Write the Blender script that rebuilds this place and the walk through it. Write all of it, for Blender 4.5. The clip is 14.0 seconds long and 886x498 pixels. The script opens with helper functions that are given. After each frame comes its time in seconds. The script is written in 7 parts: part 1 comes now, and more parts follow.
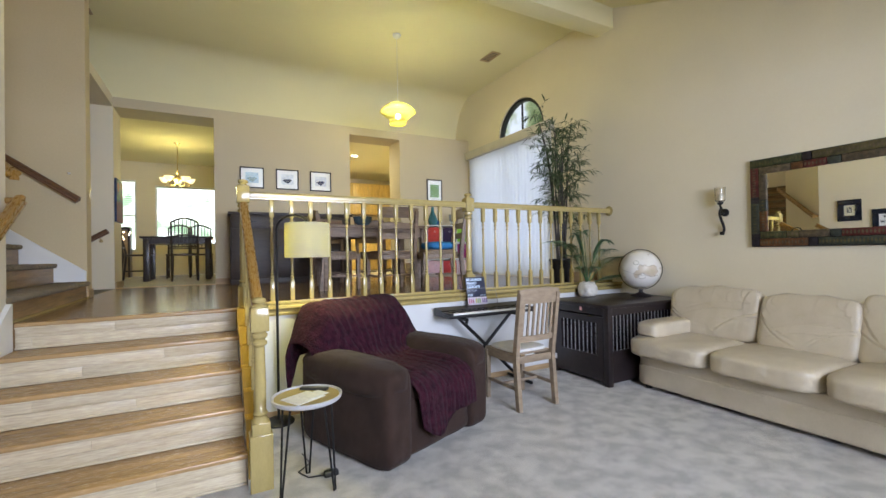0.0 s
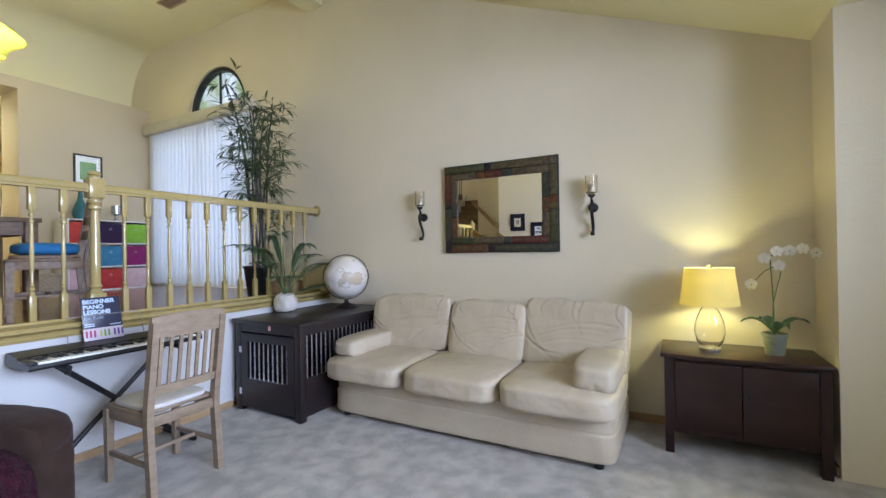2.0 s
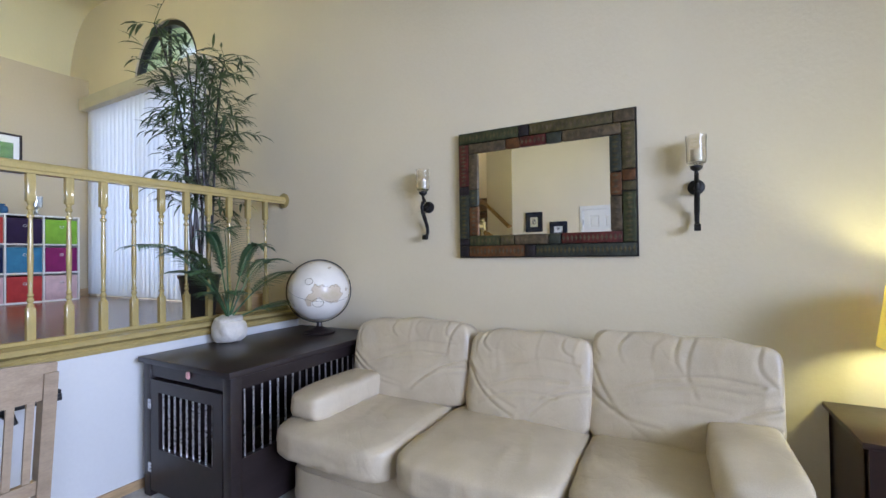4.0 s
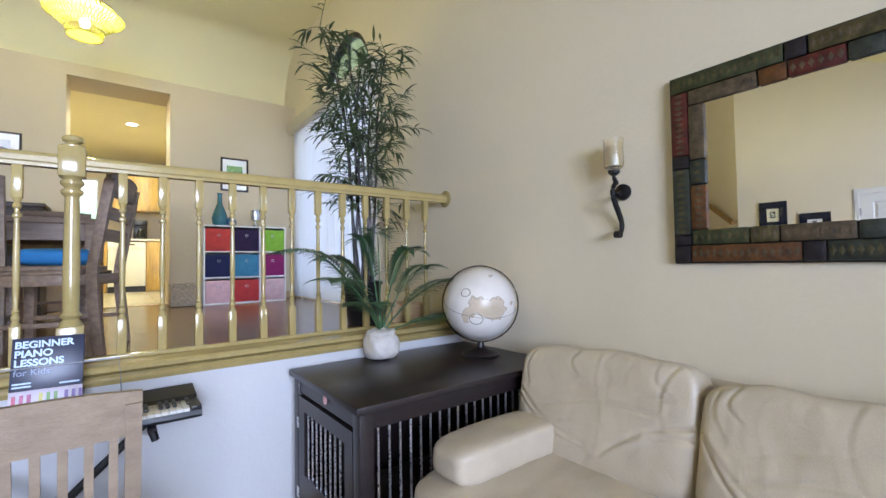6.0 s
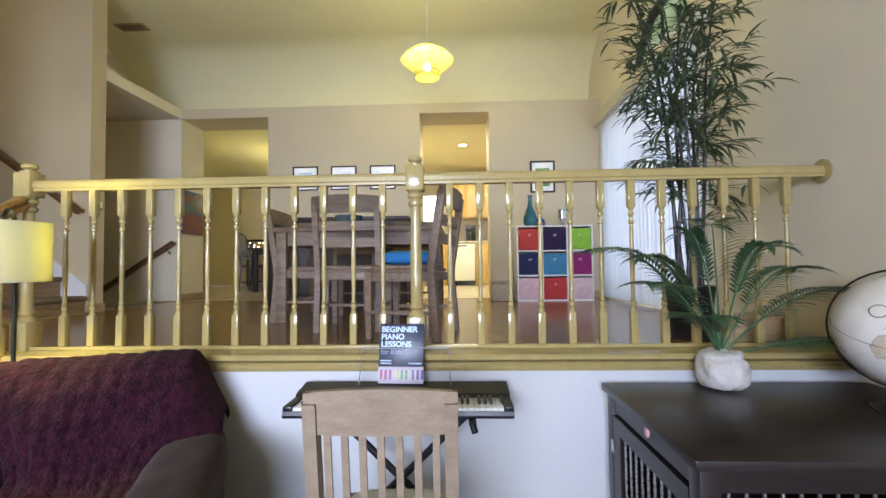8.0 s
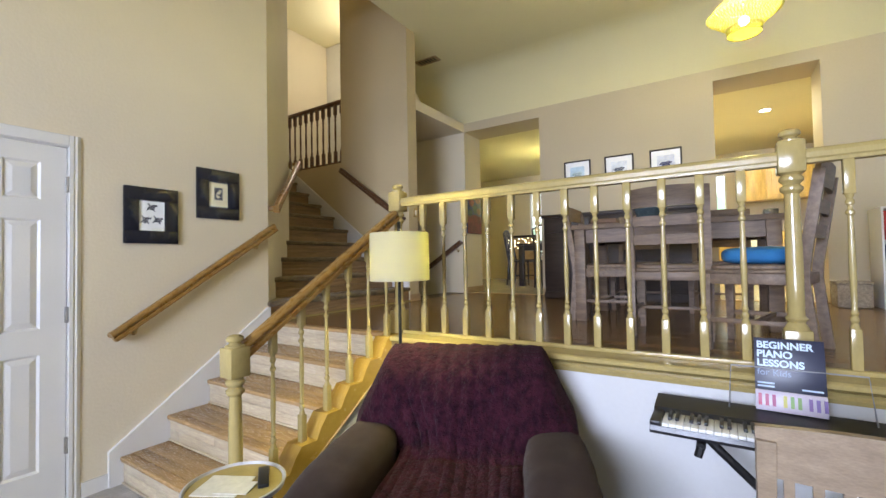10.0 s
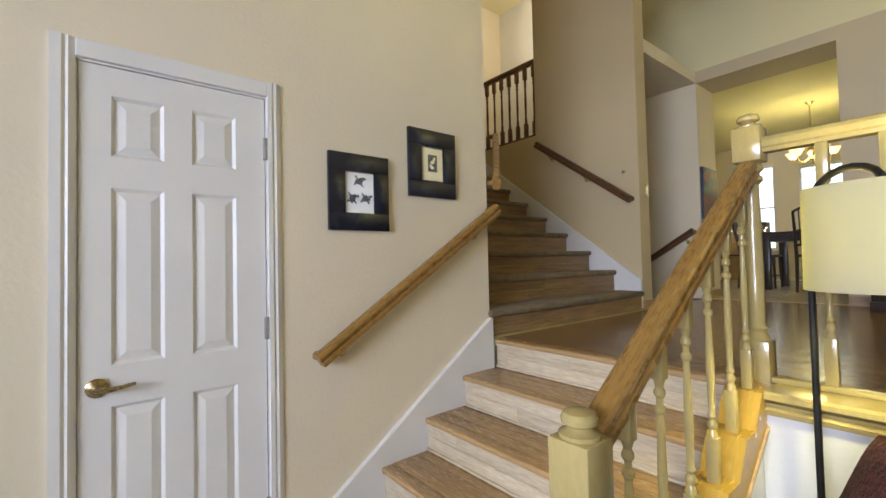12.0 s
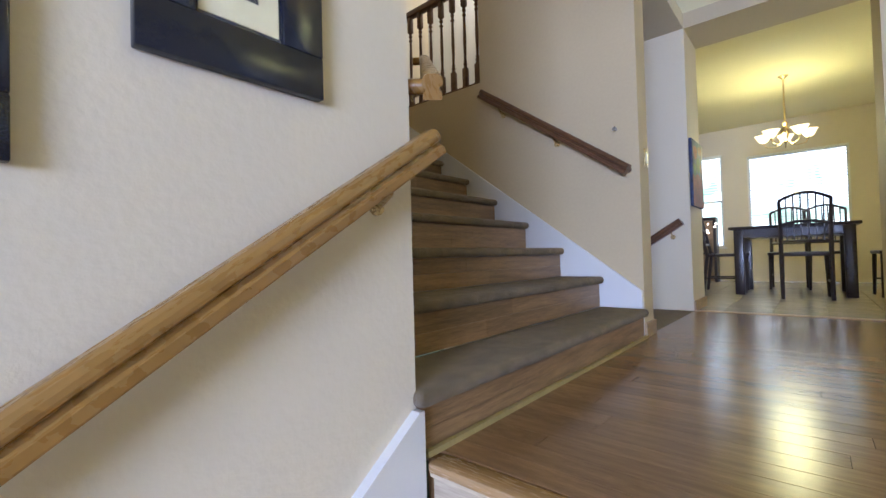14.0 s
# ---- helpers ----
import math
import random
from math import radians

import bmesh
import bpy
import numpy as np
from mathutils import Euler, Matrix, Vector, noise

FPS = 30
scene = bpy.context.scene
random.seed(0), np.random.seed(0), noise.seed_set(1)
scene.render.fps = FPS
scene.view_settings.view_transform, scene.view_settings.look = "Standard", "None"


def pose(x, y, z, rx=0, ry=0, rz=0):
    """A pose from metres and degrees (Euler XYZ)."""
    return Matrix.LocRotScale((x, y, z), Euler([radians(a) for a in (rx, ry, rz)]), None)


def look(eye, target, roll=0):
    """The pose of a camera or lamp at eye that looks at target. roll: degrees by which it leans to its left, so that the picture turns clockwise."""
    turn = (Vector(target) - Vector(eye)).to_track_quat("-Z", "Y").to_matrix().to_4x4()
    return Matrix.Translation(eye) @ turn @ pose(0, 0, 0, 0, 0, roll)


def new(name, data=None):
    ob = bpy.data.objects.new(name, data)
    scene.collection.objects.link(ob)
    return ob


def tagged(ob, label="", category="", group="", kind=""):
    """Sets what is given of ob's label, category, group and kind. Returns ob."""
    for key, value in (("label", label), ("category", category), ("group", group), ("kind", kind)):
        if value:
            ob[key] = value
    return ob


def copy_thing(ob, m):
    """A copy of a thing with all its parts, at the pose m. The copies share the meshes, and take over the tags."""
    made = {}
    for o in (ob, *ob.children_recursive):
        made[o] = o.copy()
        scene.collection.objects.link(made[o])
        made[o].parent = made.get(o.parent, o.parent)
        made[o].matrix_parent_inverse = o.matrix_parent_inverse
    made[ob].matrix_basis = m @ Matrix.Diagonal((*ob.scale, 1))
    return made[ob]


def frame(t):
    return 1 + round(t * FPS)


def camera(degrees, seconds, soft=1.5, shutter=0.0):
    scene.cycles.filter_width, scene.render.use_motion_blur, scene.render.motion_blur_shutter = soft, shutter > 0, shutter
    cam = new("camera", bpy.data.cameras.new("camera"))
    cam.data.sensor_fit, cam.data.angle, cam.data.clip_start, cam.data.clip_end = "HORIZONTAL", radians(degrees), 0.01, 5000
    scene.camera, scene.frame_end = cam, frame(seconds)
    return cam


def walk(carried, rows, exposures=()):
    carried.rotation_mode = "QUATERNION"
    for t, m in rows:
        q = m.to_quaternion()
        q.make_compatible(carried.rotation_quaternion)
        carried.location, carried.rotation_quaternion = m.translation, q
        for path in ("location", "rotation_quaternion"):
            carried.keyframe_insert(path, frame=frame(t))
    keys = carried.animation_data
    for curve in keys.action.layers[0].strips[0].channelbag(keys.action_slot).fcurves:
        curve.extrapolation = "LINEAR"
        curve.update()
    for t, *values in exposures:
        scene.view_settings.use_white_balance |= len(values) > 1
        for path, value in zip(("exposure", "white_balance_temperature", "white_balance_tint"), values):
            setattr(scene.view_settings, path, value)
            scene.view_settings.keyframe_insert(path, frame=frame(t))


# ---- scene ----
cam = camera(91.9, 14.0)
PATH = [
    (0, (0.353, 0.579, 1.262), (1.296, 2.343, 1.279), -1.0),
    (0.5, (0.52, 0.626, 1.228), (1.82, 2.146, 1.247), -1.2),
    (1, (0.7, 0.685, 1.265), (2.239, 1.962, 1.278), -1.1),
    (1.5, (0.91, 0.779, 1.263), (2.595, 1.856, 1.281), -0.8),
    (2, (1.203, 0.855, 1.281), (2.964, 1.803, 1.291), -0.9),
    (2.2, (1.302, 0.91, 1.279), (3.087, 1.812, 1.292), -0.7),
    (4.5, (2.418, 1.613, 1.285), (4.146, 2.619, 1.327), -0.8),
    (5, (2.551, 1.68, 1.275), (4.171, 2.851, 1.336), -0.8),
    (5.5, (2.693, 1.728, 1.305), (4.137, 3.111, 1.361), -0.9),
    (6, (2.796, 1.848, 1.283), (4.006, 3.439, 1.346), -0.9),
    (6.5, (2.869, 1.968, 1.293), (3.789, 3.743, 1.357), -0.8),
    (7, (2.865, 2.047, 1.284), (3.465, 3.954, 1.35), -0.8),
    (7.5, (2.882, 2.093, 1.295), (3.14, 4.075, 1.364), -0.8),
    (8, (2.859, 2.092, 1.297), (2.786, 4.089, 1.369), -0.7),
    (8.5, (2.792, 2.072, 1.315), (2.405, 4.033, 1.385), -0.8),
    (9, (2.693, 2.038, 1.34), (2.037, 3.926, 1.41), -0.7),
    (9.2, (2.651, 2.014, 1.352), (1.896, 3.865, 1.418), -0.8),
    (11.3, (1.604, 2.19, 1.328), (0.147, 3.559, 1.386), -1.1),
    (11.5, (1.45, 2.236, 1.342), (-0.049, 3.558, 1.402), -1.1),
    (12, (1.077, 2.371, 1.337), (-0.476, 3.631, 1.395), -1.3),
    (12.5, (0.732, 2.608, 1.353), (-0.838, 3.846, 1.404), -1.4),
    (13, (0.435, 2.845, 1.366), (-1.106, 4.119, 1.412), -1.5),
    (13.2, (0.335, 2.963, 1.356), (-1.18, 4.268, 1.4), -1.5),
    (13.5, (0.179, 3.164, 1.339), (-1.279, 4.533, 1.383), -1.5),
    (14, (-0.033, 3.478, 1.362), (-1.337, 4.994, 1.404), -1.5),
]
walk(cam, [(t, look(eye, target, roll)) for t, eye, target, roll in PATH],
     [(0.0, 0.08, 6250, 15), (1.0, 0.10, 5850, 15), (2.0, 0.08, 5750, 17), (5.0, 0.22, 5580, 18), (7.0, 0.28, 6000, 18), (9.0, 0.24, 6050, 17), (11.5, 0.12, 6450, 18), (12.5, 0.02, 6300, 18), (13.3, 0.20, 5800, 18), (14.0, 0.50, 5220, 24)])


# ---- world and light ----
F = 0.86                      # height of the upper floor
RISE, RUN = 0.172, 0.268      # lower steps
XL, XR, YB = -0.80, 4.70, 7.60
world = bpy.data.worlds.new("sky")
scene.world = world
world.use_nodes = True
_sky = world.node_tree.nodes.new("ShaderNodeTexSky")
_sky.sky_type, _sky.sun_disc = "NISHITA", False
_sky.sun_elevation, _sky.sun_rotation = radians(52), radians(200)
_bg = world.node_tree.nodes["Background"]
world.node_tree.links.new(_sky.outputs[0], _bg.inputs[0])
_bg.inputs[1].default_value = 0.12
sun_data = bpy.data.lights.new("sun", "SUN")
sun_data.energy, sun_data.angle, sun_data.color = 2.0, radians(1.0), (1, 0.95, 0.86)
sun = new("sun", sun_data)
sun.rotation_euler = (radians(38), 0, radians(160))


def lamp(name, kind, loc, power, colour, size=0.1, size_y=None, rot=(0, 0, 0), spread=None):
    d = bpy.data.lights.new(name, kind)
    d.energy, d.color = power, colour
    if kind == "AREA":
        d.shape, d.size, d.size_y = "RECTANGLE", size, size_y or size
        if spread:
            d.spread = radians(spread)
    else:
        d.shadow_soft_size = size
    ob = new(name, d)
    ob.location, ob.rotation_euler = loc, [radians(a) for a in rot]
    return ob


WARM = (1.0, 0.94, 0.35)
DAY = (0.71, 0.81, 1.0)
lamp("daylight_front_window", "AREA", (1.8, -1.55, 1.93), 152, DAY, 2.5, 1.2, (88, 0, 0), 108)
lamp("daylight_patio_door", "AREA", (4.95, 6.35, 2.05), 20, DAY, 2.0, 2.0, (0, 90, 0))
lamp("pendant_bulb", "POINT", (2.59, 6.00, 3.17), 53, WARM, 0.05)
lamp("floor_lamp_bulb", "POINT", (0.956, 3.812, 1.40), 34, WARM, 0.04)
lamp("table_lamp_bulb", "POINT", (4.44, 0.66, 1.02), 12, WARM, 0.04)
lamp("chandelier_bulb", "POINT", (-0.25, 9.75, 2.64), 38, (1, 0.91, 0.34), 0.22)
lamp("kitchen_recessed_bulb", "AREA", (2.95, 9.25, 3.28), 75, (1, 0.93, 0.52), 0.3, 0.3)
# added fill light without a fixture, brightens the upper hall and stair top
lamp("upstairs_bulb", "POINT", (-2.4, 6.9, 4.7), 20, (1, 0.93, 0.72), 0.1)
scene.view_settings.exposure = 0.2


# ---- materials ----
def nodes(name):
    m = bpy.data.materials.new(name)
    m.use_nodes = True
    nt = m.node_tree
    return m, nt, nt.nodes["Principled BSDF"]


def link(nt, a, b):
    nt.links.new(a, b)


def surface(name, colour, rough=0.6, metal=0.0, vary=0.12, scale=6.0, grain=60.0, bump=0.15, spec=0.5, stretch=(1, 1, 1), dark=None,
            piece=0.0, detail=6, coords="Object", contrast=(0.3, 0.7), sheen=0.0):
    """A surface with two scales of colour change, fine relief and uneven gloss."""
    m, nt, b = nodes(name)
    n = nt.nodes
    tc, mp = n.new("ShaderNodeTexCoord"), n.new("ShaderNodeMapping")
    link(nt, tc.outputs[coords], mp.inputs[0])
    mp.inputs["Scale"].default_value = stretch
    big, fine = n.new("ShaderNodeTexNoise"), n.new("ShaderNodeTexNoise")
    big.inputs["Scale"].default_value, big.inputs["Detail"].default_value = scale, detail
    fine.inputs["Scale"].default_value, fine.inputs["Detail"].default_value = grain, 4
    link(nt, mp.outputs[0], big.inputs[0]), link(nt, mp.outputs[0], fine.inputs[0])
    ramp = n.new("ShaderNodeValToRGB")
    lo = dark or tuple(c * (1 - vary) for c in colour)
    hi = colour if dark else tuple(min(1, c * (1 + vary)) for c in colour)
    ramp.color_ramp.elements[0].position, ramp.color_ramp.elements[1].position = contrast
    ramp.color_ramp.elements[0].color, ramp.color_ramp.elements[1].color = (*lo, 1), (*hi, 1)
    link(nt, big.outputs[0], ramp.inputs[0])
    out = ramp.outputs[0]
    mix = n.new("ShaderNodeMixRGB")
    mix.blend_type, mix.inputs[0].default_value = "OVERLAY", min(1, vary * 1.6)
    link(nt, out, mix.inputs[1]), link(nt, fine.outputs[0], mix.inputs[2])
    out = mix.outputs[0]
    if piece:
        oi, hsv, mr = n.new("ShaderNodeObjectInfo"), n.new("ShaderNodeHueSaturation"), n.new("ShaderNodeMapRange")
        mr.inputs[3].default_value, mr.inputs[4].default_value = 1 - piece, 1 + piece
        link(nt, oi.outputs["Random"], mr.inputs[0]), link(nt, mr.outputs[0], hsv.inputs["Value"]), link(nt, out, hsv.inputs["Color"])
        out = hsv.outputs[0]
    link(nt, out, b.inputs["Base Color"])
    mr2 = n.new("ShaderNodeMapRange")
    mr2.inputs[3].default_value, mr2.inputs[4].default_value = max(0, rough - 0.08), min(1, rough + 0.08)
    link(nt, fine.outputs[0], mr2.inputs[0]), link(nt, mr2.outputs[0], b.inputs["Roughness"])
    b.inputs["Metallic"].default_value = metal
    b.inputs["Specular IOR Level"].default_value = spec
    b.inputs["Sheen Weight"].default_value = sheen
    if bump:
        bp = n.new("ShaderNodeBump")
        bp.inputs["Strength"].default_value, bp.inputs["Distance"].default_value = bump, 0.01
        link(nt, fine.outputs[0], bp.inputs["Height"]), link(nt, bp.outputs[0], b.inputs["Normal"])
    return m


def glow(name, colour, strength):
    m, nt, b = nodes(name)
    b.inputs["Base Color"].default_value = (*colour, 1)
    b.inputs["Emission Color"].default_value = (*colour, 1)
    b.inputs["Emission Strength"].default_value = strength
    return m


def shade_cloth(name, colour, through_colour, emit=0.0):
    """Thin cloth or paper that lets light through."""
    m, nt, b = nodes(name)
    n = nt.nodes
    tr, mx = n.new("ShaderNodeBsdfTranslucent"), n.new("ShaderNodeMixShader")
    nz, bp = n.new("ShaderNodeTexNoise"), n.new("ShaderNodeBump")
    nz.inputs["Scale"].default_value = 140
    bp.inputs["Strength"].default_value = 0.15
    link(nt, nz.outputs[0], bp.inputs["Height"]), link(nt, bp.outputs[0], b.inputs["Normal"])
    tr.inputs[0].default_value = (*through_colour, 1)
    b.inputs["Base Color"].default_value = (*colour, 1)
    b.inputs["Roughness"].default_value = 0.85
    mx.inputs[0].default_value = 0.5
    link(nt, b.outputs[0], mx.inputs[1]), link(nt, tr.outputs[0], mx.inputs[2])
    link(nt, mx.outputs[0], n["Material Output"].inputs[0])
    if emit:
        b.inputs["Emission Color"].default_value = (*through_colour, 1)
        b.inputs["Emission Strength"].default_value = emit
    return m


def clear_glass(name, tint=(1, 1, 1), rough=0.0):
    m, nt, b = nodes(name)
    b.inputs["Base Color"].default_value = (*tint, 1)
    b.inputs["Roughness"].default_value = rough
    b.inputs["Transmission Weight"].default_value = 1.0
    b.inputs["IOR"].default_value = 1.45
    return m


PAINT = surface("wall_paint", (0.71, 0.632, 0.478), 0.75, vary=0.03, scale=1.2, grain=55, bump=0.14, spec=0.25)
# stair wall colour, browner and darker than wall_paint
TAN = surface("tan_stair_wall", (0.55, 0.45, 0.28), 0.75, vary=0.04, scale=1.2, grain=55, bump=0.09, spec=0.25)
# back wall: the cream wall paint with dim yellow lamplight put into its colour
PAINT_DIM = surface("wall_paint_dim_yellow", (0.55, 0.465, 0.32), 0.75, vary=0.03, scale=1.2, grain=55, bump=0.09, spec=0.25)
# white ceilings; the yellow of the lamps is mixed into this colour
CEIL = surface("ceiling_paint_lamplit", (0.80, 0.735, 0.47), 0.85, vary=0.03, scale=1.0, grain=45, bump=0.14, spec=0.2)
WHITE = surface("white_paint", (0.72, 0.71, 0.685), 0.42, vary=0.03, scale=3, grain=90, bump=0.05)
CARPET = surface("carpet", (0.55, 0.515, 0.465), 0.95, vary=0.18, scale=7.5, grain=240, bump=0.9, spec=0.1, dark=(0.37, 0.345, 0.31), sheen=0.3, contrast=(0.38, 0.62))
STAIR_CARPET = surface("stair_carpet", (0.21, 0.155, 0.085), 0.95, vary=0.25, scale=14, grain=320, bump=0.9, spec=0.1, sheen=0.2)
OAK_FLOOR = surface("oak_floor", (0.23, 0.132, 0.058), 0.21, vary=0.2, scale=3, grain=22, bump=0.03, stretch=(1.2, 14, 14), piece=0.14)
RISER = surface("washed_oak", (0.62, 0.53, 0.38), 0.35, vary=0.3, scale=3, grain=14, bump=0.05, stretch=(1.2, 12, 12), dark=(0.54, 0.44, 0.29), piece=0.10)
TREAD_Y = surface("oak_riser_cross", (0.27, 0.165, 0.075), 0.4, vary=0.3, scale=3, grain=18, bump=0.05, stretch=(14, 1.2, 14), piece=0.2)
TREAD = surface("oak_tread", (0.40, 0.25, 0.11), 0.26, vary=0.14, scale=3, grain=18, bump=0.05, stretch=(1.2, 14, 14), piece=0.15)
RAIL = surface("blond_oak", (0.38, 0.295, 0.115), 0.17, vary=0.07, scale=5, grain=40, bump=0.03, stretch=(3, 3, 1), piece=0.05)
STRINGER = surface("honey_oak", (0.40, 0.25, 0.05), 0.25, vary=0.10, scale=3, grain=20, bump=0.03, stretch=(8, 1, 1.5))
HANDRAIL = surface("brown_handrail", (0.275, 0.148, 0.036), 0.28, vary=0.10, scale=3, grain=20, bump=0.03, stretch=(8, 1, 1.5))
TILE = surface("pale_tile", (0.50, 0.45, 0.36), 0.22, vary=0.1, scale=5, grain=40, bump=0.03, piece=0.05)
SKIRT = surface("oak_skirting", (0.40, 0.27, 0.14), 0.4, vary=0.2, scale=5, grain=25, bump=0.05, stretch=(1, 1, 6))
BLACK = surface("black_paint", (0.012, 0.012, 0.013), 0.4, vary=0.3, scale=10, grain=120, bump=0.05)
BRASS = surface("old_brass", (0.52, 0.40, 0.20), 0.28, 1.0, vary=0.15, scale=20, grain=150, bump=0.03)


# ---- mesh helpers ----
def bx(bm, x0, x1, y0, y1, z0, z1, r=0.0, seg=2):
    """A box, with rounded edges where r is given."""
    vs = [bm.verts.new((x, y, z)) for x in (x0, x1) for y in (y0, y1) for z in (z0, z1)]
    fs = [bm.faces.new([vs[i] for i in f]) for f in ((0, 1, 3, 2), (4, 6, 7, 5), (0, 4, 5, 1), (2, 3, 7, 6), (0, 2, 6, 4), (1, 5, 7, 3))]
    if r:
        es = list({e for f in fs for e in f.edges})
        bmesh.ops.bevel(bm, geom=es, offset=r, segments=seg, profile=0.5, affect="EDGES")
    return vs


def prism(bm, pts, axis, a, b):
    """A flat outline pushed along an axis from a to b."""
    def at(p, v):
        return {"x": (v, p[0], p[1]), "y": (p[0], v, p[1]), "z": (p[0], p[1], v)}[axis]
    lo, hi = [bm.verts.new(at(p, a)) for p in pts], [bm.verts.new(at(p, b)) for p in pts]
    n = len(pts)
    bm.faces.new(lo), bm.faces.new(hi[::-1])
    for i in range(n):
        bm.faces.new((lo[i], hi[i], hi[(i + 1) % n], lo[(i + 1) % n]))


def lathe(bm, prof, seg=16, cx=0, cy=0, cz=0, caps=True):
    """A turned shape from (radius, height) pairs."""
    rings = []
    for r, z in prof:
        rings.append([bm.verts.new((cx + r * math.cos(2 * math.pi * i / seg), cy + r * math.sin(2 * math.pi * i / seg), cz + z)) for i in range(seg)])
    for a, b in zip(rings, rings[1:]):
        for i in range(seg):
            bm.faces.new((a[i], a[(i + 1) % seg], b[(i + 1) % seg], b[i]))
    if caps:
        for ring in (rings[0][::-1], rings[-1]):
            bm.faces.new(ring)


def tube(bm, pts, radius, seg=8, flat=1.0, caps=True):
    """A rod along a line of points; radius may be a list."""
    pts = [Vector(p) for p in pts]
    rad = radius if isinstance(radius, (list, tuple)) else [radius] * len(pts)
    rings, up = [], Vector((0, 0, 1))
    for i, p in enumerate(pts):
        d = (pts[min(i + 1, len(pts) - 1)] - pts[max(i - 1, 0)]).normalized()
        side = d.cross(up if abs(d.z) < 0.95 else Vector((0, 1, 0))).normalized()
        top = side.cross(d).normalized()
        rings.append([bm.verts.new(p + rad[i] * (side * math.cos(a) + top * math.sin(a) * flat)) for a in [2 * math.pi * k / seg for k in range(seg)]])
    for a, b in zip(rings, rings[1:]):
        for i in range(seg):
            bm.faces.new((a[i], a[(i + 1) % seg], b[(i + 1) % seg], b[i]))
    if caps:
        bm.faces.new(rings[0][::-1]), bm.faces.new(rings[-1])


def part(name, bm, mat, parent=None, label="", smooth=False):
    me = bpy.data.meshes.new(name)
    bmesh.ops.recalc_face_normals(bm, faces=bm.faces)
    bm.to_mesh(me)
    bm.free()
    me.materials.append(mat)
    if smooth:
        me.shade_smooth()
        if smooth != "all":
            me.set_sharp_from_angle(angle=radians(38))
    ob = new(name, me)
    ob.parent = parent
    if label:
        ob["label"] = label
    return ob


def boxpart(name, dims, mat, parent=None, r=0.0, label=""):
    bm = bmesh.new()
    bx(bm, *dims, r)
    return part(name, bm, mat, parent, label, smooth=bool(r))


def thing(name, label, category, loc=(0, 0, 0), rz=0, group="", kind=""):
    e = new(name)
    e.empty_display_size = 0.1
    e.location, e.rotation_euler = loc, (0, 0, radians(rz))
    return tagged(e, label, category, group, kind)


def struct(name, boxes, mat, label="", category=""):
    bm = bmesh.new()
    for b in boxes:
        bx(bm, *b)
    ob = part(name, bm, mat)
    return tagged(ob, label, category, "", "structure")


# ---- structure ----
struct("floor_carpet", [(XL, XR, -1.7, 4.2, -0.12, 0)], CARPET, "pale grey wall-to-wall cut-pile carpet", "floor")
wall_left = struct("wall_left", [(-0.95, XL, -1.7, 2.31, 0, 4.4), (-0.95, XL, 2.945, 4.25, 0, 5.3), (-0.95, XL, 2.31, 2.945, 2.06, 4.4)], PAINT,
                   "cream painted wall with orange-peel texture beside the steps", "wall")
# window wall: patio door opening and half-round window above it
cuts = [(0.07, 5.35, 0, 4.45), (7.42, 8.25, 0, 4.45), (5.35, 7.42, 0, F), (5.35, 7.42, 2.98, 3.13), (5.35, 5.46, 3.13, 4.45), (6.60, 7.42, 3.13, 4.45)]
bm = bmesh.new()
for a, b, c, d in cuts:
    bx(bm, XR, XR + 0.16, a, b, c, d)
N = 28
for i in range(N):
    a0, a1 = math.pi * i / N, math.pi * (i + 1) / N
    y0, y1 = 6.03 - 0.57 * math.cos(a0), 6.03 - 0.57 * math.cos(a1)
    z0, z1 = 3.13 + 0.58 * math.sin(a0), 3.13 + 0.58 * math.sin(a1)
    prism(bm, [(y0, z0), (y1, z1), (y1, 4.45), (y0, 4.45)], "x", XR, XR + 0.16)
tagged(part("wall_right", bm, PAINT), "cream painted wall behind the sofa with an arched window", "wall", "", "structure")
struct("wall_back", [(0.37, 2.37, YB, 8.1, F, 3.40), (3.27, XR, YB, 8.1, F, 3.40), (XL - 0.003, 0.37, YB, 8.1, 3.27, 3.40), (2.37, 3.27, YB, 8.1, 3.27, 3.40)], PAINT_DIM,
       "cream wall coloured as in dim yellow light, with openings to the dining room and kitchen", "wall")
bm = bmesh.new()
arc = [(8.097 - 0.62 * (1 - math.cos(a)), 3.39 + 0.858 * math.sin(a)) for a in [math.pi / 2 * i / 14 for i in range(15)]]
prism(bm, arc + [(8.22, 4.248), (8.22, 3.39)], "x", -1.9, XR)
tagged(part("ceiling_cove", bm, CEIL, smooth=True), "white textured cove rising from the plant ledge to the ceiling", "ceiling", "", "structure")
struct("wall_back_upper", [(-3.6, XR, 8.222, 8.34, 3.39, 5.3)], PAINT_DIM, "upper wall set back above a plant ledge", "wall")
struct("wall_front", [(XL, 0.50, -1.75, -1.6, 0, 2.7), (3.10, 4.3, -1.75, -1.6, 0, 2.7), (0.50, 3.10, -1.75, -1.6, 0, 1.30), (0.50, 3.10, -1.75, -1.6, 2.56, 2.7)], PAINT,
       "cream painted front wall with a wide window", "wall")
struct("wall_entry", [(4.28, XR + 0.16, -1.75, 0.07, 0, 2.7)], PAINT, "projecting cream wall corner beside the cabinet", "wall")
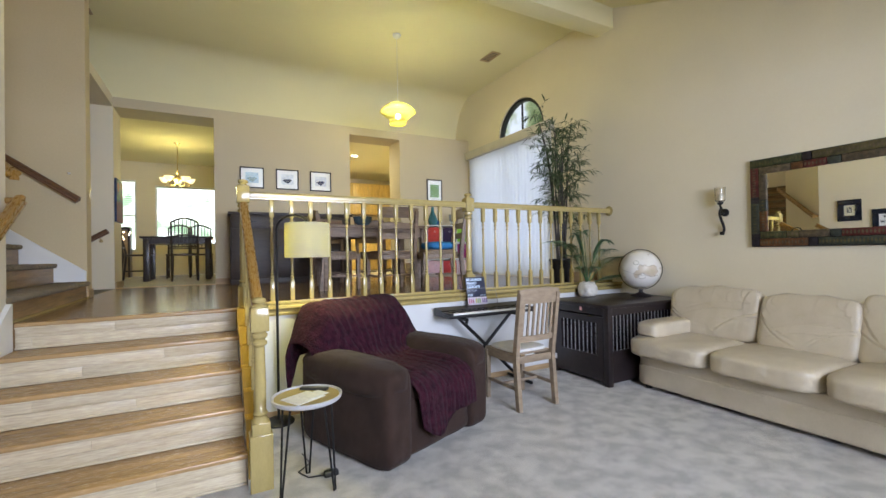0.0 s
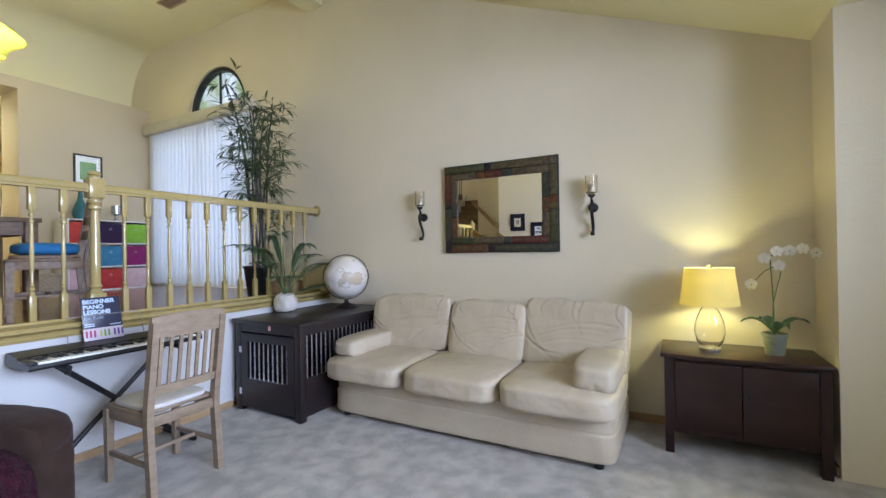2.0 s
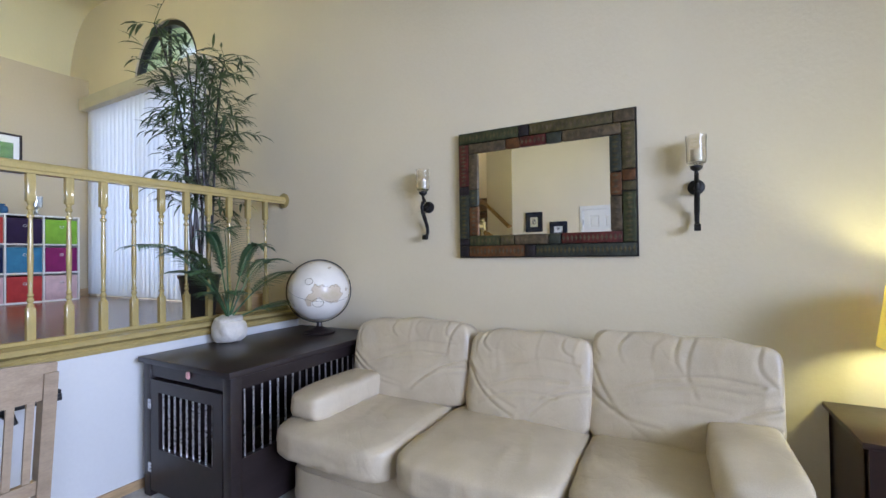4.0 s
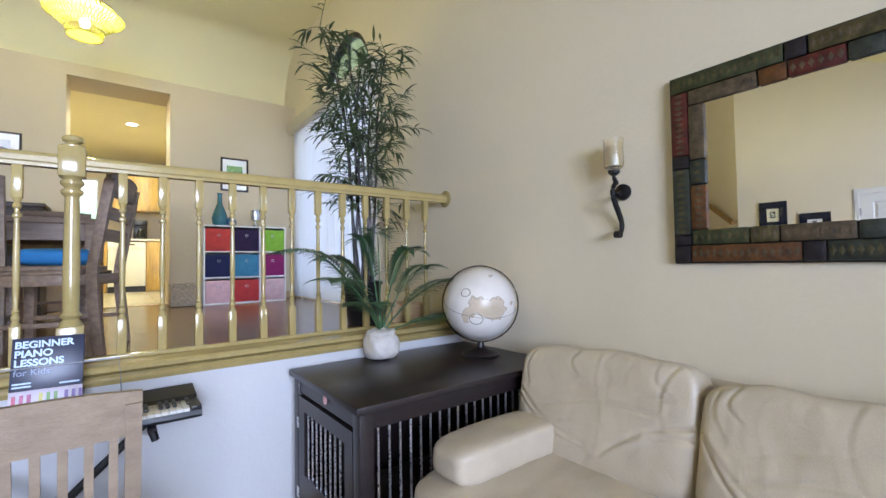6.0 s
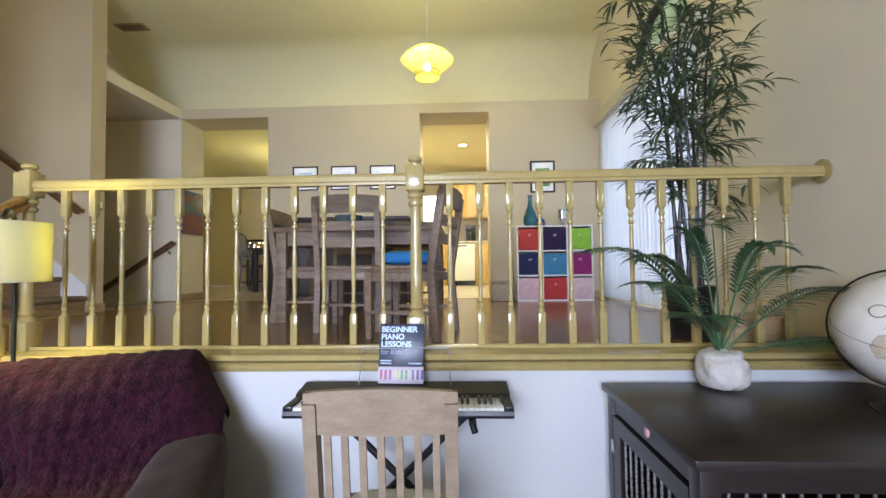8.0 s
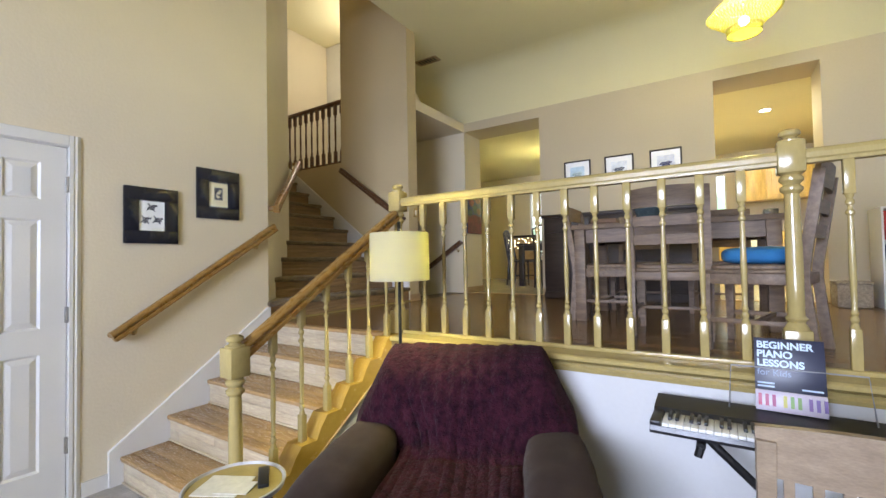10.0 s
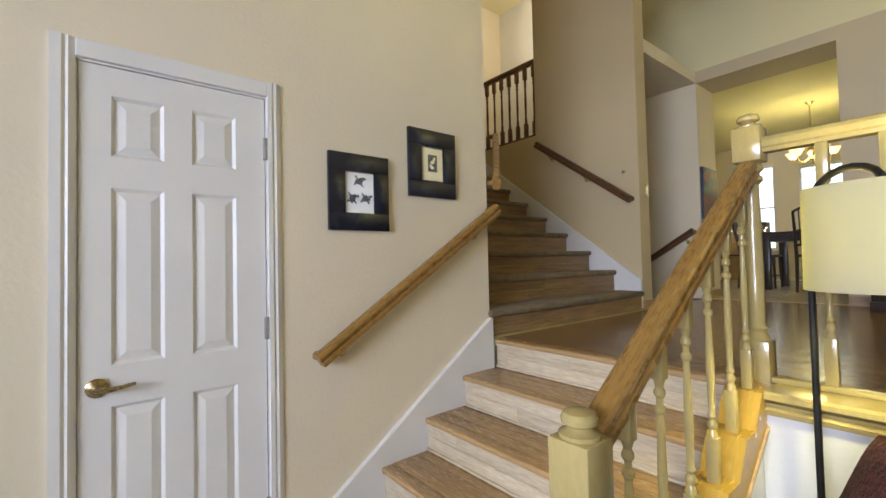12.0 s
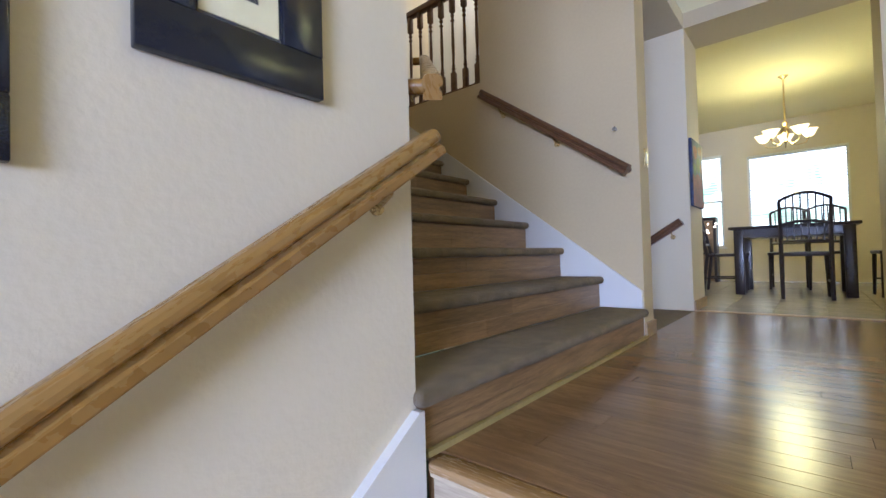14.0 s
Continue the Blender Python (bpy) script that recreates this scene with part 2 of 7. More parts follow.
# ceilings
bm = bmesh.new()
prism(bm, [(0.07, 2.58), (4.25, 4.25), (4.25, 4.45), (0.07, 2.78)], "x", XL - 0.15, XR + 0.16)
bx(bm, XL - 0.15, XR + 0.16, -1.75, 0.07, 2.58, 2.78)
tagged(part("ceiling_sloped", bm, CEIL), "sloped white textured ceiling", "ceiling", "", "structure")
struct("ceiling_flat", [(XL, XR + 0.16, 4.25, 8.22, 4.25, 4.45), (-1.9, XL, 6.38, 8.22, 4.251, 4.449)], CEIL, "high flat white textured ceiling", "ceiling")
struct("ceiling_stairwell", [(-3.6, XL, 4.1, 8.22, 5.3, 5.45)], CEIL, "stairwell ceiling", "ceiling")
struct("wall_stairwell_upper", [(XL, XL + 0.1, 4.25, 8.22, 4.45, 5.3), (-3.6, XL, 4.1, 4.25, 4.3, 5.3), (-3.7, -3.6, 4.1, 8.22, 0.3, 5.3)], PAINT, "stairwell wall", "wall")
tagged(boxpart("ceiling_beam", (XL, XR, 4.18, 4.44, 3.97, 4.30), CEIL, None, 0.012), "white painted ridge beam across the ceiling", "beam", "", "structure")

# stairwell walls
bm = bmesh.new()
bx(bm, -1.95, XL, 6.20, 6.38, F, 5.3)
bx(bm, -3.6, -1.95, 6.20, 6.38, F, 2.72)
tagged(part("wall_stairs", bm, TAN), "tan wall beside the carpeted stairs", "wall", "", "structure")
bm = bmesh.new()
prism(bm, [(XL - 0.004, 4.25), (-1.69, 5.14), (-3.6, 5.14), (-3.6, 4.13), (-0.95, 4.13), (-0.95, 4.25)], "z", 0, 5.3)
tagged(part("wall_diagonal", bm, PAINT), "cream wall turning diagonally up the stairs", "wall", "", "structure")
struct("wall_passage", [(-3.6, XL - 0.003, YB, 8.1, -1.0, 3.40), (-1.9, XL - 0.003, 6.38, YB, 3.27, 3.40), (-1.9, -1.8, 6.38, 8.1, 3.40, 5.3)], PAINT,
       "wall and header of the passage to the lower stairs", "wall")
struct("floor_hall_upper", [(-3.6, -1.95, 6.38, 8.1, 2.55, 2.72)], STAIR_CARPET, "upper hall floor", "floor")
struct("wall_hall_upper", [(-3.6, -1.9, 7.45, 7.55, 2.72, 5.3)], WHITE, "white wall of the upper hall", "wall")
# dining room and kitchen shells
struct("floor_dining", [(-3.2, 1.85, YB + 0.02, 12.2, F - 0.12, F - 0.006)], TILE, "pale tiled dining room floor", "floor")
struct("floor_kitchen", [(1.85, 5.2, YB + 0.02, 12.2, F - 0.12, F - 0.006)], TILE, "pale tiled kitchen floor", "floor")
DY = 11.9
struct("wall_dining", [(-3.3, -1.47, DY, DY + 0.15, F, 3.36), (-1.12, -0.78, DY, DY + 0.15, F, 3.36), (0.42, 1.85, DY, DY + 0.15, F, 3.36),
                       (-1.47, -1.12, DY, DY + 0.15, F, 1.42), (-1.47, -1.12, DY, DY + 0.15, 2.95, 3.36), (-0.78, 0.42, DY, DY + 0.15, F, 1.55), (-0.78, 0.42, DY, DY + 0.15, 2.86, 3.36),
                       (-3.3, -3.2, 8.1, DY, F, 3.36), (1.75, 1.85, 8.1, DY, F, 3.36)], PAINT, "yellow-lit dining room walls with windows", "wall")
struct("wall_kitchen", [(5.2, 5.3, 8.1, 12.2, F, 3.3), (1.85, 1.96, DY, 12.05, F, 3.3), (2.52, 5.2, DY, 12.05, F, 3.3), (1.96, 2.52, DY, 12.05, F, 1.9), (1.96, 2.52, DY, 12.05, 2.92, 3.3)], PAINT,
       "kitchen walls", "wall")
struct("ceiling_dining", [(-3.3, 1.85, 8.101, 12.05, 3.36, 3.46)], CEIL, "dining room ceiling", "ceiling")
struct("ceiling_kitchen", [(1.85, 5.3, 8.101, 12.05, 3.30, 3.395)], CEIL, "kitchen ceiling", "ceiling")
struct("wall_half", [(0.60, XR, 4.16, 4.24, 0, F - 0.03)], surface("half_wall_paint", (0.60, 0.595, 0.585), 0.6, vary=0.03, scale=1.5, grain=55, bump=0.09), "white half wall below the railing", "wall")



# ---- lower steps ----
NOSE = [(4.254 - RUN * k, F - RISE * k) for k in range(5)]     # top floor edge first
steps = thing("steps", "five oak steps with washed pale risers up to the dining area", "stairs", (0, 0, 0), kind="structure")
SX0, SX1 = XL + 0.03, 0.50
rnd = random.Random(3)
for k, (ny, nz) in enumerate(NOSE):
    ry = ny + 0.022
    boxpart("riser_back", (SX0, SX1, ry + 0.006, ry + 0.03, nz - RISE, nz - 0.03), RISER, steps)
    for r in range(2):                                          # laminate boards of the riser
        z0, z1 = nz - RISE + 0.004 + r * 0.070, nz - RISE + 0.0725 + r * 0.070
        cut = sorted([SX0 + 0.08 + (r * 0.43 + k * 0.31) % 0.9, SX1 + 0.3])
        xs = [SX0] + [c for c in cut if SX0 < c < SX1] + [SX1]
        for a, b in zip(xs, xs[1:]):
            boxpart("riser_board", (a + 0.0006, b - 0.0006, ry, ry + 0.007, z0, z1), RISER, steps, 0.001)
    boxpart("nosing", (SX0, SX1 + 0.02, ny, ny + 0.07, nz - 0.028, nz), TREAD, steps, 0.009)
    boxpart("scotia", (SX0, SX1, ny + 0.008, ny + 0.024, nz - 0.040, nz - 0.026), RISER, steps, 0.003)
    boxpart("foot_moulding", (SX0, SX1, ry - 0.012, ry, nz - RISE + 0.0005, nz - RISE + 0.014), RISER, steps, 0.004)
    if k:
        for j in range(3):
            boxpart("tread_board", (SX0, SX1, ny + 0.0705 + j * 0.076, ny + 0.1455 + j * 0.076, nz - 0.028, nz - 0.001), TREAD, steps, 0.0015)
boxpart("stair_body", (SX0, SX1, NOSE[4][0] + 0.06, 4.3, -0.02, 0.13), RISER, steps)

# white skirting board along the wall beside the steps
bm = bmesh.new()
prism(bm, [(3.13, 0), (4.252, 0), (4.252, 0.985), (4.235, 0.985), (3.13, 0.215)], "x", XL, XL + 0.028)
tagged(part("trim_stair_skirt", bm, WHITE), "white painted skirting board beside the steps", "trim", "", "structure")
struct("baseboard_left", [(XL, XL + 0.014, 3.0, 3.13, 0, 0.085), (XL, XL + 0.014, -1.6, 2.25, 0, 0.085)], WHITE, "white baseboard", "baseboard")
struct("baseboard_right", [(XR - 0.014, XR, 0.07, 4.16, 0, 0.06), (0.62, XR - 0.014, 4.146, 4.16, 0, 0.05), (4.3, XR - 0.014, 0.07, 0.084, 0, 0.06)], SKIRT, "brown wooden baseboard", "baseboard")
struct("baseboard_upper", [(0.37, 2.37, YB - 0.014, YB, F, F + 0.085), (3.27, XR, YB - 0.014, YB, F, F + 0.085), (XL, XL + 0.014, YB + 0.0, 8.1, F, F + 0.085),
                           (XL, XL + 0.014, 6.19, 6.39, F, F + 0.085)], SKIRT, "brown wooden baseboard", "baseboard")
struct("trim_tile_edge", [(XL, 0.37, YB - 0.01, YB + 0.05, F - 0.02, F + 0.006), (2.37, 3.27, YB - 0.01, YB + 0.05, F - 0.02, F + 0.006)], SKIRT, "wooden threshold strip", "trim")
struct("trim_stair_foot", [(XL + 0.006, XL + 0.022, 4.27, 6.19, F, F + 0.016)], RAIL, "pale quarter-round at the foot of the stairs", "trim")

# stringer with a stepped cap on the open side
bm = bmesh.new()
def nose_line(y):
    return F + RISE / RUN * (y - 4.254)
teeth = [3.31 + 0.168 * i for i in range(6)]
pts = [(3.10, nose_line(3.10) - 0.05), (4.26, nose_line(4.26) - 0.05)]
top = []
for ty in teeth:
    z = nose_line(ty) + 0.075
    top += [(ty - 0.075, z - 0.05), (ty - 0.035, z), (ty + 0.06, z)]
pts += [(4.26, F + 0.012)] + top[::-1] + [(3.10, nose_line(3.10) + 0.02)]
prism(bm, pts, "x", 0.502, 0.615)
tagged(part("trim_stringer", bm, STRINGER), "honey oak stepped stringer cap below the stair balusters", "trim", "", "structure")
bm = bmesh.new()
prism(bm, [(3.10, 0), (4.24, 0), (4.24, nose_line(4.24) - 0.05), (3.10, nose_line(3.10) - 0.05)], "x", 0.505, 0.598)
tagged(part("wall_stair_side", bm, WHITE), "white wall below the stair stringer", "wall", "", "structure")
bm = bmesh.new()
prism(bm, [(3.12, nose_line(3.12) - 0.064), (4.16, nose_line(4.16) - 0.064), (4.16, nose_line(4.16) - 0.05), (3.12, nose_line(3.12) - 0.05)], "x", 0.598, 0.622)
tagged(part("trim_stringer_edge", bm, SKIRT), "dark brown edge moulding below the stringer", "trim", "", "structure")


# ---- railing ----
def baluster_mesh(name, h, low, high, mat, half=0.0175):
    """Square foot, turned middle with rings, square head."""
    bm = bmesh.new()
    bx(bm, -half, half, -half, half, 0, low, 0.003)
    bx(bm, -half, half, -half, half, h - high, h, 0.003)
    a, b = low, h - high
    L = b - a
    k = half
    prof = [(k * 0.95, a - 0.004), (k * 0.8, a + 0.010), (k * 0.55, a + 0.022), (k * 0.85, a + 0.032), (k * 0.85, a + 0.040), (k * 0.5, a + 0.050), (k * 0.8, a + 0.060),
            (k * 0.52, a + 0.072), (k * 0.62, a + L * 0.28), (k * 0.72, a + L * 0.45), (k * 0.55, b - 0.11), (k * 0.5, b - 0.085), (k * 0.85, b - 0.077), (k * 0.85, b - 0.068), (k * 0.5, b - 0.060),
            (k * 0.5, b - 0.045), (k * 0.85, b - 0.037), (k * 0.85, b - 0.028), (k * 0.55, b - 0.018), (k * 0.95, b + 0.004)]
    lathe(bm, prof, 12, caps=False)
    me = bpy.data.meshes.new(name)
    bmesh.ops.recalc_face_normals(bm, faces=bm.faces)
    bm.to_mesh(me)
    bm.free()
    me.materials.append(mat)
    me.shade_smooth()
    me.set_sharp_from_angle(angle=radians(35))
    return me


def newel(parent, x, y, z0, ztop, foot, mat=RAIL, half=0.046):
    """Newel post: square foot, turned shaft, square block and ball finial."""
    e = new("newel_post")
    e.parent, e.location = parent, (x, y, z0)
    H = ztop - z0
    bm = bmesh.new()
    bx(bm, -half, half, -half, half, 0, foot, 0.004)
    b0, b1 = H - 0.185, H - 0.055
    lathe(bm, [(half * 0.98, foot - 0.004), (half * 0.8, foot + 0.016), (half * 0.62, foot + 0.03), (half * 0.86, foot + 0.045), (half * 0.62, foot + 0.06), (half * 0.66, foot + (b0 - foot) * 0.4),
               (half * 0.55, b0 - 0.085), (half * 0.85, b0 - 0.07), (half * 0.85, b0 - 0.058), (half * 0.58, b0 - 0.046), (half * 0.9, b0 - 0.03), (half * 0.9, b0 - 0.018), (half * 0.7, b0 - 0.008), (half * 0.95, b0 + 0.003)], 20, caps=False)
    bx(bm, -half, half, -half, half, b0, b1, 0.005)
    part("post", bm, mat, e, smooth=True)
    bm = bmesh.new()
    lathe(bm, [(half * 0.9, b1 - 0.001), (half * 0.92, b1 + 0.008), (half * 0.6, b1 + 0.014), (half * 0.5, b1 + 0.020), (half * 0.78, b1 + 0.028), (half * 0.82, b1 + 0.038), (half * 0.7, b1 + 0.048), (half * 0.35, b1 + 0.054), (0.003, b1 + 0.0555)], 20)
    part("finial", bm, mat, e, smooth=True)
    return e


def rail_bar(name, parent, p, q, mat, w=0.03, h=0.03, grooved=False):
    """Moulded handrail between two points (its centre line); grooved: with a finger groove along both sides."""
    p, q = Vector(p), Vector(q)
    d = (q - p).normalized()
    side = d.cross(Vector((0, 0, 1))).normalized()
    up = side.cross(d)
    outline = [(-0.8, -1), (-0.8, -0.55), (-1.0, -0.35), (-1.0, 0.35), (-0.75, 0.8), (-0.35, 1.0), (0.35, 1.0), (0.75, 0.8), (1.0, 0.35), (1.0, -0.35), (0.8, -0.55), (0.8, -1)]
    if grooved:
        half = [(0.86, -1.0), (0.9, -0.9), (0.9, -0.45), (0.66, -0.30), (0.62, -0.05), (0.95, 0.12), (1.0, 0.3), (0.97, 0.55), (0.8, 0.82), (0.45, 0.98)]
        outline = [(-a, b) for a, b in half] + half[::-1]
    bm = bmesh.new()
    rings = [[bm.verts.new(c + side * a * w + up * b * h) for a, b in outline] for c in (p, q)]
    n = len(outline)
    for i in range(n):
        bm.faces.new((rings[0][i], rings[0][(i + 1) % n], rings[1][(i + 1) % n], rings[1][i]))
    bm.faces.new(rings[0][::-1]), bm.faces.new(rings[1])
    return part(name, bm, mat, parent)


RY = 4.297
railing = thing("railing", "blond oak railing with turned balusters above the half wall", "railing", (0, 0, 0))
newel(railing, 0.560, RY, F - 0.01, 1.868, 0.17)
newel(railing, 2.639, RY, F + 0.01, 1.862, 0.165)
low = newel(railing, 0.568, 3.127, 0.0, 1.036, 0.36)
boxpart("base_block", (-0.058, 0.058, -0.058, 0.058, 0, 0.30), RAIL, low, 0.006)
rail_bar("top_rail", railing, (0.60, RY, 1.742), (2.60, RY, 1.742), RAIL)
rail_bar("top_rail", railing, (2.68, RY, 1.742), (XR - 0.02, RY, 1.742), RAIL)
rail_bar("stair_rail", railing, (0.565, 3.165, 0.955), (0.562, 4.262, 1.655), HANDRAIL, 0.031, 0.034, True)
bm = bmesh.new()
lathe(bm, [(0.030, 0), (0.052, 0.004), (0.060, 0.012), (0.060, 0.016), (0.040, 0.022)], 24)
ros = part("rosette", bm, RAIL, railing, smooth=True)
ros.matrix_local = pose(XR - 0.001, RY, 1.742, 0, -90, 0)
bal = baluster_mesh("baluster", 0.83, 0.16, 0.145, RAIL)
XS = [0.768 + 0.1545 * i for i in range(12)] + [2.815 + 0.1535 * i for i in range(12)]
for x in XS:
    ob = new("baluster", bal)
    ob.parent, ob.location = railing, (x, RY, F + 0.03)
sbal = baluster_mesh("stair_baluster", 0.66, 0.13, 0.10, RAIL)
for ty in teeth:
    ob = new("stair_baluster", sbal)
    zb = nose_line(ty) + 0.074
    zr = 0.955 + (1.655 - 0.955) * (ty - 3.165) / (4.262 - 3.165) - 0.025
    ob.parent, ob.location = railing, (0.563, ty + 0.01, zb)
    ob.scale = (0.95, 0.95, (zr - zb) / 0.66)
boxpart("shoe_rail", (0.60, XR, RY - 0.026, RY + 0.026, F + 0.012, F + 0.031), RAIL, railing, 0.004)
# moulded oak cap on the half wall
bm = bmesh.new()
prism(bm, [(4.125, F - 0.012), (4.125, F + 0.004), (4.135, F + 0.012), (4.40, F + 0.012), (4.40, F - 0.025), (4.148, F - 0.025)], "x", 0.616, XR)
prism(bm, [(4.142, F - 0.068), (4.135, F - 0.050), (4.148, F - 0.040), (4.138, F - 0.026), (4.17, F - 0.026), (4.17, F - 0.068)], "x", 0.616, XR)
tagged(part("trim_half_wall_cap", bm, RAIL), "blond oak moulded cap on the half wall", "trim", "", "structure")

# ---- wall handrails ----
DARKWOOD = surface("dark_stained_wood", (0.11, 0.05, 0.022), 0.35, vary=0.25, scale=5, grain=30, bump=0.04, stretch=(1, 1, 5))
def wall_rail(p, q, wall_dir, mat, label, brackets=(0.15, 0.85), caps=True):
    """Handrail on brackets; wall_dir points from the rail to the wall."""
    p, q, wd = Vector(p), Vector(q), Vector(wall_dir)
    e = thing("handrail", label, "handrail", p)
    rail_bar("rail", e, (0, 0, 0), q - p, mat, 0.028, 0.033, True)
    for f in brackets:
        c = (q - p) * f
        bm = bmesh.new()
        tube(bm, [c + Vector((0, 0, -0.03)), c + Vector((0, 0, -0.055)) + wd * 0.2, c + Vector((0, 0, -0.075)) + wd * 0.7, c + Vector((0, 0, -0.078)) + wd], 0.006, 8)
        b = part("bracket", bm, BRASS, e, "brass bracket", smooth=True)
        bm = bmesh.new()
        tube(bm, [c + Vector((0, 0, -0.078)) + wd * 0.88, c + Vector((0, 0, -0.078)) + wd], 0.02, 12)
        part("rose", bm, BRASS, b, smooth=True)
    if caps:
        d = (q - p).normalized()
        for c in (d * 0.02, (q - p) - d * 0.02):
            bm = bmesh.new()
            tube(bm, [c, c + wd], 0.021, 10)
            part("return_end", bm, mat, e, smooth=True)
    return e


wall_rail((-0.735, 3.13, 0.915), (-0.735, 4.27, 1.65), (-0.065, 0, 0), HANDRAIL, "brown oak handrail on the wall beside the steps", (0.12, 0.88))
wall_rail((-0.85, 6.135, 1.86), (-1.90, 6.135, 2.60), (0, 0.065, 0), DARKWOOD, "dark stained handrail on the wall of the carpeted stairs", (0.45, 0.85))
wall_rail((-0.86, 7.53, 1.62), (-2.2, 7.53, 0.76), (0, 0.07, 0), DARKWOOD, "dark handrail going down the passage", (0.06, 0.8))
wall_rail((-0.77, 4.31, 1.81), (-1.69, 5.28, 2.50), (-0.05, -0.04, 0), HANDRAIL, "brown oak handrail on the diagonal wall", (0.3,))

# ---- carpeted stairs ----
cstairs = thing("carpeted_stairs", "brown carpeted treads with oak risers climbing to the upper hall", "stairs", (0, 0, 0), kind="structure")
CR, CN = 0.1885, 0.257
for k in range(10):
    nx, nz = XL + 0.022 - CN * k, F + 0.172 + CR * k
    if nx < -3.3:
        break
    yl = max(4.24, min(5.12, 4.25 + (XL - nx) - 0.05))
    zb = nz - (0.172 if k == 0 else CR)
    bm = bmesh.new()
    bx(bm, nx - CN - 0.03, nx + 0.012, yl, 6.175, nz - 0.045, nz, 0.020, 4)
    part("carpet_tread", bm, STAIR_CARPET, cstairs, smooth=True)
    for r in range(2):
        hh = (nz - 0.045 - zb) / 2
        ys = [yl, yl + 0.35 + 0.4 * ((k * 0.37 + r * 0.5) % 1), 6.17]
        for a, b in zip(ys, ys[1:]):
            if b > a + 0.02:
                boxpart("riser_board", (nx - 0.05, nx - 0.022, a + 0.0006, b - 0.0006, zb + hh * r, zb + hh * (r + 1) - 0.001), TREAD_Y, cstairs)
bm = bmesh.new()
prism(bm, [(XL - 0.005, F), (XL - 0.005, F + 0.275), (-3.3, F + 0.275 + 2.495 * CR / CN), (-3.3, F)], "y", 6.178, 6.20)
tagged(part("trim_carpet_stair_skirt", bm, WHITE), "white skirting board beside the carpeted stairs", "trim", "", "structure")
# stairs down the passage
struct("floor_passage", [(-1.15, XL, 6.38, YB, F - 0.1, F)] + [(-1.15 - 0.26 * (k + 1), -1.15 - 0.26 * k, 6.38, YB, F - 0.28 - 0.18 * k, F - 0.18 * (k + 1)) for k in range(8)],
       STAIR_CARPET, "brown carpeted stairs going down the passage", "floor")

# balustrade of the upper hall
hall_rail = thing("hall_railing", "dark brown balustrade of the upper hall", "railing", (0, 0, 0))
boxpart("bottom_rail", (-3.3, -1.955, 6.26, 6.32, 2.72, 2.765), DARKWOOD, hall_rail, 0.004)
boxpart("top_rail", (-3.3, -1.955, 6.255, 6.325, 3.585, 3.635), DARKWOOD, hall_rail, 0.01)
hb = baluster_mesh("hall_baluster", 0.82, 0.16, 0.14, DARKWOOD, 0.02)
for i in range(10):
    ob = new("hall_baluster", hb)
    ob.parent, ob.location = hall_rail, (-2.03 - 0.125 * i, 6.29, 2.765)

# ---- closet door ----
door = thing("door_1", "white six-panel closet door, closed, with aged bronze lever", "door", (XL, 0, 0), kind="structure")
Y0, Y1, ZT = 2.325, 2.93, 2.045
bm = bmesh.new()
PY = [(Y0 + 0.088, Y0 + 0.245), (Y0 + 0.335, Y0 + 0.492)]
PZ = [(0.22, 0.865), (1.005, 1.62), (1.73, 1.945)]
ys = sorted({Y0, Y1, *[v for p in PY for v in p]})
zs = sorted({0.012, ZT, *[v for p in PZ for v in p]})
for a, b in zip(ys, ys[1:]):
    for c, d in zip(zs, zs[1:]):
        if (a, b) in PY and (c, d) in PZ:
            vo = [(-0.022, a, c), (-0.022, b, c), (-0.022, b, d), (-0.022, a, d)]
            g = 0.012
            vi = [(-0.033, a + g, c + g), (-0.033, b - g, c + g), (-0.033, b - g, d - g), (-0.033, a + g, d - g)]
            h = 0.042
            vm = [(-0.024, a + h, c + h), (-0.024, b - h, c + h), (-0.024, b - h, d - h), (-0.024, a + h, d - h)]
            R = [[bm.verts.new(p) for p in ring] for ring in (vo, vi, vm)]
            for r0, r1 in zip(R, R[1:]):
                for i in range(4):
                    bm.faces.new((r0[i], r0[(i + 1) % 4], r1[(i + 1) % 4], r1[i]))
            bm.faces.new(R[2])
        else:
            bx(bm, -0.06, -0.022, a, b, c, d)
bx(bm, -0.062, -0.055, Y0, Y1, 0.012, ZT)
bmesh.ops.remove_doubles(bm, verts=bm.verts, dist=0.0002)
slab = part("slab", bm, WHITE, door)
slab.location.x = 0.018
bm = bmesh.new()
for y0, y1 in ((2.252, 2.318), (2.938, 2.994)):
    prism(bm, [(0, y0), (0.018, y0), (0.018, y0 + 0.018), (0.012, y0 + 0.026), (0.016, y0 + 0.036), (0.010, y1 - 0.006), (0.007, y1), (0, y1)] if y0 > 2.6 else
          [(0, y0), (0.018, y0), (0.018, y0 + 0.03), (0.012, y0 + 0.040), (0.016, y0 + 0.048), (0.007, y1), (0, y1)], "z", 0, 2.118)
bx(bm, 0, 0.017, 2.318, 2.938, 2.055, 2.118, 0.004)
part("casing", bm, WHITE, door)
bm = bmesh.new()
bx(bm, -0.10, 0.0, 2.312, 2.322, 0, 2.055), bx(bm, -0.10, 0.0, 2.934, 2.944, 0, 2.055), bx(bm, -0.10, 0.0, 2.322, 2.934, 2.048, 2.058)
part("jamb", bm, WHITE, door)
bm = bmesh.new()
lathe(bm, [(0.032, 0), (0.033, 0.006), (0.024, 0.012), (0.012, 0.016), (0.012, 0.040)], 20)
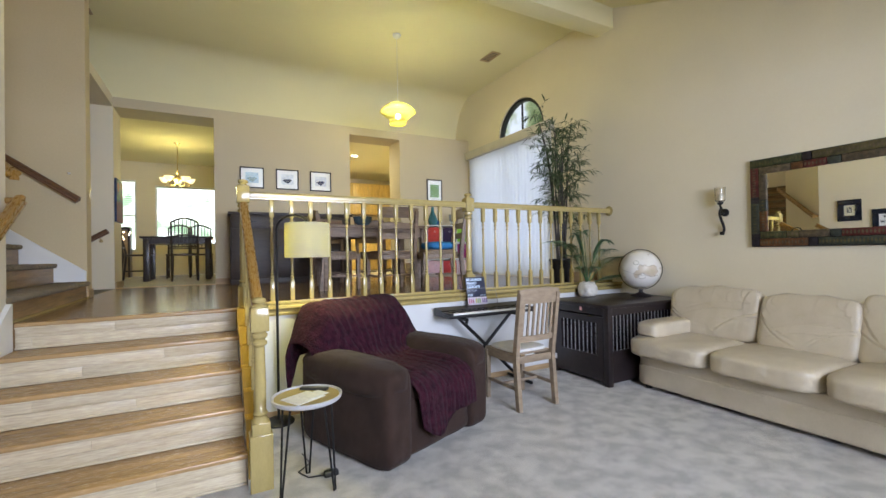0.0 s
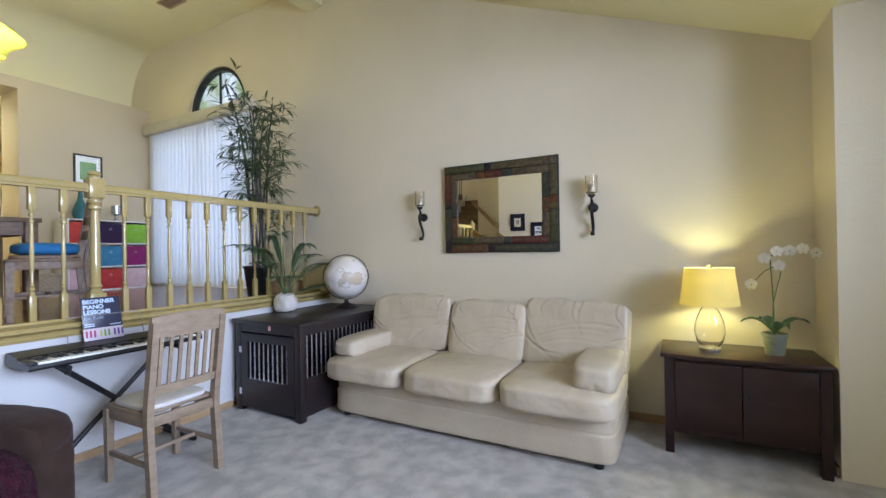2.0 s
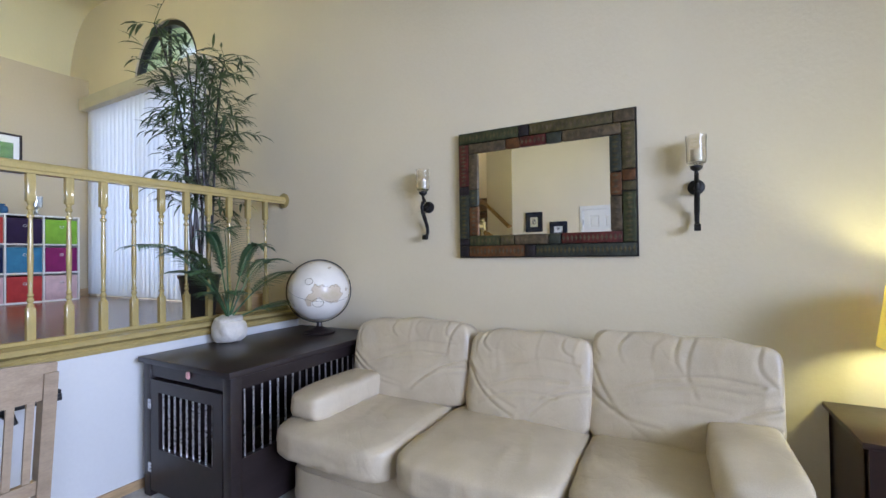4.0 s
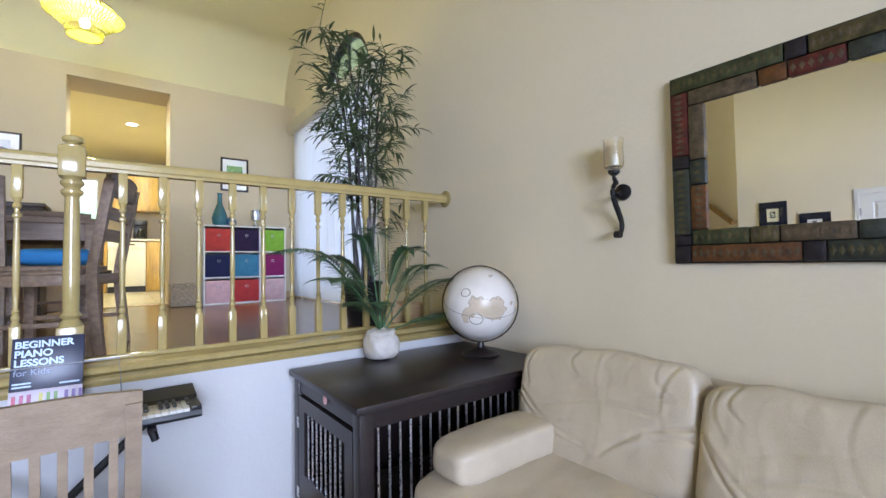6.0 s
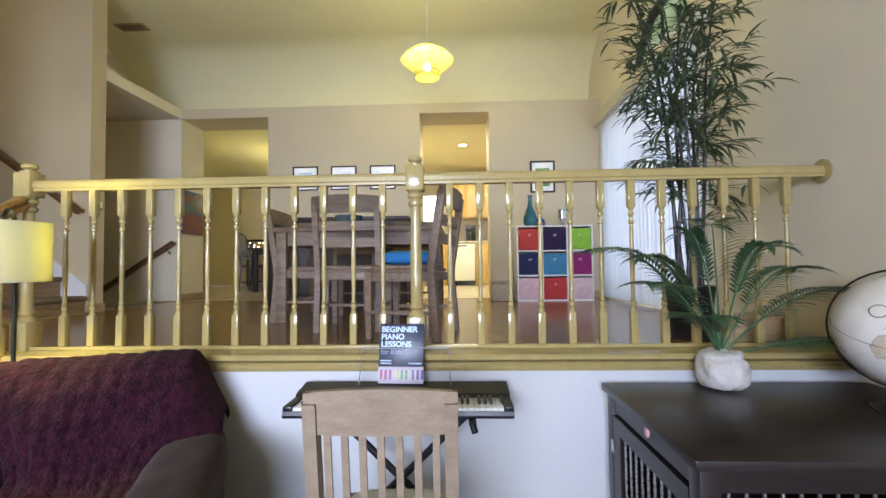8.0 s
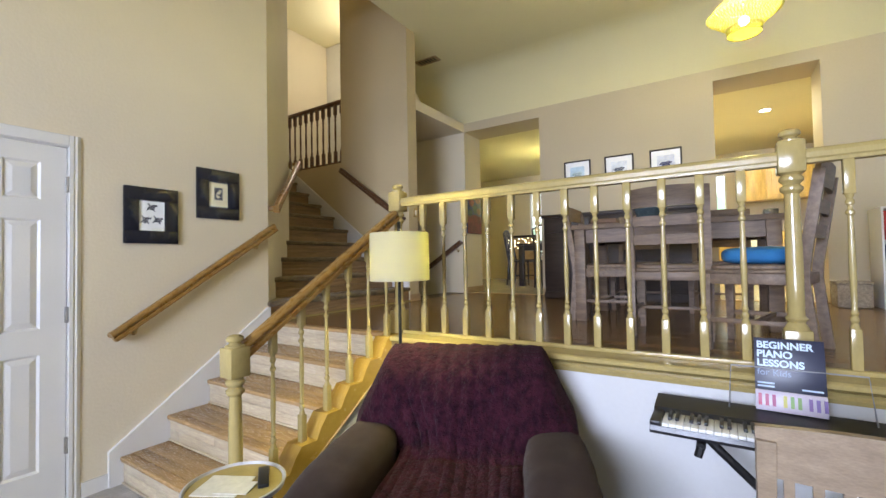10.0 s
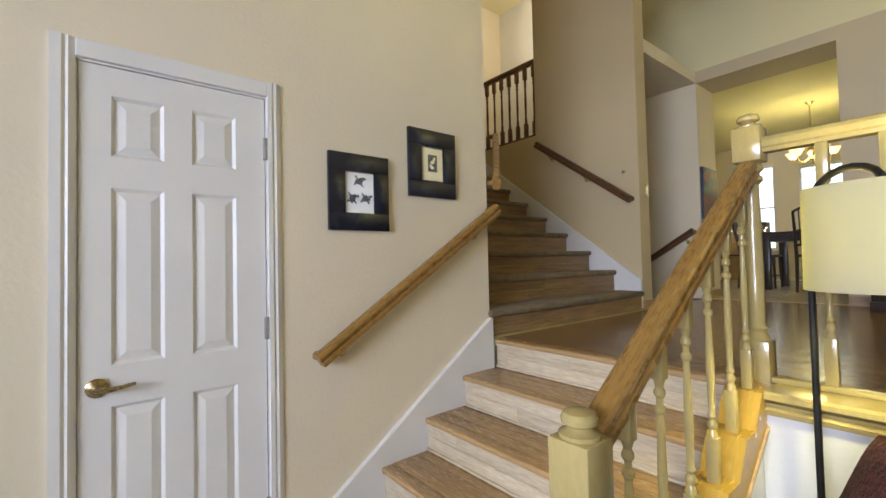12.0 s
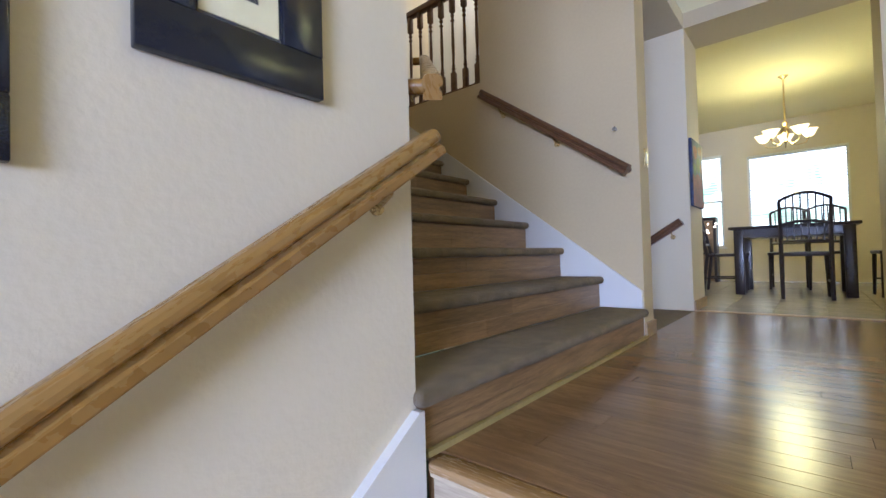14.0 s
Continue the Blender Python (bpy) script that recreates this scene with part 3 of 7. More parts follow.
BRONZE = surface("aged_bronze", (0.40, 0.31, 0.18), 0.27, 1.0, vary=0.2, scale=20, grain=150, bump=0.03)
hd = part("handle", bm, BRONZE, door, "aged bronze lever handle", smooth=True)
hd.matrix_local = pose(-0.004, 2.375, 0.935, 0, 90, 0)
bm = bmesh.new()
tube(bm, [(0, 0, 0.038), (0.004, 0.03, 0.042), (0.002, 0.07, 0.040), (-0.004, 0.105, 0.036)], [0.010, 0.009, 0.008, 0.006], 10)
part("lever", bm, BRONZE, hd, smooth=True)
NICKEL = surface("satin_nickel", (0.40, 0.39, 0.37), 0.35, 1.0, vary=0.1, scale=20, grain=150, bump=0.02)
for z in (0.33, 1.075, 1.83):
    bm = bmesh.new()
    bx(bm, -0.012, 0.004, 2.922, 2.938, z - 0.045, z + 0.045)
    tube(bm, [(0.008, 2.931, z - 0.046), (0.008, 2.931, z + 0.046)], 0.008, 8)
    part("hinge", bm, NICKEL, door, "satin nickel hinge", smooth=True)
struct("wall_closet", [(-1.3, -1.2, 2.2, 3.1, 0, 2.2)], PAINT, "closet back wall", "wall")

# ---- floor planks ----
floor_upper = struct("floor_upper", [(XL, XR, 4.29, YB, F - 0.2, F - 0.008)], OAK_FLOOR, "glossy brown oak plank floor of the dining area", "floor")
pm = bpy.data.meshes.new("plank")
bm = bmesh.new()
bx(bm, 0, 1, 0, 0.0815, -0.008, 0, 0.0006, 1)
bm.to_mesh(pm)
bm.free()
pm.materials.append(OAK_FLOOR)
rnd = random.Random(11)
y = 4.325
while y < YB - 0.02:
    x = XL - rnd.uniform(0, 0.9)
    while x < XR:
        L = rnd.uniform(0.8, 1.25)
        a, b = max(x, XL), min(x + L, XR)
        if b - a > 0.03:
            ob = new("plank", pm)
            ob.parent, ob.location, ob.scale = floor_upper, (a, y, F), (b - a - 0.0008, 1 if y + 0.0815 <= YB else (YB - y) / 0.0815, 1)
        x += L
    y += 0.0825
# floor tiles of the dining room and kitchen
tm = bpy.data.meshes.new("tile")
bm = bmesh.new()
bx(bm, 0, 0.325, 0, 0.325, -0.006, 0, 0.002, 1)
bm.to_mesh(tm)
bm.free()
tm.materials.append(TILE)
for nm, x0, x1 in (("floor_dining", -1.6, 1.5), ("floor_kitchen", 1.87, 4.2)):
    fl = bpy.data.objects[nm]
    x = x0
    while x < x1:
        y = YB + 0.06
        while y < 11.5:
            ob = new("tile", tm)
            ob.parent, ob.location = fl, (x, y, F + 0.0)
            y += 0.33
        x += 0.33


# ---- soft furniture helpers ----
def cushion(bm, c, d, e=5.0, n=12, wrinkle=0.0, seed=0, freq=7.0, sag=0.0, stretch=(1, 1, 1)):
    """A stuffed block: a rounded cube with soft dents. c: centre, d: half sizes, e: squareness."""
    c, d = Vector(c), Vector(d)
    grid, faces = {}, []
    def vert(u):
        key = tuple(round(a, 5) for a in u)
        if key not in grid:
            k = (abs(u[0]) ** e + abs(u[1]) ** e + abs(u[2]) ** e) ** (1 / e)
            v = Vector((u[0] / k, u[1] / k, u[2] / k))
            p = Vector((v.x * d.x, v.y * d.y, v.z * d.z))
            if wrinkle:
                q = Vector((p.x * stretch[0], p.y * stretch[1], p.z * stretch[2])) * freq + Vector((seed * 3.1, seed * 1.7, seed * 5.3))
                w = noise.noise(q) + 0.5 * (1 - abs(noise.noise(q * 2.1)) * 2)
                p += v.normalized() * wrinkle * w
            if sag:
                p.z -= sag * (1 - v.x * v.x) * (1 - v.y * v.y)
            grid[key] = bm.verts.new(c + p)
        return grid[key]
    for ax in range(3):
        for s in (-1, 1):
            for i in range(n):
                for j in range(n):
                    q = []
                    for a, b in ((i, j), (i + 1, j), (i + 1, j + 1), (i, j + 1)):
                        u = [0, 0, 0]
                        u[ax], u[(ax + 1) % 3], u[(ax + 2) % 3] = s, 2 * a / n - 1, 2 * b / n - 1
                        q.append(vert(u))
                    bm.faces.new(q if s > 0 else q[::-1])


def softpart(name, parent, mat, label="", *blocks, **kw):
    bm = bmesh.new()
    for c, d in blocks:
        cushion(bm, c, d, **kw)
    return part(name, bm, mat, parent, label, smooth="all")


def leather(name, colour, dark):
    m = surface(name, colour, 0.40, vary=0.10, scale=5, grain=260, bump=0.035, dark=dark)
    nt = m.node_tree
    n = nt.nodes
    b = n["Principled BSDF"]
    tc, w, wr, mp, bp = n.new("ShaderNodeTexCoord"), n.new("ShaderNodeTexNoise"), n.new("ShaderNodeValToRGB"), n.new("ShaderNodeMapping"), n.new("ShaderNodeBump")
    mp.inputs["Scale"].default_value = (2.2, 2.2, 1.0)
    w.inputs["Scale"].default_value, w.inputs["Detail"].default_value, w.inputs["Distortion"].default_value = 3.2, 2, 1.2
    wr.color_ramp.elements[0].position, wr.color_ramp.elements[1].position = 0.44, 0.56
    e = wr.color_ramp.elements.new(0.5)
    wr.color_ramp.elements[0].color, wr.color_ramp.elements[2].color, e.color = (1, 1, 1, 1), (1, 1, 1, 1), (0.55, 0.55, 0.55, 1)
    old = b.inputs["Normal"].links[0].from_socket
    link(nt, tc.outputs["Object"], mp.inputs[0]), link(nt, mp.outputs[0], w.inputs[0]), link(nt, w.outputs[0], wr.inputs[0])
    link(nt, wr.outputs[0], bp.inputs["Height"]), link(nt, old, bp.inputs["Normal"]), link(nt, bp.outputs[0], b.inputs["Normal"])
    bp.inputs["Strength"].default_value, bp.inputs["Distance"].default_value = 0.08, 0.02
    return m


LEATHER = leather("cream_leather", (0.55, 0.475, 0.355), (0.46, 0.39, 0.285))
BROWNCLOTH = surface("dark_brown_slipcover", (0.035, 0.020, 0.015), 0.9, vary=0.25, scale=9, grain=240, bump=0.4, spec=0.12, sheen=0.06)
ESPRESSO = surface("espresso_wood", (0.018, 0.012, 0.012), 0.36, vary=0.25, scale=4, grain=40, bump=0.04, stretch=(1, 6, 6))
MAHOG = surface("mahogany_veneer", (0.020, 0.006, 0.005), 0.32, vary=0.3, scale=4, grain=30, bump=0.03, stretch=(6, 1, 6))
STEEL = surface("brushed_steel", (0.62, 0.62, 0.64), 0.28, 1.0, vary=0.08, scale=10, grain=120, bump=0.02)
IRON = surface("wrought_iron", (0.012, 0.011, 0.011), 0.5, 0.4, vary=0.3, scale=14, grain=90, bump=0.25)
GREYWOOD = surface("weathered_grey_wood", (0.30, 0.225, 0.15), 0.55, vary=0.16, scale=4, grain=30, bump=0.08, stretch=(3, 3, 9), dark=(0.22, 0.16, 0.105), piece=0.08)
LINEN = surface("pale_seat_cloth", (0.62, 0.60, 0.57), 0.9, vary=0.06, scale=14, grain=260, bump=0.25, spec=0.2)
LEAFG = surface("palm_leaf", (0.075, 0.16, 0.06), 0.45, vary=0.35, scale=16, grain=60, bump=0.05, dark=(0.025, 0.06, 0.03))
BAMBOOG = surface("bamboo_leaf", (0.085, 0.125, 0.045), 0.5, vary=0.35, scale=12, grain=60, bump=0.05, dark=(0.035, 0.055, 0.025))
CANE = surface("black_bamboo_cane", (0.028, 0.020, 0.022), 0.4, vary=0.4, scale=12, grain=60, bump=0.06, stretch=(1, 1, 0.4))
GLASS = clear_glass("lamp_glass", (0.97, 0.96, 0.92), 0.03)
MERCURY = clear_glass("crackled_glass", (0.95, 0.92, 0.84), 0.18)
PLASTIC = surface("black_plastic", (0.014, 0.014, 0.016), 0.32, vary=0.15, scale=12, grain=160, bump=0.03)
IVORY = surface("white_keys", (0.82, 0.82, 0.80), 0.25, vary=0.02, scale=10, grain=100, bump=0.0)


def bamboo_leaf(bm, base, d, up, L, W):
    """A long narrow leaf folded along its middle."""
    d = d.normalized()
    s = d.cross(up).normalized()
    u = s.cross(d)
    p0, p1, p2, p3 = base, base + d * L * 0.35 + u * L * 0.04, base + d * L * 0.7 + u * L * 0.0, base + d * L - u * L * 0.14
    w1, w2 = W, W * 0.75
    a = [bm.verts.new(p) for p in (p0, p1, p2, p3)]
    l = [bm.verts.new(p1 + s * w1 + u * W * 0.35), bm.verts.new(p2 + s * w2 + u * W * 0.25)]
    r = [bm.verts.new(p1 - s * w1 + u * W * 0.35), bm.verts.new(p2 - s * w2 + u * W * 0.25)]
    for e in (l, r):
        bm.faces.new((a[0], a[1], e[0])), bm.faces.new((a[1], a[2], e[1], e[0])), bm.faces.new((a[2], a[3], e[1]))


# ---- sofa ----
sofa = thing("sofa", "cream leather three-seat sofa with loose wrinkled cushions", "sofa", (4.20, 2.21, 0))
# local: front faces -x; x from -0.46 to 0.44, y from -1.05 to 1.05
bm = bmesh.new()
cushion(bm, (0.03, 0, 0.125), (0.45, 1.05, 0.095), 16, 24, 0.003, 1)
part("base_lower", bm, LEATHER, sofa, smooth="all")
softpart("base_upper", sofa, LEATHER, "", ((0.025, 0, 0.262), (0.440, 1.040, 0.060)), e=16, n=22, wrinkle=0.004, seed=2)
for i, y in enumerate((0.715, 0.0, -0.715)):
    softpart("seat_cushion", sofa, LEATHER, "", ((-0.125, y, 0.382), (0.41, 0.356, 0.088)), e=6.0, n=40, wrinkle=0.005, seed=5 + i, freq=9, sag=-0.014, stretch=(1.0, 2.2, 1.0))
BACKS = (((0.20, 0.665, 0.665), (0.10, 0.385, 0.240), (-2, 13, 2)), ((0.19, -0.045, 0.645), (0.105, 0.318, 0.238), (0, 14, 0)), ((0.19, -0.715, 0.655), (0.095, 0.365, 0.255), (1.5, 15, -3)))
rnd = random.Random(8)
for i, (c0, hd2, rot) in enumerate(BACKS):
    bm = bmesh.new()
    cushion(bm, (0, 0, 0), hd2, 9.0 if i == 2 else 7.0, 84, 0.004, 11 + i, 4.0, 0, (1, 1.8, 0.7))
    creases = []
    for k in range(9):                                   # gathers running down from the top seam
        u0 = -0.8 + 0.2 * k + rnd.uniform(-0.07, 0.07)
        creases.append((u0, 0.95, u0 + rnd.uniform(-0.14, 0.14), rnd.uniform(-0.1, 0.6), rnd.choice((0.001, 0.002, 0.004))))
    for k in range(3):                                   # slack swags across the middle
        w0 = 0.25 - 0.3 * k + rnd.uniform(-0.1, 0.1)
        creases.append((-0.8 + 0.15 * k, w0 + 0.15, 0.55 + 0.1 * k, w0 - 0.15, rnd.uniform(0.002, 0.005)))
    for k in range(4):                                   # folds hanging from the lower corners
        sd2 = -1 if k % 2 else 1
        creases.append((sd2 * 0.95, rnd.uniform(-0.3, 0.3), sd2 * rnd.uniform(0.0, 0.3), rnd.uniform(-0.85, -0.5), rnd.uniform(0.003, 0.006)))
    for v in bm.verts:
        u, w2 = v.co.y / hd2[1], v.co.z / hd2[2]
        if v.co.x < 0.03:
            for u0, w0, u1, w1, am in creases:
                dx, dy = (u1 - u0) * hd2[1], (w1 - w0) * hd2[2]
                px, py = (u - u0) * hd2[1], (w2 - w0) * hd2[2]
                f = min(1, max(0, (px * dx + py * dy) / (dx * dx + dy * dy)))
                bend = 0.035 * math.sin(f * math.pi)
                dd = math.copysign(math.hypot(px - f * dx, py - f * dy), px * dy - py * dx) + bend
                v.co.x += am * (1 - 0.6 * f) * (1.25 * math.exp(-(dd / 0.007) ** 2) - 0.75 * math.exp(-((dd - 0.019) / 0.012) ** 2))
            v.co.x -= 0.018 * max(0, 1 - u * u) * max(0, 1 - (w2 + 0.45) ** 2 * 1.6)
        v.co.z -= 0.022 * max(0, w2) * (u * u if i != 2 else 0.25 * u * u) + 0.006 * max(0, w2) * math.sin(u * 9 + i)
    c = part("back_cushion", bm, LEATHER, sofa, smooth="all")
    c.location, c.rotation_euler = c0, [radians(a) for a in rot]
softpart("back_frame", sofa, LEATHER, "", ((0.40, 0, 0.51), (0.06, 1.045, 0.31)), e=8, n=14, wrinkle=0.004, seed=21)
softpart("armrest", sofa, LEATHER, "", ((-0.14, 0.925, 0.535), (0.30, 0.115, 0.070)), e=5.0, n=14, wrinkle=0.006, seed=31)
softpart("armrest", sofa, LEATHER, "", ((-0.15, -0.935, 0.530), (0.30, 0.125, 0.082)), e=5.5, n=20, wrinkle=0.008, seed=32)
for x in (-0.36, 0.38):
    for y in (-0.95, 0.95):
        bm = bmesh.new()
        lathe(bm, [(0.028, 0), (0.032, 0.04)], 12, x, y)
        part("foot", bm, BLACK, sofa)

# ---- dog crate cabinet ----
crate = thing("crate_cabinet", "espresso wood dog crate cabinet with metal bars", "cabinet", (4.085, 3.70, 0))
X0, X1, Yf, Yb, TZ = -0.585, 0.585, -0.390, 0.390, 0.75
boxpart("top", (X0, X1, Yf, Yb, TZ - 0.03, TZ), ESPRESSO, crate, 0.004)
for x in (X0 + 0.02, X1 - 0.08):
    for y in (Yf + 0.02, Yb - 0.08):
        boxpart("post", (x, x + 0.06, y, y + 0.06, 0, TZ - 0.03), ESPRESSO, crate, 0.003)
boxpart("rail_top", (X0 + 0.08, X1 - 0.08, Yf + 0.028, Yf + 0.06, TZ - 0.10, TZ - 0.03), ESPRESSO, crate)
boxpart("panel_low", (X0 + 0.08, X1 - 0.08, Yf + 0.028, Yf + 0.06, 0.03, 0.32), ESPRESSO, crate)
boxpart("back_panel", (X0 + 0.08, X1 - 0.08, Yb - 0.05, Yb - 0.03, 0.03, TZ - 0.03), ESPRESSO, crate)
boxpart("side_panel", (X1 - 0.06, X1 - 0.03, Yf + 0.08, Yb - 0.08, 0.03, TZ - 0.03), ESPRESSO, crate)
boxpart("bottom", (X0 + 0.04, X1 - 0.04, Yf + 0.04, Yb - 0.04, 0.03, 0.05), ESPRESSO, crate)
boxpart("end_rail_top", (X0 + 0.028, X0 + 0.06, Yf + 0.08, Yb - 0.08, TZ - 0.10, TZ - 0.03), ESPRESSO, crate)
dr = new("door")
dr.parent, dr.location = crate, (X0 + 0.02, 0, 0)
bm = bmesh.new()
ya, yb, za, zb = Yf + 0.085, Yb - 0.085, 0.04, TZ - 0.115
bx(bm, 0, 0.03, ya, ya + 0.075, za, zb), bx(bm, 0, 0.03, yb - 0.075, yb, za, zb)
bx(bm, 0, 0.03, ya + 0.075, yb - 0.075, zb - 0.065, zb), bx(bm, 0, 0.03, ya + 0.075, yb - 0.075, za, 0.27)
part("door_frame", bm, ESPRESSO, dr)
for i in range(9):
    y = ya + 0.095 + i * (yb - ya - 0.19) / 8
    bm = bmesh.new()
    tube(bm, [(0.015, y, 0.265), (0.015, y, zb - 0.06)], 0.0055, 8)
    part("bar", bm, STEEL, dr, smooth=True)
for z in (0.16, 0.50):
    boxpart("hinge", (-0.004, 0.004, yb - 0.006, yb + 0.02, z - 0.025, z + 0.025), STEEL, dr)
for i in range(20):
    x = X0 + 0.11 + i * (X1 - X0 - 0.22) / 19
    bm = bmesh.new()
    tube(bm, [(x, Yf + 0.044, 0.315), (x, Yf + 0.044, TZ - 0.095)], 0.0055, 8)
    part("bar", bm, STEEL, crate, smooth=True)
bm = bmesh.new()
cushion(bm, (0, 0, 0), (0.006, 0.014, 0.020), 3, 5)
PINK = surface("pink_enamel", (0.70, 0.36, 0.36), 0.4, vary=0.1, bump=0.0)
tag = part("hanging_tag", bm, PINK, crate, "small pink tag", smooth="all")
tag.location = (X0 + 0.018, -0.04, TZ - 0.055)
bed = thing("dog_cushion", "dark folded dog blanket inside the crate", "cushion", (4.12, 3.70, 0.05))
softpart("blanket", bed, BROWNCLOTH, "", ((0, 0, 0.075), (0.40, 0.25, 0.075)), e=3, n=14, wrinkle=0.03, seed=4)

# ---- globe ----
def globe_mat():
    m, nt, b = nodes("antique_globe")
    n = nt.nodes
    tc, nz, rp, fine = n.new("ShaderNodeTexCoord"), n.new("ShaderNodeTexNoise"), n.new("ShaderNodeValToRGB"), n.new("ShaderNodeTexNoise")
    nz.inputs["Scale"].default_value, nz.inputs["Detail"].default_value = 4.6, 5
    fine.inputs["Scale"].default_value = 40
    cr = rp.color_ramp
    cr.elements[0].position, cr.elements[0].color = 0.40, (0.70, 0.66, 0.60, 1)
    cr.elements[1].position, cr.elements[1].color = 0.80, (0.46, 0.45, 0.30, 1)
    for p, c in ((0.485, (0.76, 0.72, 0.66, 1)), (0.560, (0.76, 0.72, 0.66, 1)), (0.566, (0.34, 0.28, 0.20, 1)), (0.578, (0.60, 0.50, 0.38, 1)), (0.66, (0.50, 0.42, 0.28, 1))):
        e = cr.elements.new(p)
        e.color = c
    link(nt, tc.outputs["Object"], nz.inputs[0]), link(nt, nz.outputs[0], rp.inputs[0])
    link(nt, rp.outputs[0], b.inputs["Base Color"])
    b.inputs["Roughness"].default_value = 0.3
    return m


globe = thing("globe", "cream antique-style desk globe on a dark base", "globe", (4.465, 3.70, 0.75))
bm = bmesh.new()
bmesh.ops.create_uvsphere(bm, u_segments=40, v_segments=24, radius=0.206)
sp = part("sphere", bm, globe_mat(), globe, smooth="all")
sp.location, sp.rotation_euler = (0.0, 0.0, 0.292), (radians(20), radians(12), radians(-70))
for k, (az, el, r) in enumerate(((205, 22, 0.026), (222, -18, 0.036))):
    a, b2 = radians(az), radians(el)
    nrm = Vector((math.cos(b2) * math.cos(a), math.cos(b2) * math.sin(a), math.sin(b2)))
    t1 = nrm.cross(Vector((0, 0, 1))).normalized()
    t2 = nrm.cross(t1)
    bm = bmesh.new()
    pts = [(nrm * 0.2045 + (t1 * math.cos(i * math.pi / 10) + t2 * 0.85 * math.sin(i * math.pi / 10)) * r).normalized() * 0.2068 for i in range(21)]
    tube(bm, pts, 0.0022, 5)
    o = part("cartouche_ring", bm, surface("sepia_print", (0.30, 0.26, 0.19), 0.5, bump=0), globe, "printed sepia ring", smooth="all")
    o.location = (0, 0, 0.292)
bm = bmesh.new()
tube(bm, [(0.2065 * math.cos(i * math.pi / 24), 0.2065 * math.sin(i * math.pi / 24), 0) for i in range(49)], 0.0009, 5)
o = part("equator_line", bm, IRON, globe)
o.location, o.rotation_euler = (0, 0, 0.292), (radians(16), radians(-6), 0)
bm = bmesh.new()
tube(bm, [(0, 0.218 * math.cos(a), 0.218 * math.sin(a)) for a in [radians(-110 + i * 8) for i in range(46)]], 0.0038, 8)
mer = part("meridian_ring", bm, IRON, globe, "dark metal meridian ring", smooth=True)
mer.location, mer.rotation_euler = (0, 0, 0.292), (0, 0, radians(45))
bm = bmesh.new()
lathe(bm, [(0.105, 0), (0.11, 0.008), (0.10, 0.018), (0.05, 0.030), (0.022, 0.045), (0.018, 0.075)], 28)
part("foot", bm, ESPRESSO, globe, "round dark wooden foot", smooth=True)

# ---- potted palm on the crate ----
palm = thing("potted_palm", "small artificial palm in a burlap-wrapped pot", "plant", (3.99, 4.01, 0.75))
BURLAP = surface("white_burlap", (0.62, 0.58, 0.52), 0.9, vary=0.12, scale=18, grain=170, bump=0.5)
bm = bmesh.new()
cushion(bm, (0, 0, 0.072), (0.088, 0.088, 0.072), 3.2, 14, 0.012, 3, 26)
part("pot", bm, BURLAP, palm, "crumpled off-white burlap pot", smooth="all")
bm = bmesh.new()
cushion(bm, (0, 0, 0.138), (0.07, 0.07, 0.022), 2.4, 10, 0.014, 8, 34)
part("wrap_collar", bm, BURLAP, palm, smooth="all")
rnd = random.Random(5)
FRONDS = [(182, 0.66, 0.50), (200, 0.50, 0.34), (2, 0.72, 0.30), (80, 0.22, 0.62), (-12, 0.66, 0.08), (-60, 0.26, 0.50), (225, 0.36, 0.20), (110, 0.26, 0.58), (170, 0.40, 0.46), (12, 0.50, 0.40)]
for az, reach, lift in FRONDS:
    bm = bmesh.new()
    a = radians(az)
    out = Vector((math.cos(a), math.sin(a) * (0.55 if math.sin(a) > 0 else 1), 0))
    pts = []
    for i in range(15):
        f = i / 14
        pts.append(Vector((0, 0, 0.13)) + out * reach * 0.80 * f ** 1.1 + Vector((0, 0, 1)) * (lift * 0.92 * math.sin(f * 1.75) + 0.02 * f))
    tube(bm, pts, [0.006 - 0.0045 * i / 14 for i in range(15)], 6)
    for i in range(5, 15):
        for h in (0, 0.34, 0.67):
            if i + h > 14:
                continue
            f = (i + h) / 14
            p = pts[i].lerp(pts[min(i + 1, 14)], h)
            d = (pts[min(i + 1, 14)] - pts[i - 1]).normalized()
            s = d.cross(Vector((0, 0, 1))).normalized()
            L = 0.15 * math.sin(min(1, (f - 0.28) * 1.9) * math.pi * 0.62 + 0.35) * rnd.uniform(0.85, 1.1) + 0.02
            for q in (-1, 1):
                bamboo_leaf(bm, p, d * 0.5 + s * q * 0.9 - Vector((0, 0, 0.05)), Vector((0, 0, 1)), L, 0.0082)
    part("frond", bm, LEAFG, palm, smooth=False)

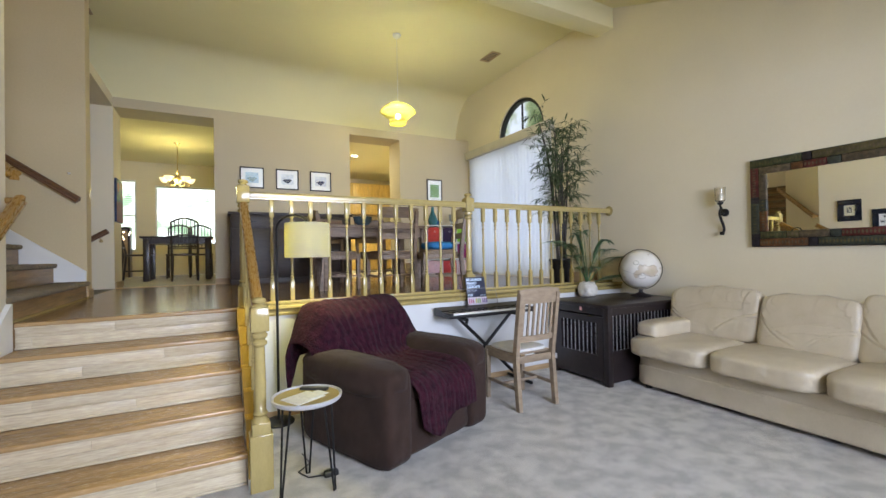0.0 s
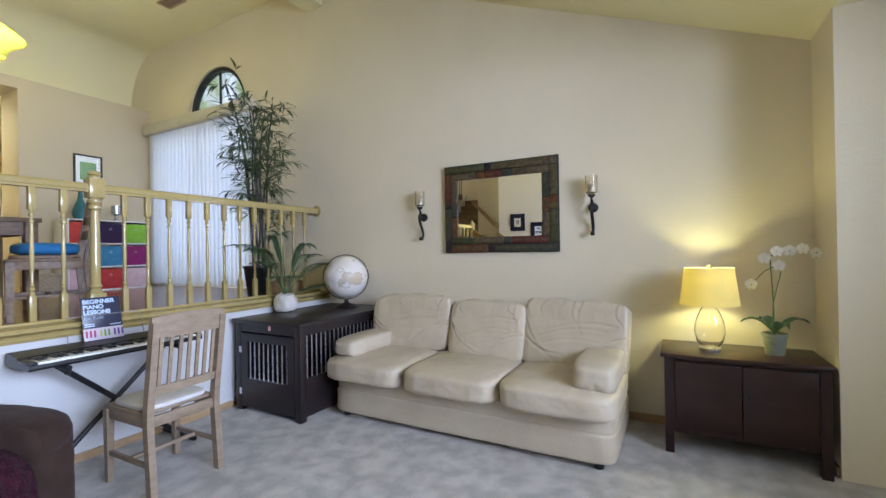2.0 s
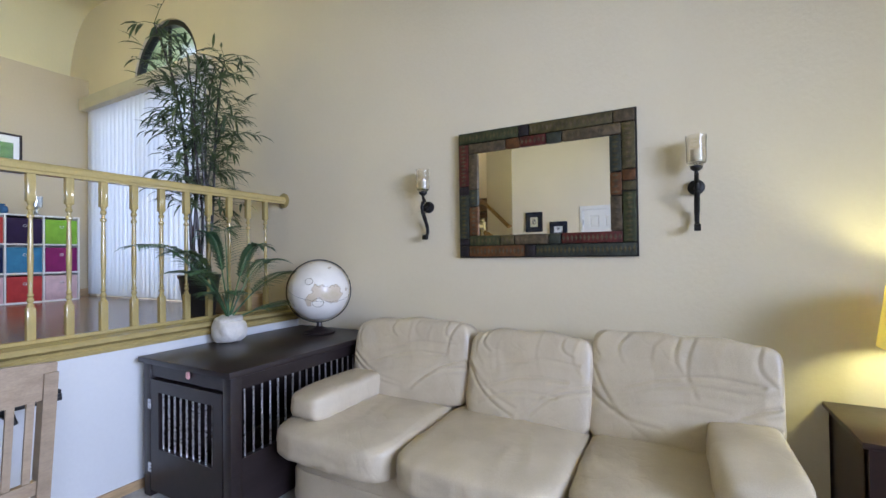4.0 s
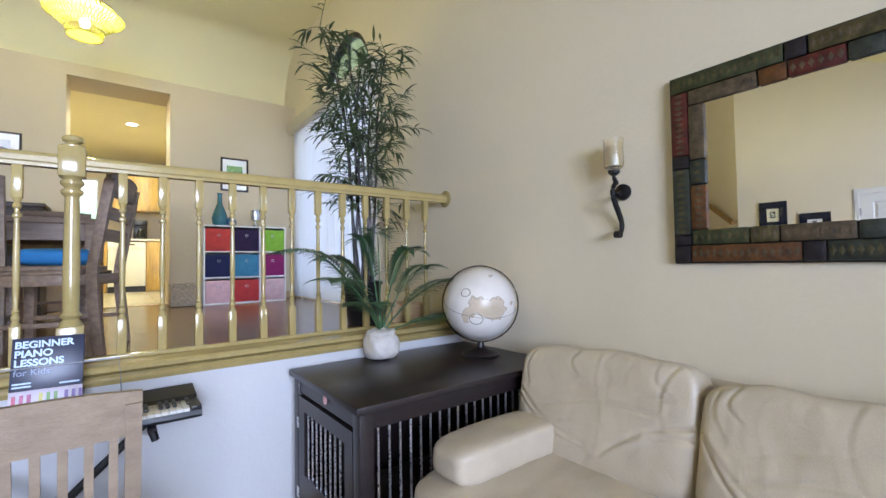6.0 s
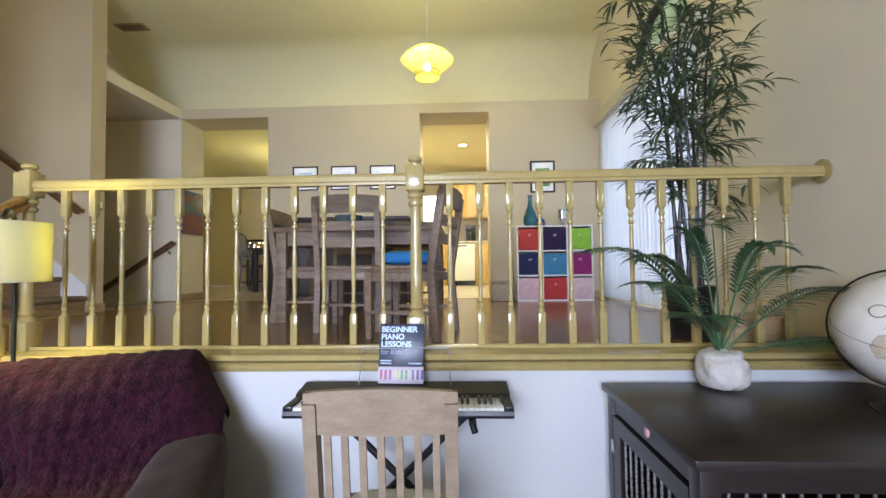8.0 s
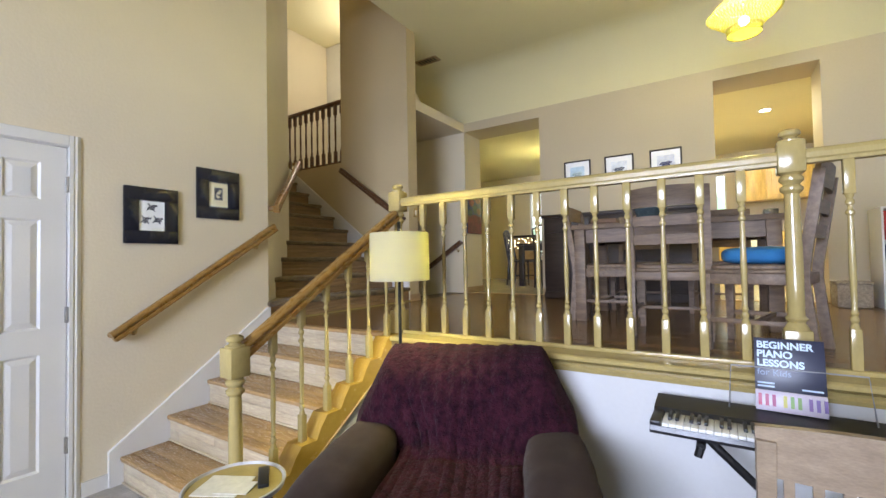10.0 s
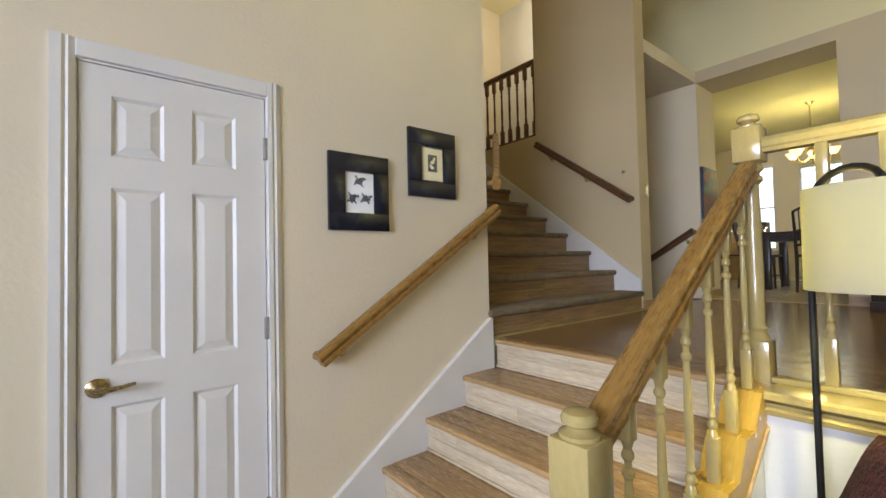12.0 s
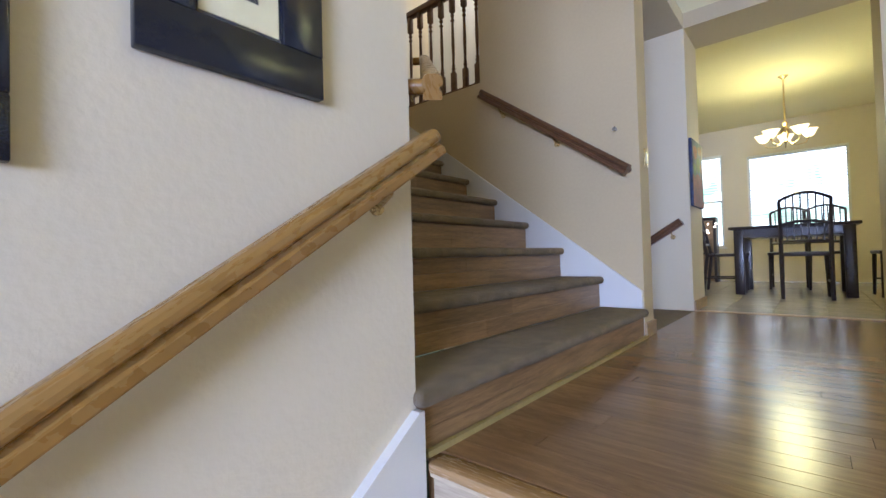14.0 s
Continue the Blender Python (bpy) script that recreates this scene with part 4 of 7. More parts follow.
# ---- tall bamboo ----
bamboo = thing("bamboo_plant", "tall artificial bamboo with dark canes in a black pot", "plant", (4.18, 4.62, F))
bm = bmesh.new()
lathe(bm, [(0.10, 0), (0.135, 0.27), (0.145, 0.28), (0.145, 0.30), (0.125, 0.30), (0.12, 0.26), (0.0, 0.26)], 24)
part("pot", bm, PLASTIC, bamboo, "black plastic pot", smooth=True)
rnd = random.Random(21)
fol = bmesh.new()
canes = []
for i in range(9):
    a = 2 * math.pi * i / 9 + rnd.uniform(-0.2, 0.2)
    r0, r1 = rnd.uniform(0.02, 0.07), rnd.uniform(0.10, 0.30)
    H = rnd.uniform(1.75, 2.22) if i < 6 else rnd.uniform(1.3, 1.7)
    pts = [Vector((math.cos(a) * (r0 + (r1 - r0) * f * f) + 0.03 * math.sin(5 * f + i), math.sin(a) * 0.8 * (r0 + (r1 - r0) * f * f), 0.25 + (H - 0.25) * f)) for f in [k / 12 for k in range(13)]]
    bm = bmesh.new()
    tube(bm, pts, [0.0125 - 0.008 * k / 12 for k in range(13)], 8)
    for k in range(1, 11):
        tube(bm, [pts[k] - Vector((0, 0, 0.006)), pts[k] + Vector((0, 0, 0.006))], 0.0145 - 0.008 * k / 12, 8)
    part("cane", bm, CANE, bamboo, smooth=True)
    canes.append(pts)
for ci, pts in enumerate(canes):
    for k in range(4, 13):
        for rep in range(4 if k > 6 else 2):
            a = rnd.uniform(0, 2 * math.pi)
            out = Vector((math.cos(a), math.sin(a) * 0.9, rnd.uniform(-0.1, 0.7))).normalized()
            L = rnd.uniform(0.12, 0.32) * (1.0 if k < 11 else 0.8)
            tip = pts[k] + out * L
            tube(fol, [pts[k], pts[k] + out * L * 0.5 + Vector((0, 0, 0.015)), tip], [0.0028, 0.0022, 0.0012], 4)
            for n2 in range(rnd.randint(4, 6)):
                f = rnd.uniform(0.45, 1.0)
                d = out + Vector((rnd.uniform(-0.9, 0.9), rnd.uniform(-0.9, 0.9), rnd.uniform(-0.9, 0.15)))
                bamboo_leaf(fol, pts[k].lerp(tip, f), d, Vector((0, 0, 1)), rnd.uniform(0.09, 0.16), rnd.uniform(0.007, 0.0115))
fo = part("foliage", fol, BAMBOOG, bamboo, "many narrow drooping green leaves")
fo["kind"] = "stuff"
basket = thing("wall_corner_box", "low brown wooden box beside the bamboo pot", "box", (4.48, 4.58, F))
boxpart("box_body", (-0.16, 0.16, -0.14, 0.14, 0, 0.13), SKIRT, basket, 0.004)

# ---- mirror ----
mirror = thing("wall_mirror", "wall mirror in a patchwork frame of carved painted wood blocks", "mirror", (XR, 2.18, 1.655))
HW, HH, IW, IH = 0.512, 0.386, 0.382, 0.255
boxpart("frame_back", (-0.022, 0, -HW - 0.006, HW + 0.006, -HH - 0.006, HH + 0.006), BLACK, mirror)
mm, nt, b = nodes("mirror_silver")
b.inputs["Base Color"].default_value, b.inputs["Metallic"].default_value, b.inputs["Roughness"].default_value = (0.92, 0.92, 0.90, 1), 1.0, 0.01
boxpart("mirror_glass", (-0.026, -0.0221, -IW - 0.004, IW + 0.004, -IH - 0.004, IH + 0.004), mm, mirror)
def carved(name, col):
    m = surface(name, col, 0.5, vary=0.35, scale=30, grain=90, bump=0.15, spec=0.4, dark=tuple(c * 0.35 for c in col))
    n = m.node_tree.nodes
    v = n.new("ShaderNodeTexVoronoi")
    v.inputs["Scale"].default_value = 55
    tc = n.new("ShaderNodeTexCoord")
    bp = n.new("ShaderNodeBump")
    bp.inputs["Strength"].default_value, bp.inputs["Distance"].default_value = 0.3, 0.004
    link(m.node_tree, tc.outputs["Object"], v.inputs[0]), link(m.node_tree, v.outputs["Distance"], bp.inputs["Height"])
    link(m.node_tree, n["Principled BSDF"].inputs["Normal"].links[0].from_socket, bp.inputs["Normal"])
    link(m.node_tree, bp.outputs[0], n["Principled BSDF"].inputs["Normal"])
    return m
COL = {"g": carved("carved_green", (0.050, 0.058, 0.022)), "d": carved("carved_dark", (0.019, 0.014, 0.019)), "o": carved("carved_olive", (0.094, 0.076, 0.029)), "r": carved("carved_red", (0.108, 0.016, 0.013)),
       "n": carved("carved_brown", (0.130, 0.050, 0.014)), "t": carved("carved_tan", (0.115, 0.083, 0.047)), "s": carved("carved_slate", (0.040, 0.047, 0.036))}
def frame_run(code, lens, fixed, along, band):
    """Blocks of one frame side: colours, relative lengths, fixed edge pair, start and end along the side."""
    tot, p = sum(lens), along[0]
    for c, l in zip(code, lens):
        q = p + (along[1] - along[0]) * l / tot
        a0, a1 = min(p, q) + 0.003, max(p, q) - 0.003
        dims = (-0.040, -0.022, a0, a1, fixed[0] + 0.002, fixed[1] - 0.002) if band == "h" else (-0.040, -0.022, fixed[0] + 0.002, fixed[1] - 0.002, a0, a1)
        blk = boxpart("frame_block", dims, COL[c], mirror, 0.004)
        mid, bm = (fixed[0] + fixed[1]) / 2, bmesh.new()
        n = int((a1 - a0 - 0.02) / 0.021)
        hw = (fixed[1] - fixed[0]) * 0.27
        for k in range(n):                                # row of carved lozenges
            s0 = a0 + (a1 - a0) * (k + 0.5) / n
            ring = [(s0 - 0.009, mid), (s0, mid + hw), (s0 + 0.009, mid), (s0, mid - hw)]
            vs = [bm.verts.new((-0.0401, u, v) if band == "h" else (-0.0401, v, u)) for u, v in ring]
            top = bm.verts.new((-0.0420, s0, mid) if band == "h" else (-0.0420, mid, s0))
            for j in range(4):
                bm.faces.new((vs[j], vs[(j + 1) % 4], top))
        if n > 2:
            part("carving", bm, COL["o" if c in "dgs" else "t"], blk)
        else:
            bm.free()
        p = q
m1 = 0.068
# outer band: top, bottom, then the two uprights (the +y end first)
frame_run("gdot", [3.6, 0.6, 4.2, 1.0], (HH - m1, HH), (HW, -HW), "h")
frame_run("dnds", [0.5, 2.8, 0.5, 4.2], (-HH, -HH + m1), (HW, -HW), "h")
frame_run("rdsd", [2.5, 0.5, 2.6, 0.4], (HW - m1, HW), (HH - m1, -HH + m1), "v")
frame_run("onog", [2.4, 0.6, 0.5, 2.6], (-HW, -HW + m1), (HH - m1, -HH + m1), "v")
frame_run("tnrst", [2.2, 0.8, 1.4, 0.8, 2.8], (IH, HH - m1), (HW - m1, -HW + m1), "h")
frame_run("gotsr", [2.0, 0.9, 2.0, 0.7, 3.2], (-HH + m1, -IH), (HW - m1, -HW + m1), "h")
frame_run("tsn", [2.0, 0.9, 1.6], (IW, HW - m1), (IH, -IH), "v")
frame_run("snt", [1.9, 1.2, 1.8], (-HW + m1, -IW), (IH, -IH), "v")

# ---- sconces ----
def sconce(y):
    e = thing("wall_sconce", "black iron scroll wall sconce with a crackled glass cup", "sconce", (XR, y, 1.60), group="sconces beside the mirror")
    bm = bmesh.new()
    tube(bm, [(-0.006, 0, 0), (-0.02, 0, 0)], 0.038, 18)
    tube(bm, [(-0.02, 0, 0), (-0.028, 0, 0)], [0.034, 0.02], 18)
    part("wall_plate", bm, IRON, e, smooth=True)
    bm = bmesh.new()
    pts = []
    for i in range(25):
        f = i / 24
        pts.append((-0.055 - 0.035 * math.sin(f * 2 * math.pi) - 0.01, 0.0, 0.045 - 0.255 * f + 0.012 * math.sin(f * 6.28)))
    tube(bm, pts, [0.013 - 0.003 * abs(i / 12 - 1) for i in range(25)], 10)
    tube(bm, [(-0.02, 0, 0.0), (-0.06, 0, -0.02)], 0.012, 8)
    tube(bm, [(-0.065, -0.014, -0.20), (-0.065, 0.014, -0.20)], 0.017, 10)
    tube(bm, [(-0.065, 0, 0.03), (-0.085, 0, 0.06), (-0.085, 0, 0.085)], 0.010, 8)
    part("scroll_arm", bm, IRON, e, smooth=True)
    bm = bmesh.new()
    lathe(bm, [(0.012, 0.07), (0.026, 0.082), (0.028, 0.094), (0.015, 0.098)], 18, -0.085, 0)
    part("cup_holder", bm, IRON, e, smooth=True)
    bm = bmesh.new()
    lathe(bm, [(0.0, 0.100), (0.030, 0.100), (0.041, 0.108), (0.044, 0.13), (0.043, 0.20), (0.046, 0.238), (0.0435, 0.238), (0.040, 0.20), (0.041, 0.13), (0.036, 0.111), (0.0, 0.108)], 24, -0.085, 0, caps=False)
    part("glass_cup", bm, MERCURY, e, "crackled clear glass cup", smooth=True)
    bm = bmesh.new()
    lathe(bm, [(0.024, 0.109), (0.024, 0.17), (0.0, 0.172)], 16, -0.085, 0, caps=False)
    part("candle", bm, surface("ivory_wax", (0.72, 0.66, 0.50), 0.5, bump=0.02), e, smooth=True)
sconce(2.93), sconce(1.40)

# ---- credenza, lamp, orchid ----
cred = thing("credenza", "dark mahogany two-door credenza on tapered feet", "cabinet", (4.46, 0.515, 0))
boxpart("top", (-0.235, 0.235, -0.425, 0.425, 0.595, 0.618), MAHOG, cred, 0.004)
boxpart("body", (-0.205, 0.225, -0.405, 0.405, 0.13, 0.595), MAHOG, cred)
for s in (-1, 1):
    d2 = boxpart("door", (-0.224, -0.206, min(s * 0.004, s * 0.345), max(s * 0.004, s * 0.345), 0.15, 0.575), MAHOG, cred, 0.003)
    bm = bmesh.new()
    bmesh.ops.create_uvsphere(bm, u_segments=12, v_segments=8, radius=0.010)
    k2 = part("knob", bm, IRON, d2, smooth="all")
    k2.location = (-0.232, s * 0.035, 0.40)
    for x in (-0.195, 0.19):
        bm = bmesh.new()
        prism(bm, [(x - 0.025, s * 0.38 - 0.025), (x + 0.025, s * 0.38 - 0.025), (x + 0.025, s * 0.38 + 0.025), (x - 0.025, s * 0.38 + 0.025)], "z", 0, 0.595)
        part("leg", bm, MAHOG, cred)

tl = thing("table_lamp", "glass table lamp with a cream tapered shade, lit", "lamp", (4.44, 0.66, 0.618))
bm = bmesh.new()
lathe(bm, [(0.06, 0), (0.062, 0.006), (0.062, 0.018), (0.045, 0.022)], 28)
part("base", bm, STEEL, tl, "chrome base", smooth=True)
bm = bmesh.new()
lathe(bm, [(0.045, 0.022), (0.075, 0.06), (0.088, 0.12), (0.080, 0.19), (0.055, 0.255), (0.03, 0.29), (0.02, 0.30), (0.017, 0.30), (0.026, 0.288), (0.05, 0.252), (0.076, 0.188), (0.084, 0.12), (0.071, 0.062), (0.042, 0.026)], 32, caps=False)
part("glass_body", bm, GLASS, tl, "clear ribbed glass body", smooth=True)
bm = bmesh.new()
tube(bm, [(0, 0, 0.29), (0, 0, 0.55)], 0.008, 10)
part("stem", bm, STEEL, tl, smooth=True)
CREAMSHADE = shade_cloth("cream_lampshade", (0.70, 0.64, 0.40), (0.60, 0.53, 0.22))
bm = bmesh.new()
lathe(bm, [(0.168, 0.295), (0.138, 0.53), (0.1365, 0.53), (0.1665, 0.295)], 40, caps=False)
part("shade", bm, CREAMSHADE, tl, "cream fabric shade", smooth=True)
bm = bmesh.new()
lathe(bm, [(0.004, 0.53), (0.012, 0.54), (0.012, 0.55), (0.0, 0.556)], 12)
part("finial", bm, STEEL, tl, smooth=True)

orchid = thing("orchid", "white orchid in a ribbed grey-green pot", "plant", (4.47, 0.32, 0.618))
bm = bmesh.new()
lathe(bm, [(0.048, 0), (0.062, 0.11), (0.068, 0.115), (0.068, 0.13), (0.058, 0.13), (0.052, 0.10), (0, 0.10)], 28)
part("pot", bm, surface("grey_green_ceramic", (0.20, 0.22, 0.17), 0.45, vary=0.2, scale=20, grain=60, bump=0.4, stretch=(1, 1, 6)), orchid, "ribbed grey-green pot", smooth=True)
for az, L in ((190, 0.20), (-60, 0.22), (80, 0.17), (20, 0.16)):
    bm = bmesh.new()
    a = radians(az)
    o = Vector((math.cos(a), math.sin(a), 0))
    s = Vector((-math.sin(a), math.cos(a), 0))
    rows = []
    for i in range(9):
        f = i / 8
        c = o * L * f + Vector((0, 0, 0.12 + 0.09 * math.sin(f * 2.4)))
        w = 0.028 * math.sin(math.pi * min(1, f * 0.92 + 0.06)) + 0.002
        rows.append([bm.verts.new(c + s * w + Vector((0, 0, 0.012))), bm.verts.new(c), bm.verts.new(c - s * w + Vector((0, 0, 0.012)))])
    for a0, a1 in zip(rows, rows[1:]):
        for j in (0, 1):
            bm.faces.new((a0[j], a0[j + 1], a1[j + 1], a1[j]))
    part("leaf", bm, LEAFG, orchid, smooth="all")
PETAL = shade_cloth("orchid_petal", (0.80, 0.78, 0.76), (0.85, 0.82, 0.75))
def flower(p, face, r=0.033):
    bm = bmesh.new()
    f = Vector(face).normalized()
    s = f.cross(Vector((0, 0, 1))).normalized()
    u = s.cross(f)
    for k in range(5):
        a = math.pi / 2 + 2 * math.pi * k / 5
        d = s * math.cos(a) + u * math.sin(a)
        t = f.cross(d)
        w = 0.55 if k in (1, 4) else 0.36
        pts = [(0.1, 0.05), (0.45, w * 0.9), (0.8, w), (1.0, 0.25)]
        c = [bm.verts.new(Vector(p) + d * r * a1 + f * r * 0.22 * a1 * (1 - a1)) for a1, _ in pts]
        l = [bm.verts.new(Vector(p) + d * r * a1 + t * r * w1 + f * r * 0.1) for a1, w1 in pts]
        q = [bm.verts.new(Vector(p) + d * r * a1 - t * r * w1 + f * r * 0.1) for a1, w1 in pts]
        for i in range(3):
            bm.faces.new((c[i], c[i + 1], l[i + 1], l[i])), bm.faces.new((c[i], q[i], q[i + 1], c[i + 1]))
    part("flower", bm, PETAL, orchid, "white orchid flower", smooth="all")
for st in (0, 1):
    top = Vector((-0.02, 0.02 - 0.06 * st, 0.60 - 0.04 * st))
    tip = Vector((-0.05, -0.20, 0.62)) if st == 0 else Vector((-0.04, 0.14, 0.40))
    pts = [Vector((0, 0.01 * st, 0.10)), Vector((-0.01, 0.005, 0.32)), top * 0.8 + Vector((0, 0, 0.05)), top, top.lerp(tip, 0.5) + Vector((0, 0, 0.03)), tip]
    bm = bmesh.new()
    tube(bm, pts, [0.004, 0.004, 0.0035, 0.003, 0.0025, 0.002], 7)
    part("stem", bm, LEAFG, orchid, smooth=True)
for p, fdir in (((-0.04, 0.05, 0.59), (-1, 0.3, 0)), ((-0.05, -0.01, 0.63), (-1, -0.1, 0.2)), ((-0.05, -0.07, 0.635), (-1, 0, 0)), ((-0.06, -0.13, 0.645), (-1, -0.3, 0.1)),
                ((-0.04, -0.02, 0.545), (-1, 0, -0.2)), ((-0.05, 0.12, 0.43), (-1, 0.4, 0)), ((-0.05, -0.19, 0.62), (-1, -0.4, 0))):
    flower(p, fdir)

# ---- armchair with throw ----
arm = thing("armchair", "dark brown slipcovered armchair", "armchair", (1.49, 3.45, 0), 22)
softpart("base", arm, BROWNCLOTH, "", ((0, -0.01, 0.205), (0.34, 0.41, 0.185)), e=10, n=14, wrinkle=0.005, seed=1)
softpart("seat_cushion", arm, BROWNCLOTH, "", ((0, -0.09, 0.415), (0.285, 0.335, 0.060)), e=6, n=14, wrinkle=0.008, seed=2)
for s in (-1, 1):
    bm = bmesh.new()
    cushion(bm, (s * 0.392, -0.01, 0.30), (0.105, 0.44, 0.29), 10, 16, 0.005, 3 + s)
    cushion(bm, (s * 0.402, -0.01, 0.512), (0.128, 0.45, 0.108), 3.4, 22, 0.006, 5 + s)
    part("armrest", bm, BROWNCLOTH, arm, smooth="all")
bm = bmesh.new()
cushion(bm, (0, 0, 0), (0.40, 0.120, 0.335), 5, 18, 0.008, 9)
for v in bm.verts:
    v.co.x *= 0.90 + 0.10 * max(-1, v.co.z / 0.335)
bk = part("backrest", bm, BROWNCLOTH, arm, smooth="all")
bk.location, bk.rotation_euler = (0, 0.375, 0.53), (radians(-14), 0, 0)

def throw_mat():
    m = surface("burgundy_knit", (0.050, 0.011, 0.020), 0.95, vary=0.3, scale=26, grain=150, bump=1.0, spec=0.08, sheen=0.03, dark=(0.016, 0.004, 0.009))
    nt = m.node_tree
    n = nt.nodes
    tc, w, bp = n.new("ShaderNodeTexCoord"), n.new("ShaderNodeTexWave"), n.new("ShaderNodeBump")
    w.wave_type, w.bands_direction = "BANDS", "X"
    w.inputs["Scale"].default_value, w.inputs["Distortion"].default_value, w.inputs["Detail Scale"].default_value = 5.0, 1.6, 9
    bp.inputs["Strength"].default_value, bp.inputs["Distance"].default_value = 0.45, 0.010
    b = n["Principled BSDF"]
    link(nt, tc.outputs["Object"], w.inputs[0]), link(nt, w.outputs[0], bp.inputs["Height"])
    link(nt, b.inputs["Normal"].links[0].from_socket, bp.inputs["Normal"])
    vo, bp2 = n.new("ShaderNodeTexVoronoi"), n.new("ShaderNodeBump")
    vo.inputs["Scale"].default_value = 62
    bp2.inputs["Strength"].default_value, bp2.inputs["Distance"].default_value = 0.7, 0.008
    bp2.invert = True
    link(nt, tc.outputs["Object"], vo.inputs[0]), link(nt, vo.outputs["Distance"], bp2.inputs["Height"]), link(nt, bp.outputs[0], bp2.inputs["Normal"]), link(nt, bp2.outputs[0], b.inputs["Normal"])
    return m
throw = thing("throw_blanket", "burgundy cable-knit throw draped over the armchair", "blanket", (1.49, 3.45, 0), 22)
bm = bmesh.new()
path = [(0.61, 0.52), (0.625, 0.66), (0.620, 0.79), (0.575, 0.872), (0.49, 0.898), (0.385, 0.880), (0.305, 0.81), (0.262, 0.72), (0.228, 0.63), (0.19, 0.545), (0.12, 0.498), (0.02, 0.484), (-0.12, 0.486), (-0.27, 0.486), (-0.39, 0.474),
        (-0.452, 0.425), (-0.468, 0.34), (-0.474, 0.25)]
fine = []
for (a, b2), (c, d2) in zip(path, path[1:]):
    for k in range(3):
        fine.append((a + (c - a) * k / 3, b2 + (d2 - b2) * k / 3))
fine.append(path[-1])
NX = 88
rows = []
for i, (y, z) in enumerate(fine):
    f = i / (len(fine) - 1)
    k = min(1, max(0, (f - 0.34) / 0.22))
    half = 0.465 - 0.195 * k * k * (3 - 2 * k)
    shift = 0.0 if f < 0.5 else 0.05 * (f - 0.5)
    r = []
    for j in range(NX + 1):
        u = j / NX * 2 - 1
        edge = max(0, abs(u) - 0.80)
        x = u * half + shift + 0.012 * math.sin(9 * f + 3 * u) + math.copysign(edge * 0.16 * (1 - k), u)
        droop = edge * 1.3 * (1 - k)                     # corners that hang beside the backrest
        rib = abs(math.sin(u * 6.5 * math.pi))            # knitted cables between flat strips
        fold = 0.007 * rib + 0.010 * math.sin(u * 5 + f * 5) * k + 0.016 * noise.noise(Vector((u * 3, f * 8, 2))) + 0.004 * noise.noise(Vector((u * 30, f * 46, 5))) + 0.010
        ny, nz = (0, 1) if 0.17 < f < 0.28 or 0.6 < f < 0.82 else ((1 if f <= 0.17 else -1), 0.3)
        zz = z - droop + fold * nz
        if f > 0.86:
            zz -= (0.02 + 0.11 * max(0, math.cos(u * 2.2 + 1.1)) ** 2) * (f - 0.86) * 7
        r.append(bm.verts.new((x, y + fold * ny * 0.9 - edge * 0.25 * (1 - k), zz)))
    rows.append(r)
for a, b2 in zip(rows, rows[1:]):
    for j in range(NX):
        bm.faces.new((a[j], a[j + 1], b2[j + 1], b2[j]))
tb = part("cloth", bm, throw_mat(), throw, smooth="all")
sd = tb.modifiers.new("thickness", "SOLIDIFY")
sd.thickness, sd.offset = 0.012, 1

# ---- side table ----
MAT_PAPER = surface("white_paper", (0.66, 0.64, 0.58), 0.7, vary=0.08, scale=30, bump=0.02)
st = thing("side_table", "round wood-slice side table with a white rim and black hairpin legs", "table", (0.79, 2.99, 0))
bm = bmesh.new()
lathe(bm, [(0.165, 0.475), (0.180, 0.485), (0.185, 0.505), (0.178, 0.507), (0.172, 0.495), (0.0, 0.494)], 36)
part("rim_tray", bm, surface("white_tray", (0.45, 0.44, 0.44), 0.35, vary=0.05, bump=0.02), st, "white rim", smooth=True)
bm = bmesh.new()
lathe(bm, [(0.170, 0.4945), (0.170, 0.4985), (0.0, 0.499)], 30)
part("wood_disc", bm, RAIL, st, "pale wood disc")
for k in range(3):
    a = radians(80 + 120 * k)
    o, s = Vector((math.cos(a), math.sin(a), 0)), Vector((-math.sin(a), math.cos(a), 0))
    bm = bmesh.new()
    tube(bm, [o * 0.12 + s * 0.04 + Vector((0, 0, 0.478)), o * 0.155 + s * 0.008 + Vector((0, 0, 0.006)), o * 0.155 - s * 0.008 + Vector((0, 0, 0.006)), o * 0.12 - s * 0.04 + Vector((0, 0, 0.478))], 0.0055, 8)
    part("hairpin_leg", bm, IRON, st, smooth=True)
mag = thing("magazine", "white printed sheets lying on the side table", "magazine", (0.775, 2.965, 0.4992), 28)
boxpart("page", (-0.10, 0.075, -0.075, 0.075, 0, 0.003), MAT_PAPER, mag)
boxpart("page", (-0.02, 0.11, -0.06, 0.03, 0.0032, 0.006), MAT_PAPER, mag)
rem = thing("remote_control", "slim black remote control on the side table", "remote", (0.845, 3.075, 0.4992), -35)
boxpart("remote_body", (-0.08, 0.08, -0.02, 0.02, 0, 0.016), PLASTIC, rem, 0.005)
bag = thing("black_charger", "small black power adapter with cable on the carpet", "charger", (0.93, 3.06, 0))
boxpart("adapter_body", (-0.04, 0.04, -0.02, 0.02, 0, 0.03), PLASTIC, bag, 0.006)
bm = bmesh.new()
tube(bm, [(-0.04, 0, 0.012), (-0.12, 0.03, 0.006), (-0.16, 0.12, 0.006), (-0.08, 0.2, 0.006), (-0.1, 0.35, 0.006)], 0.004, 6)
part("cable", bm, PLASTIC, bag, smooth=True)

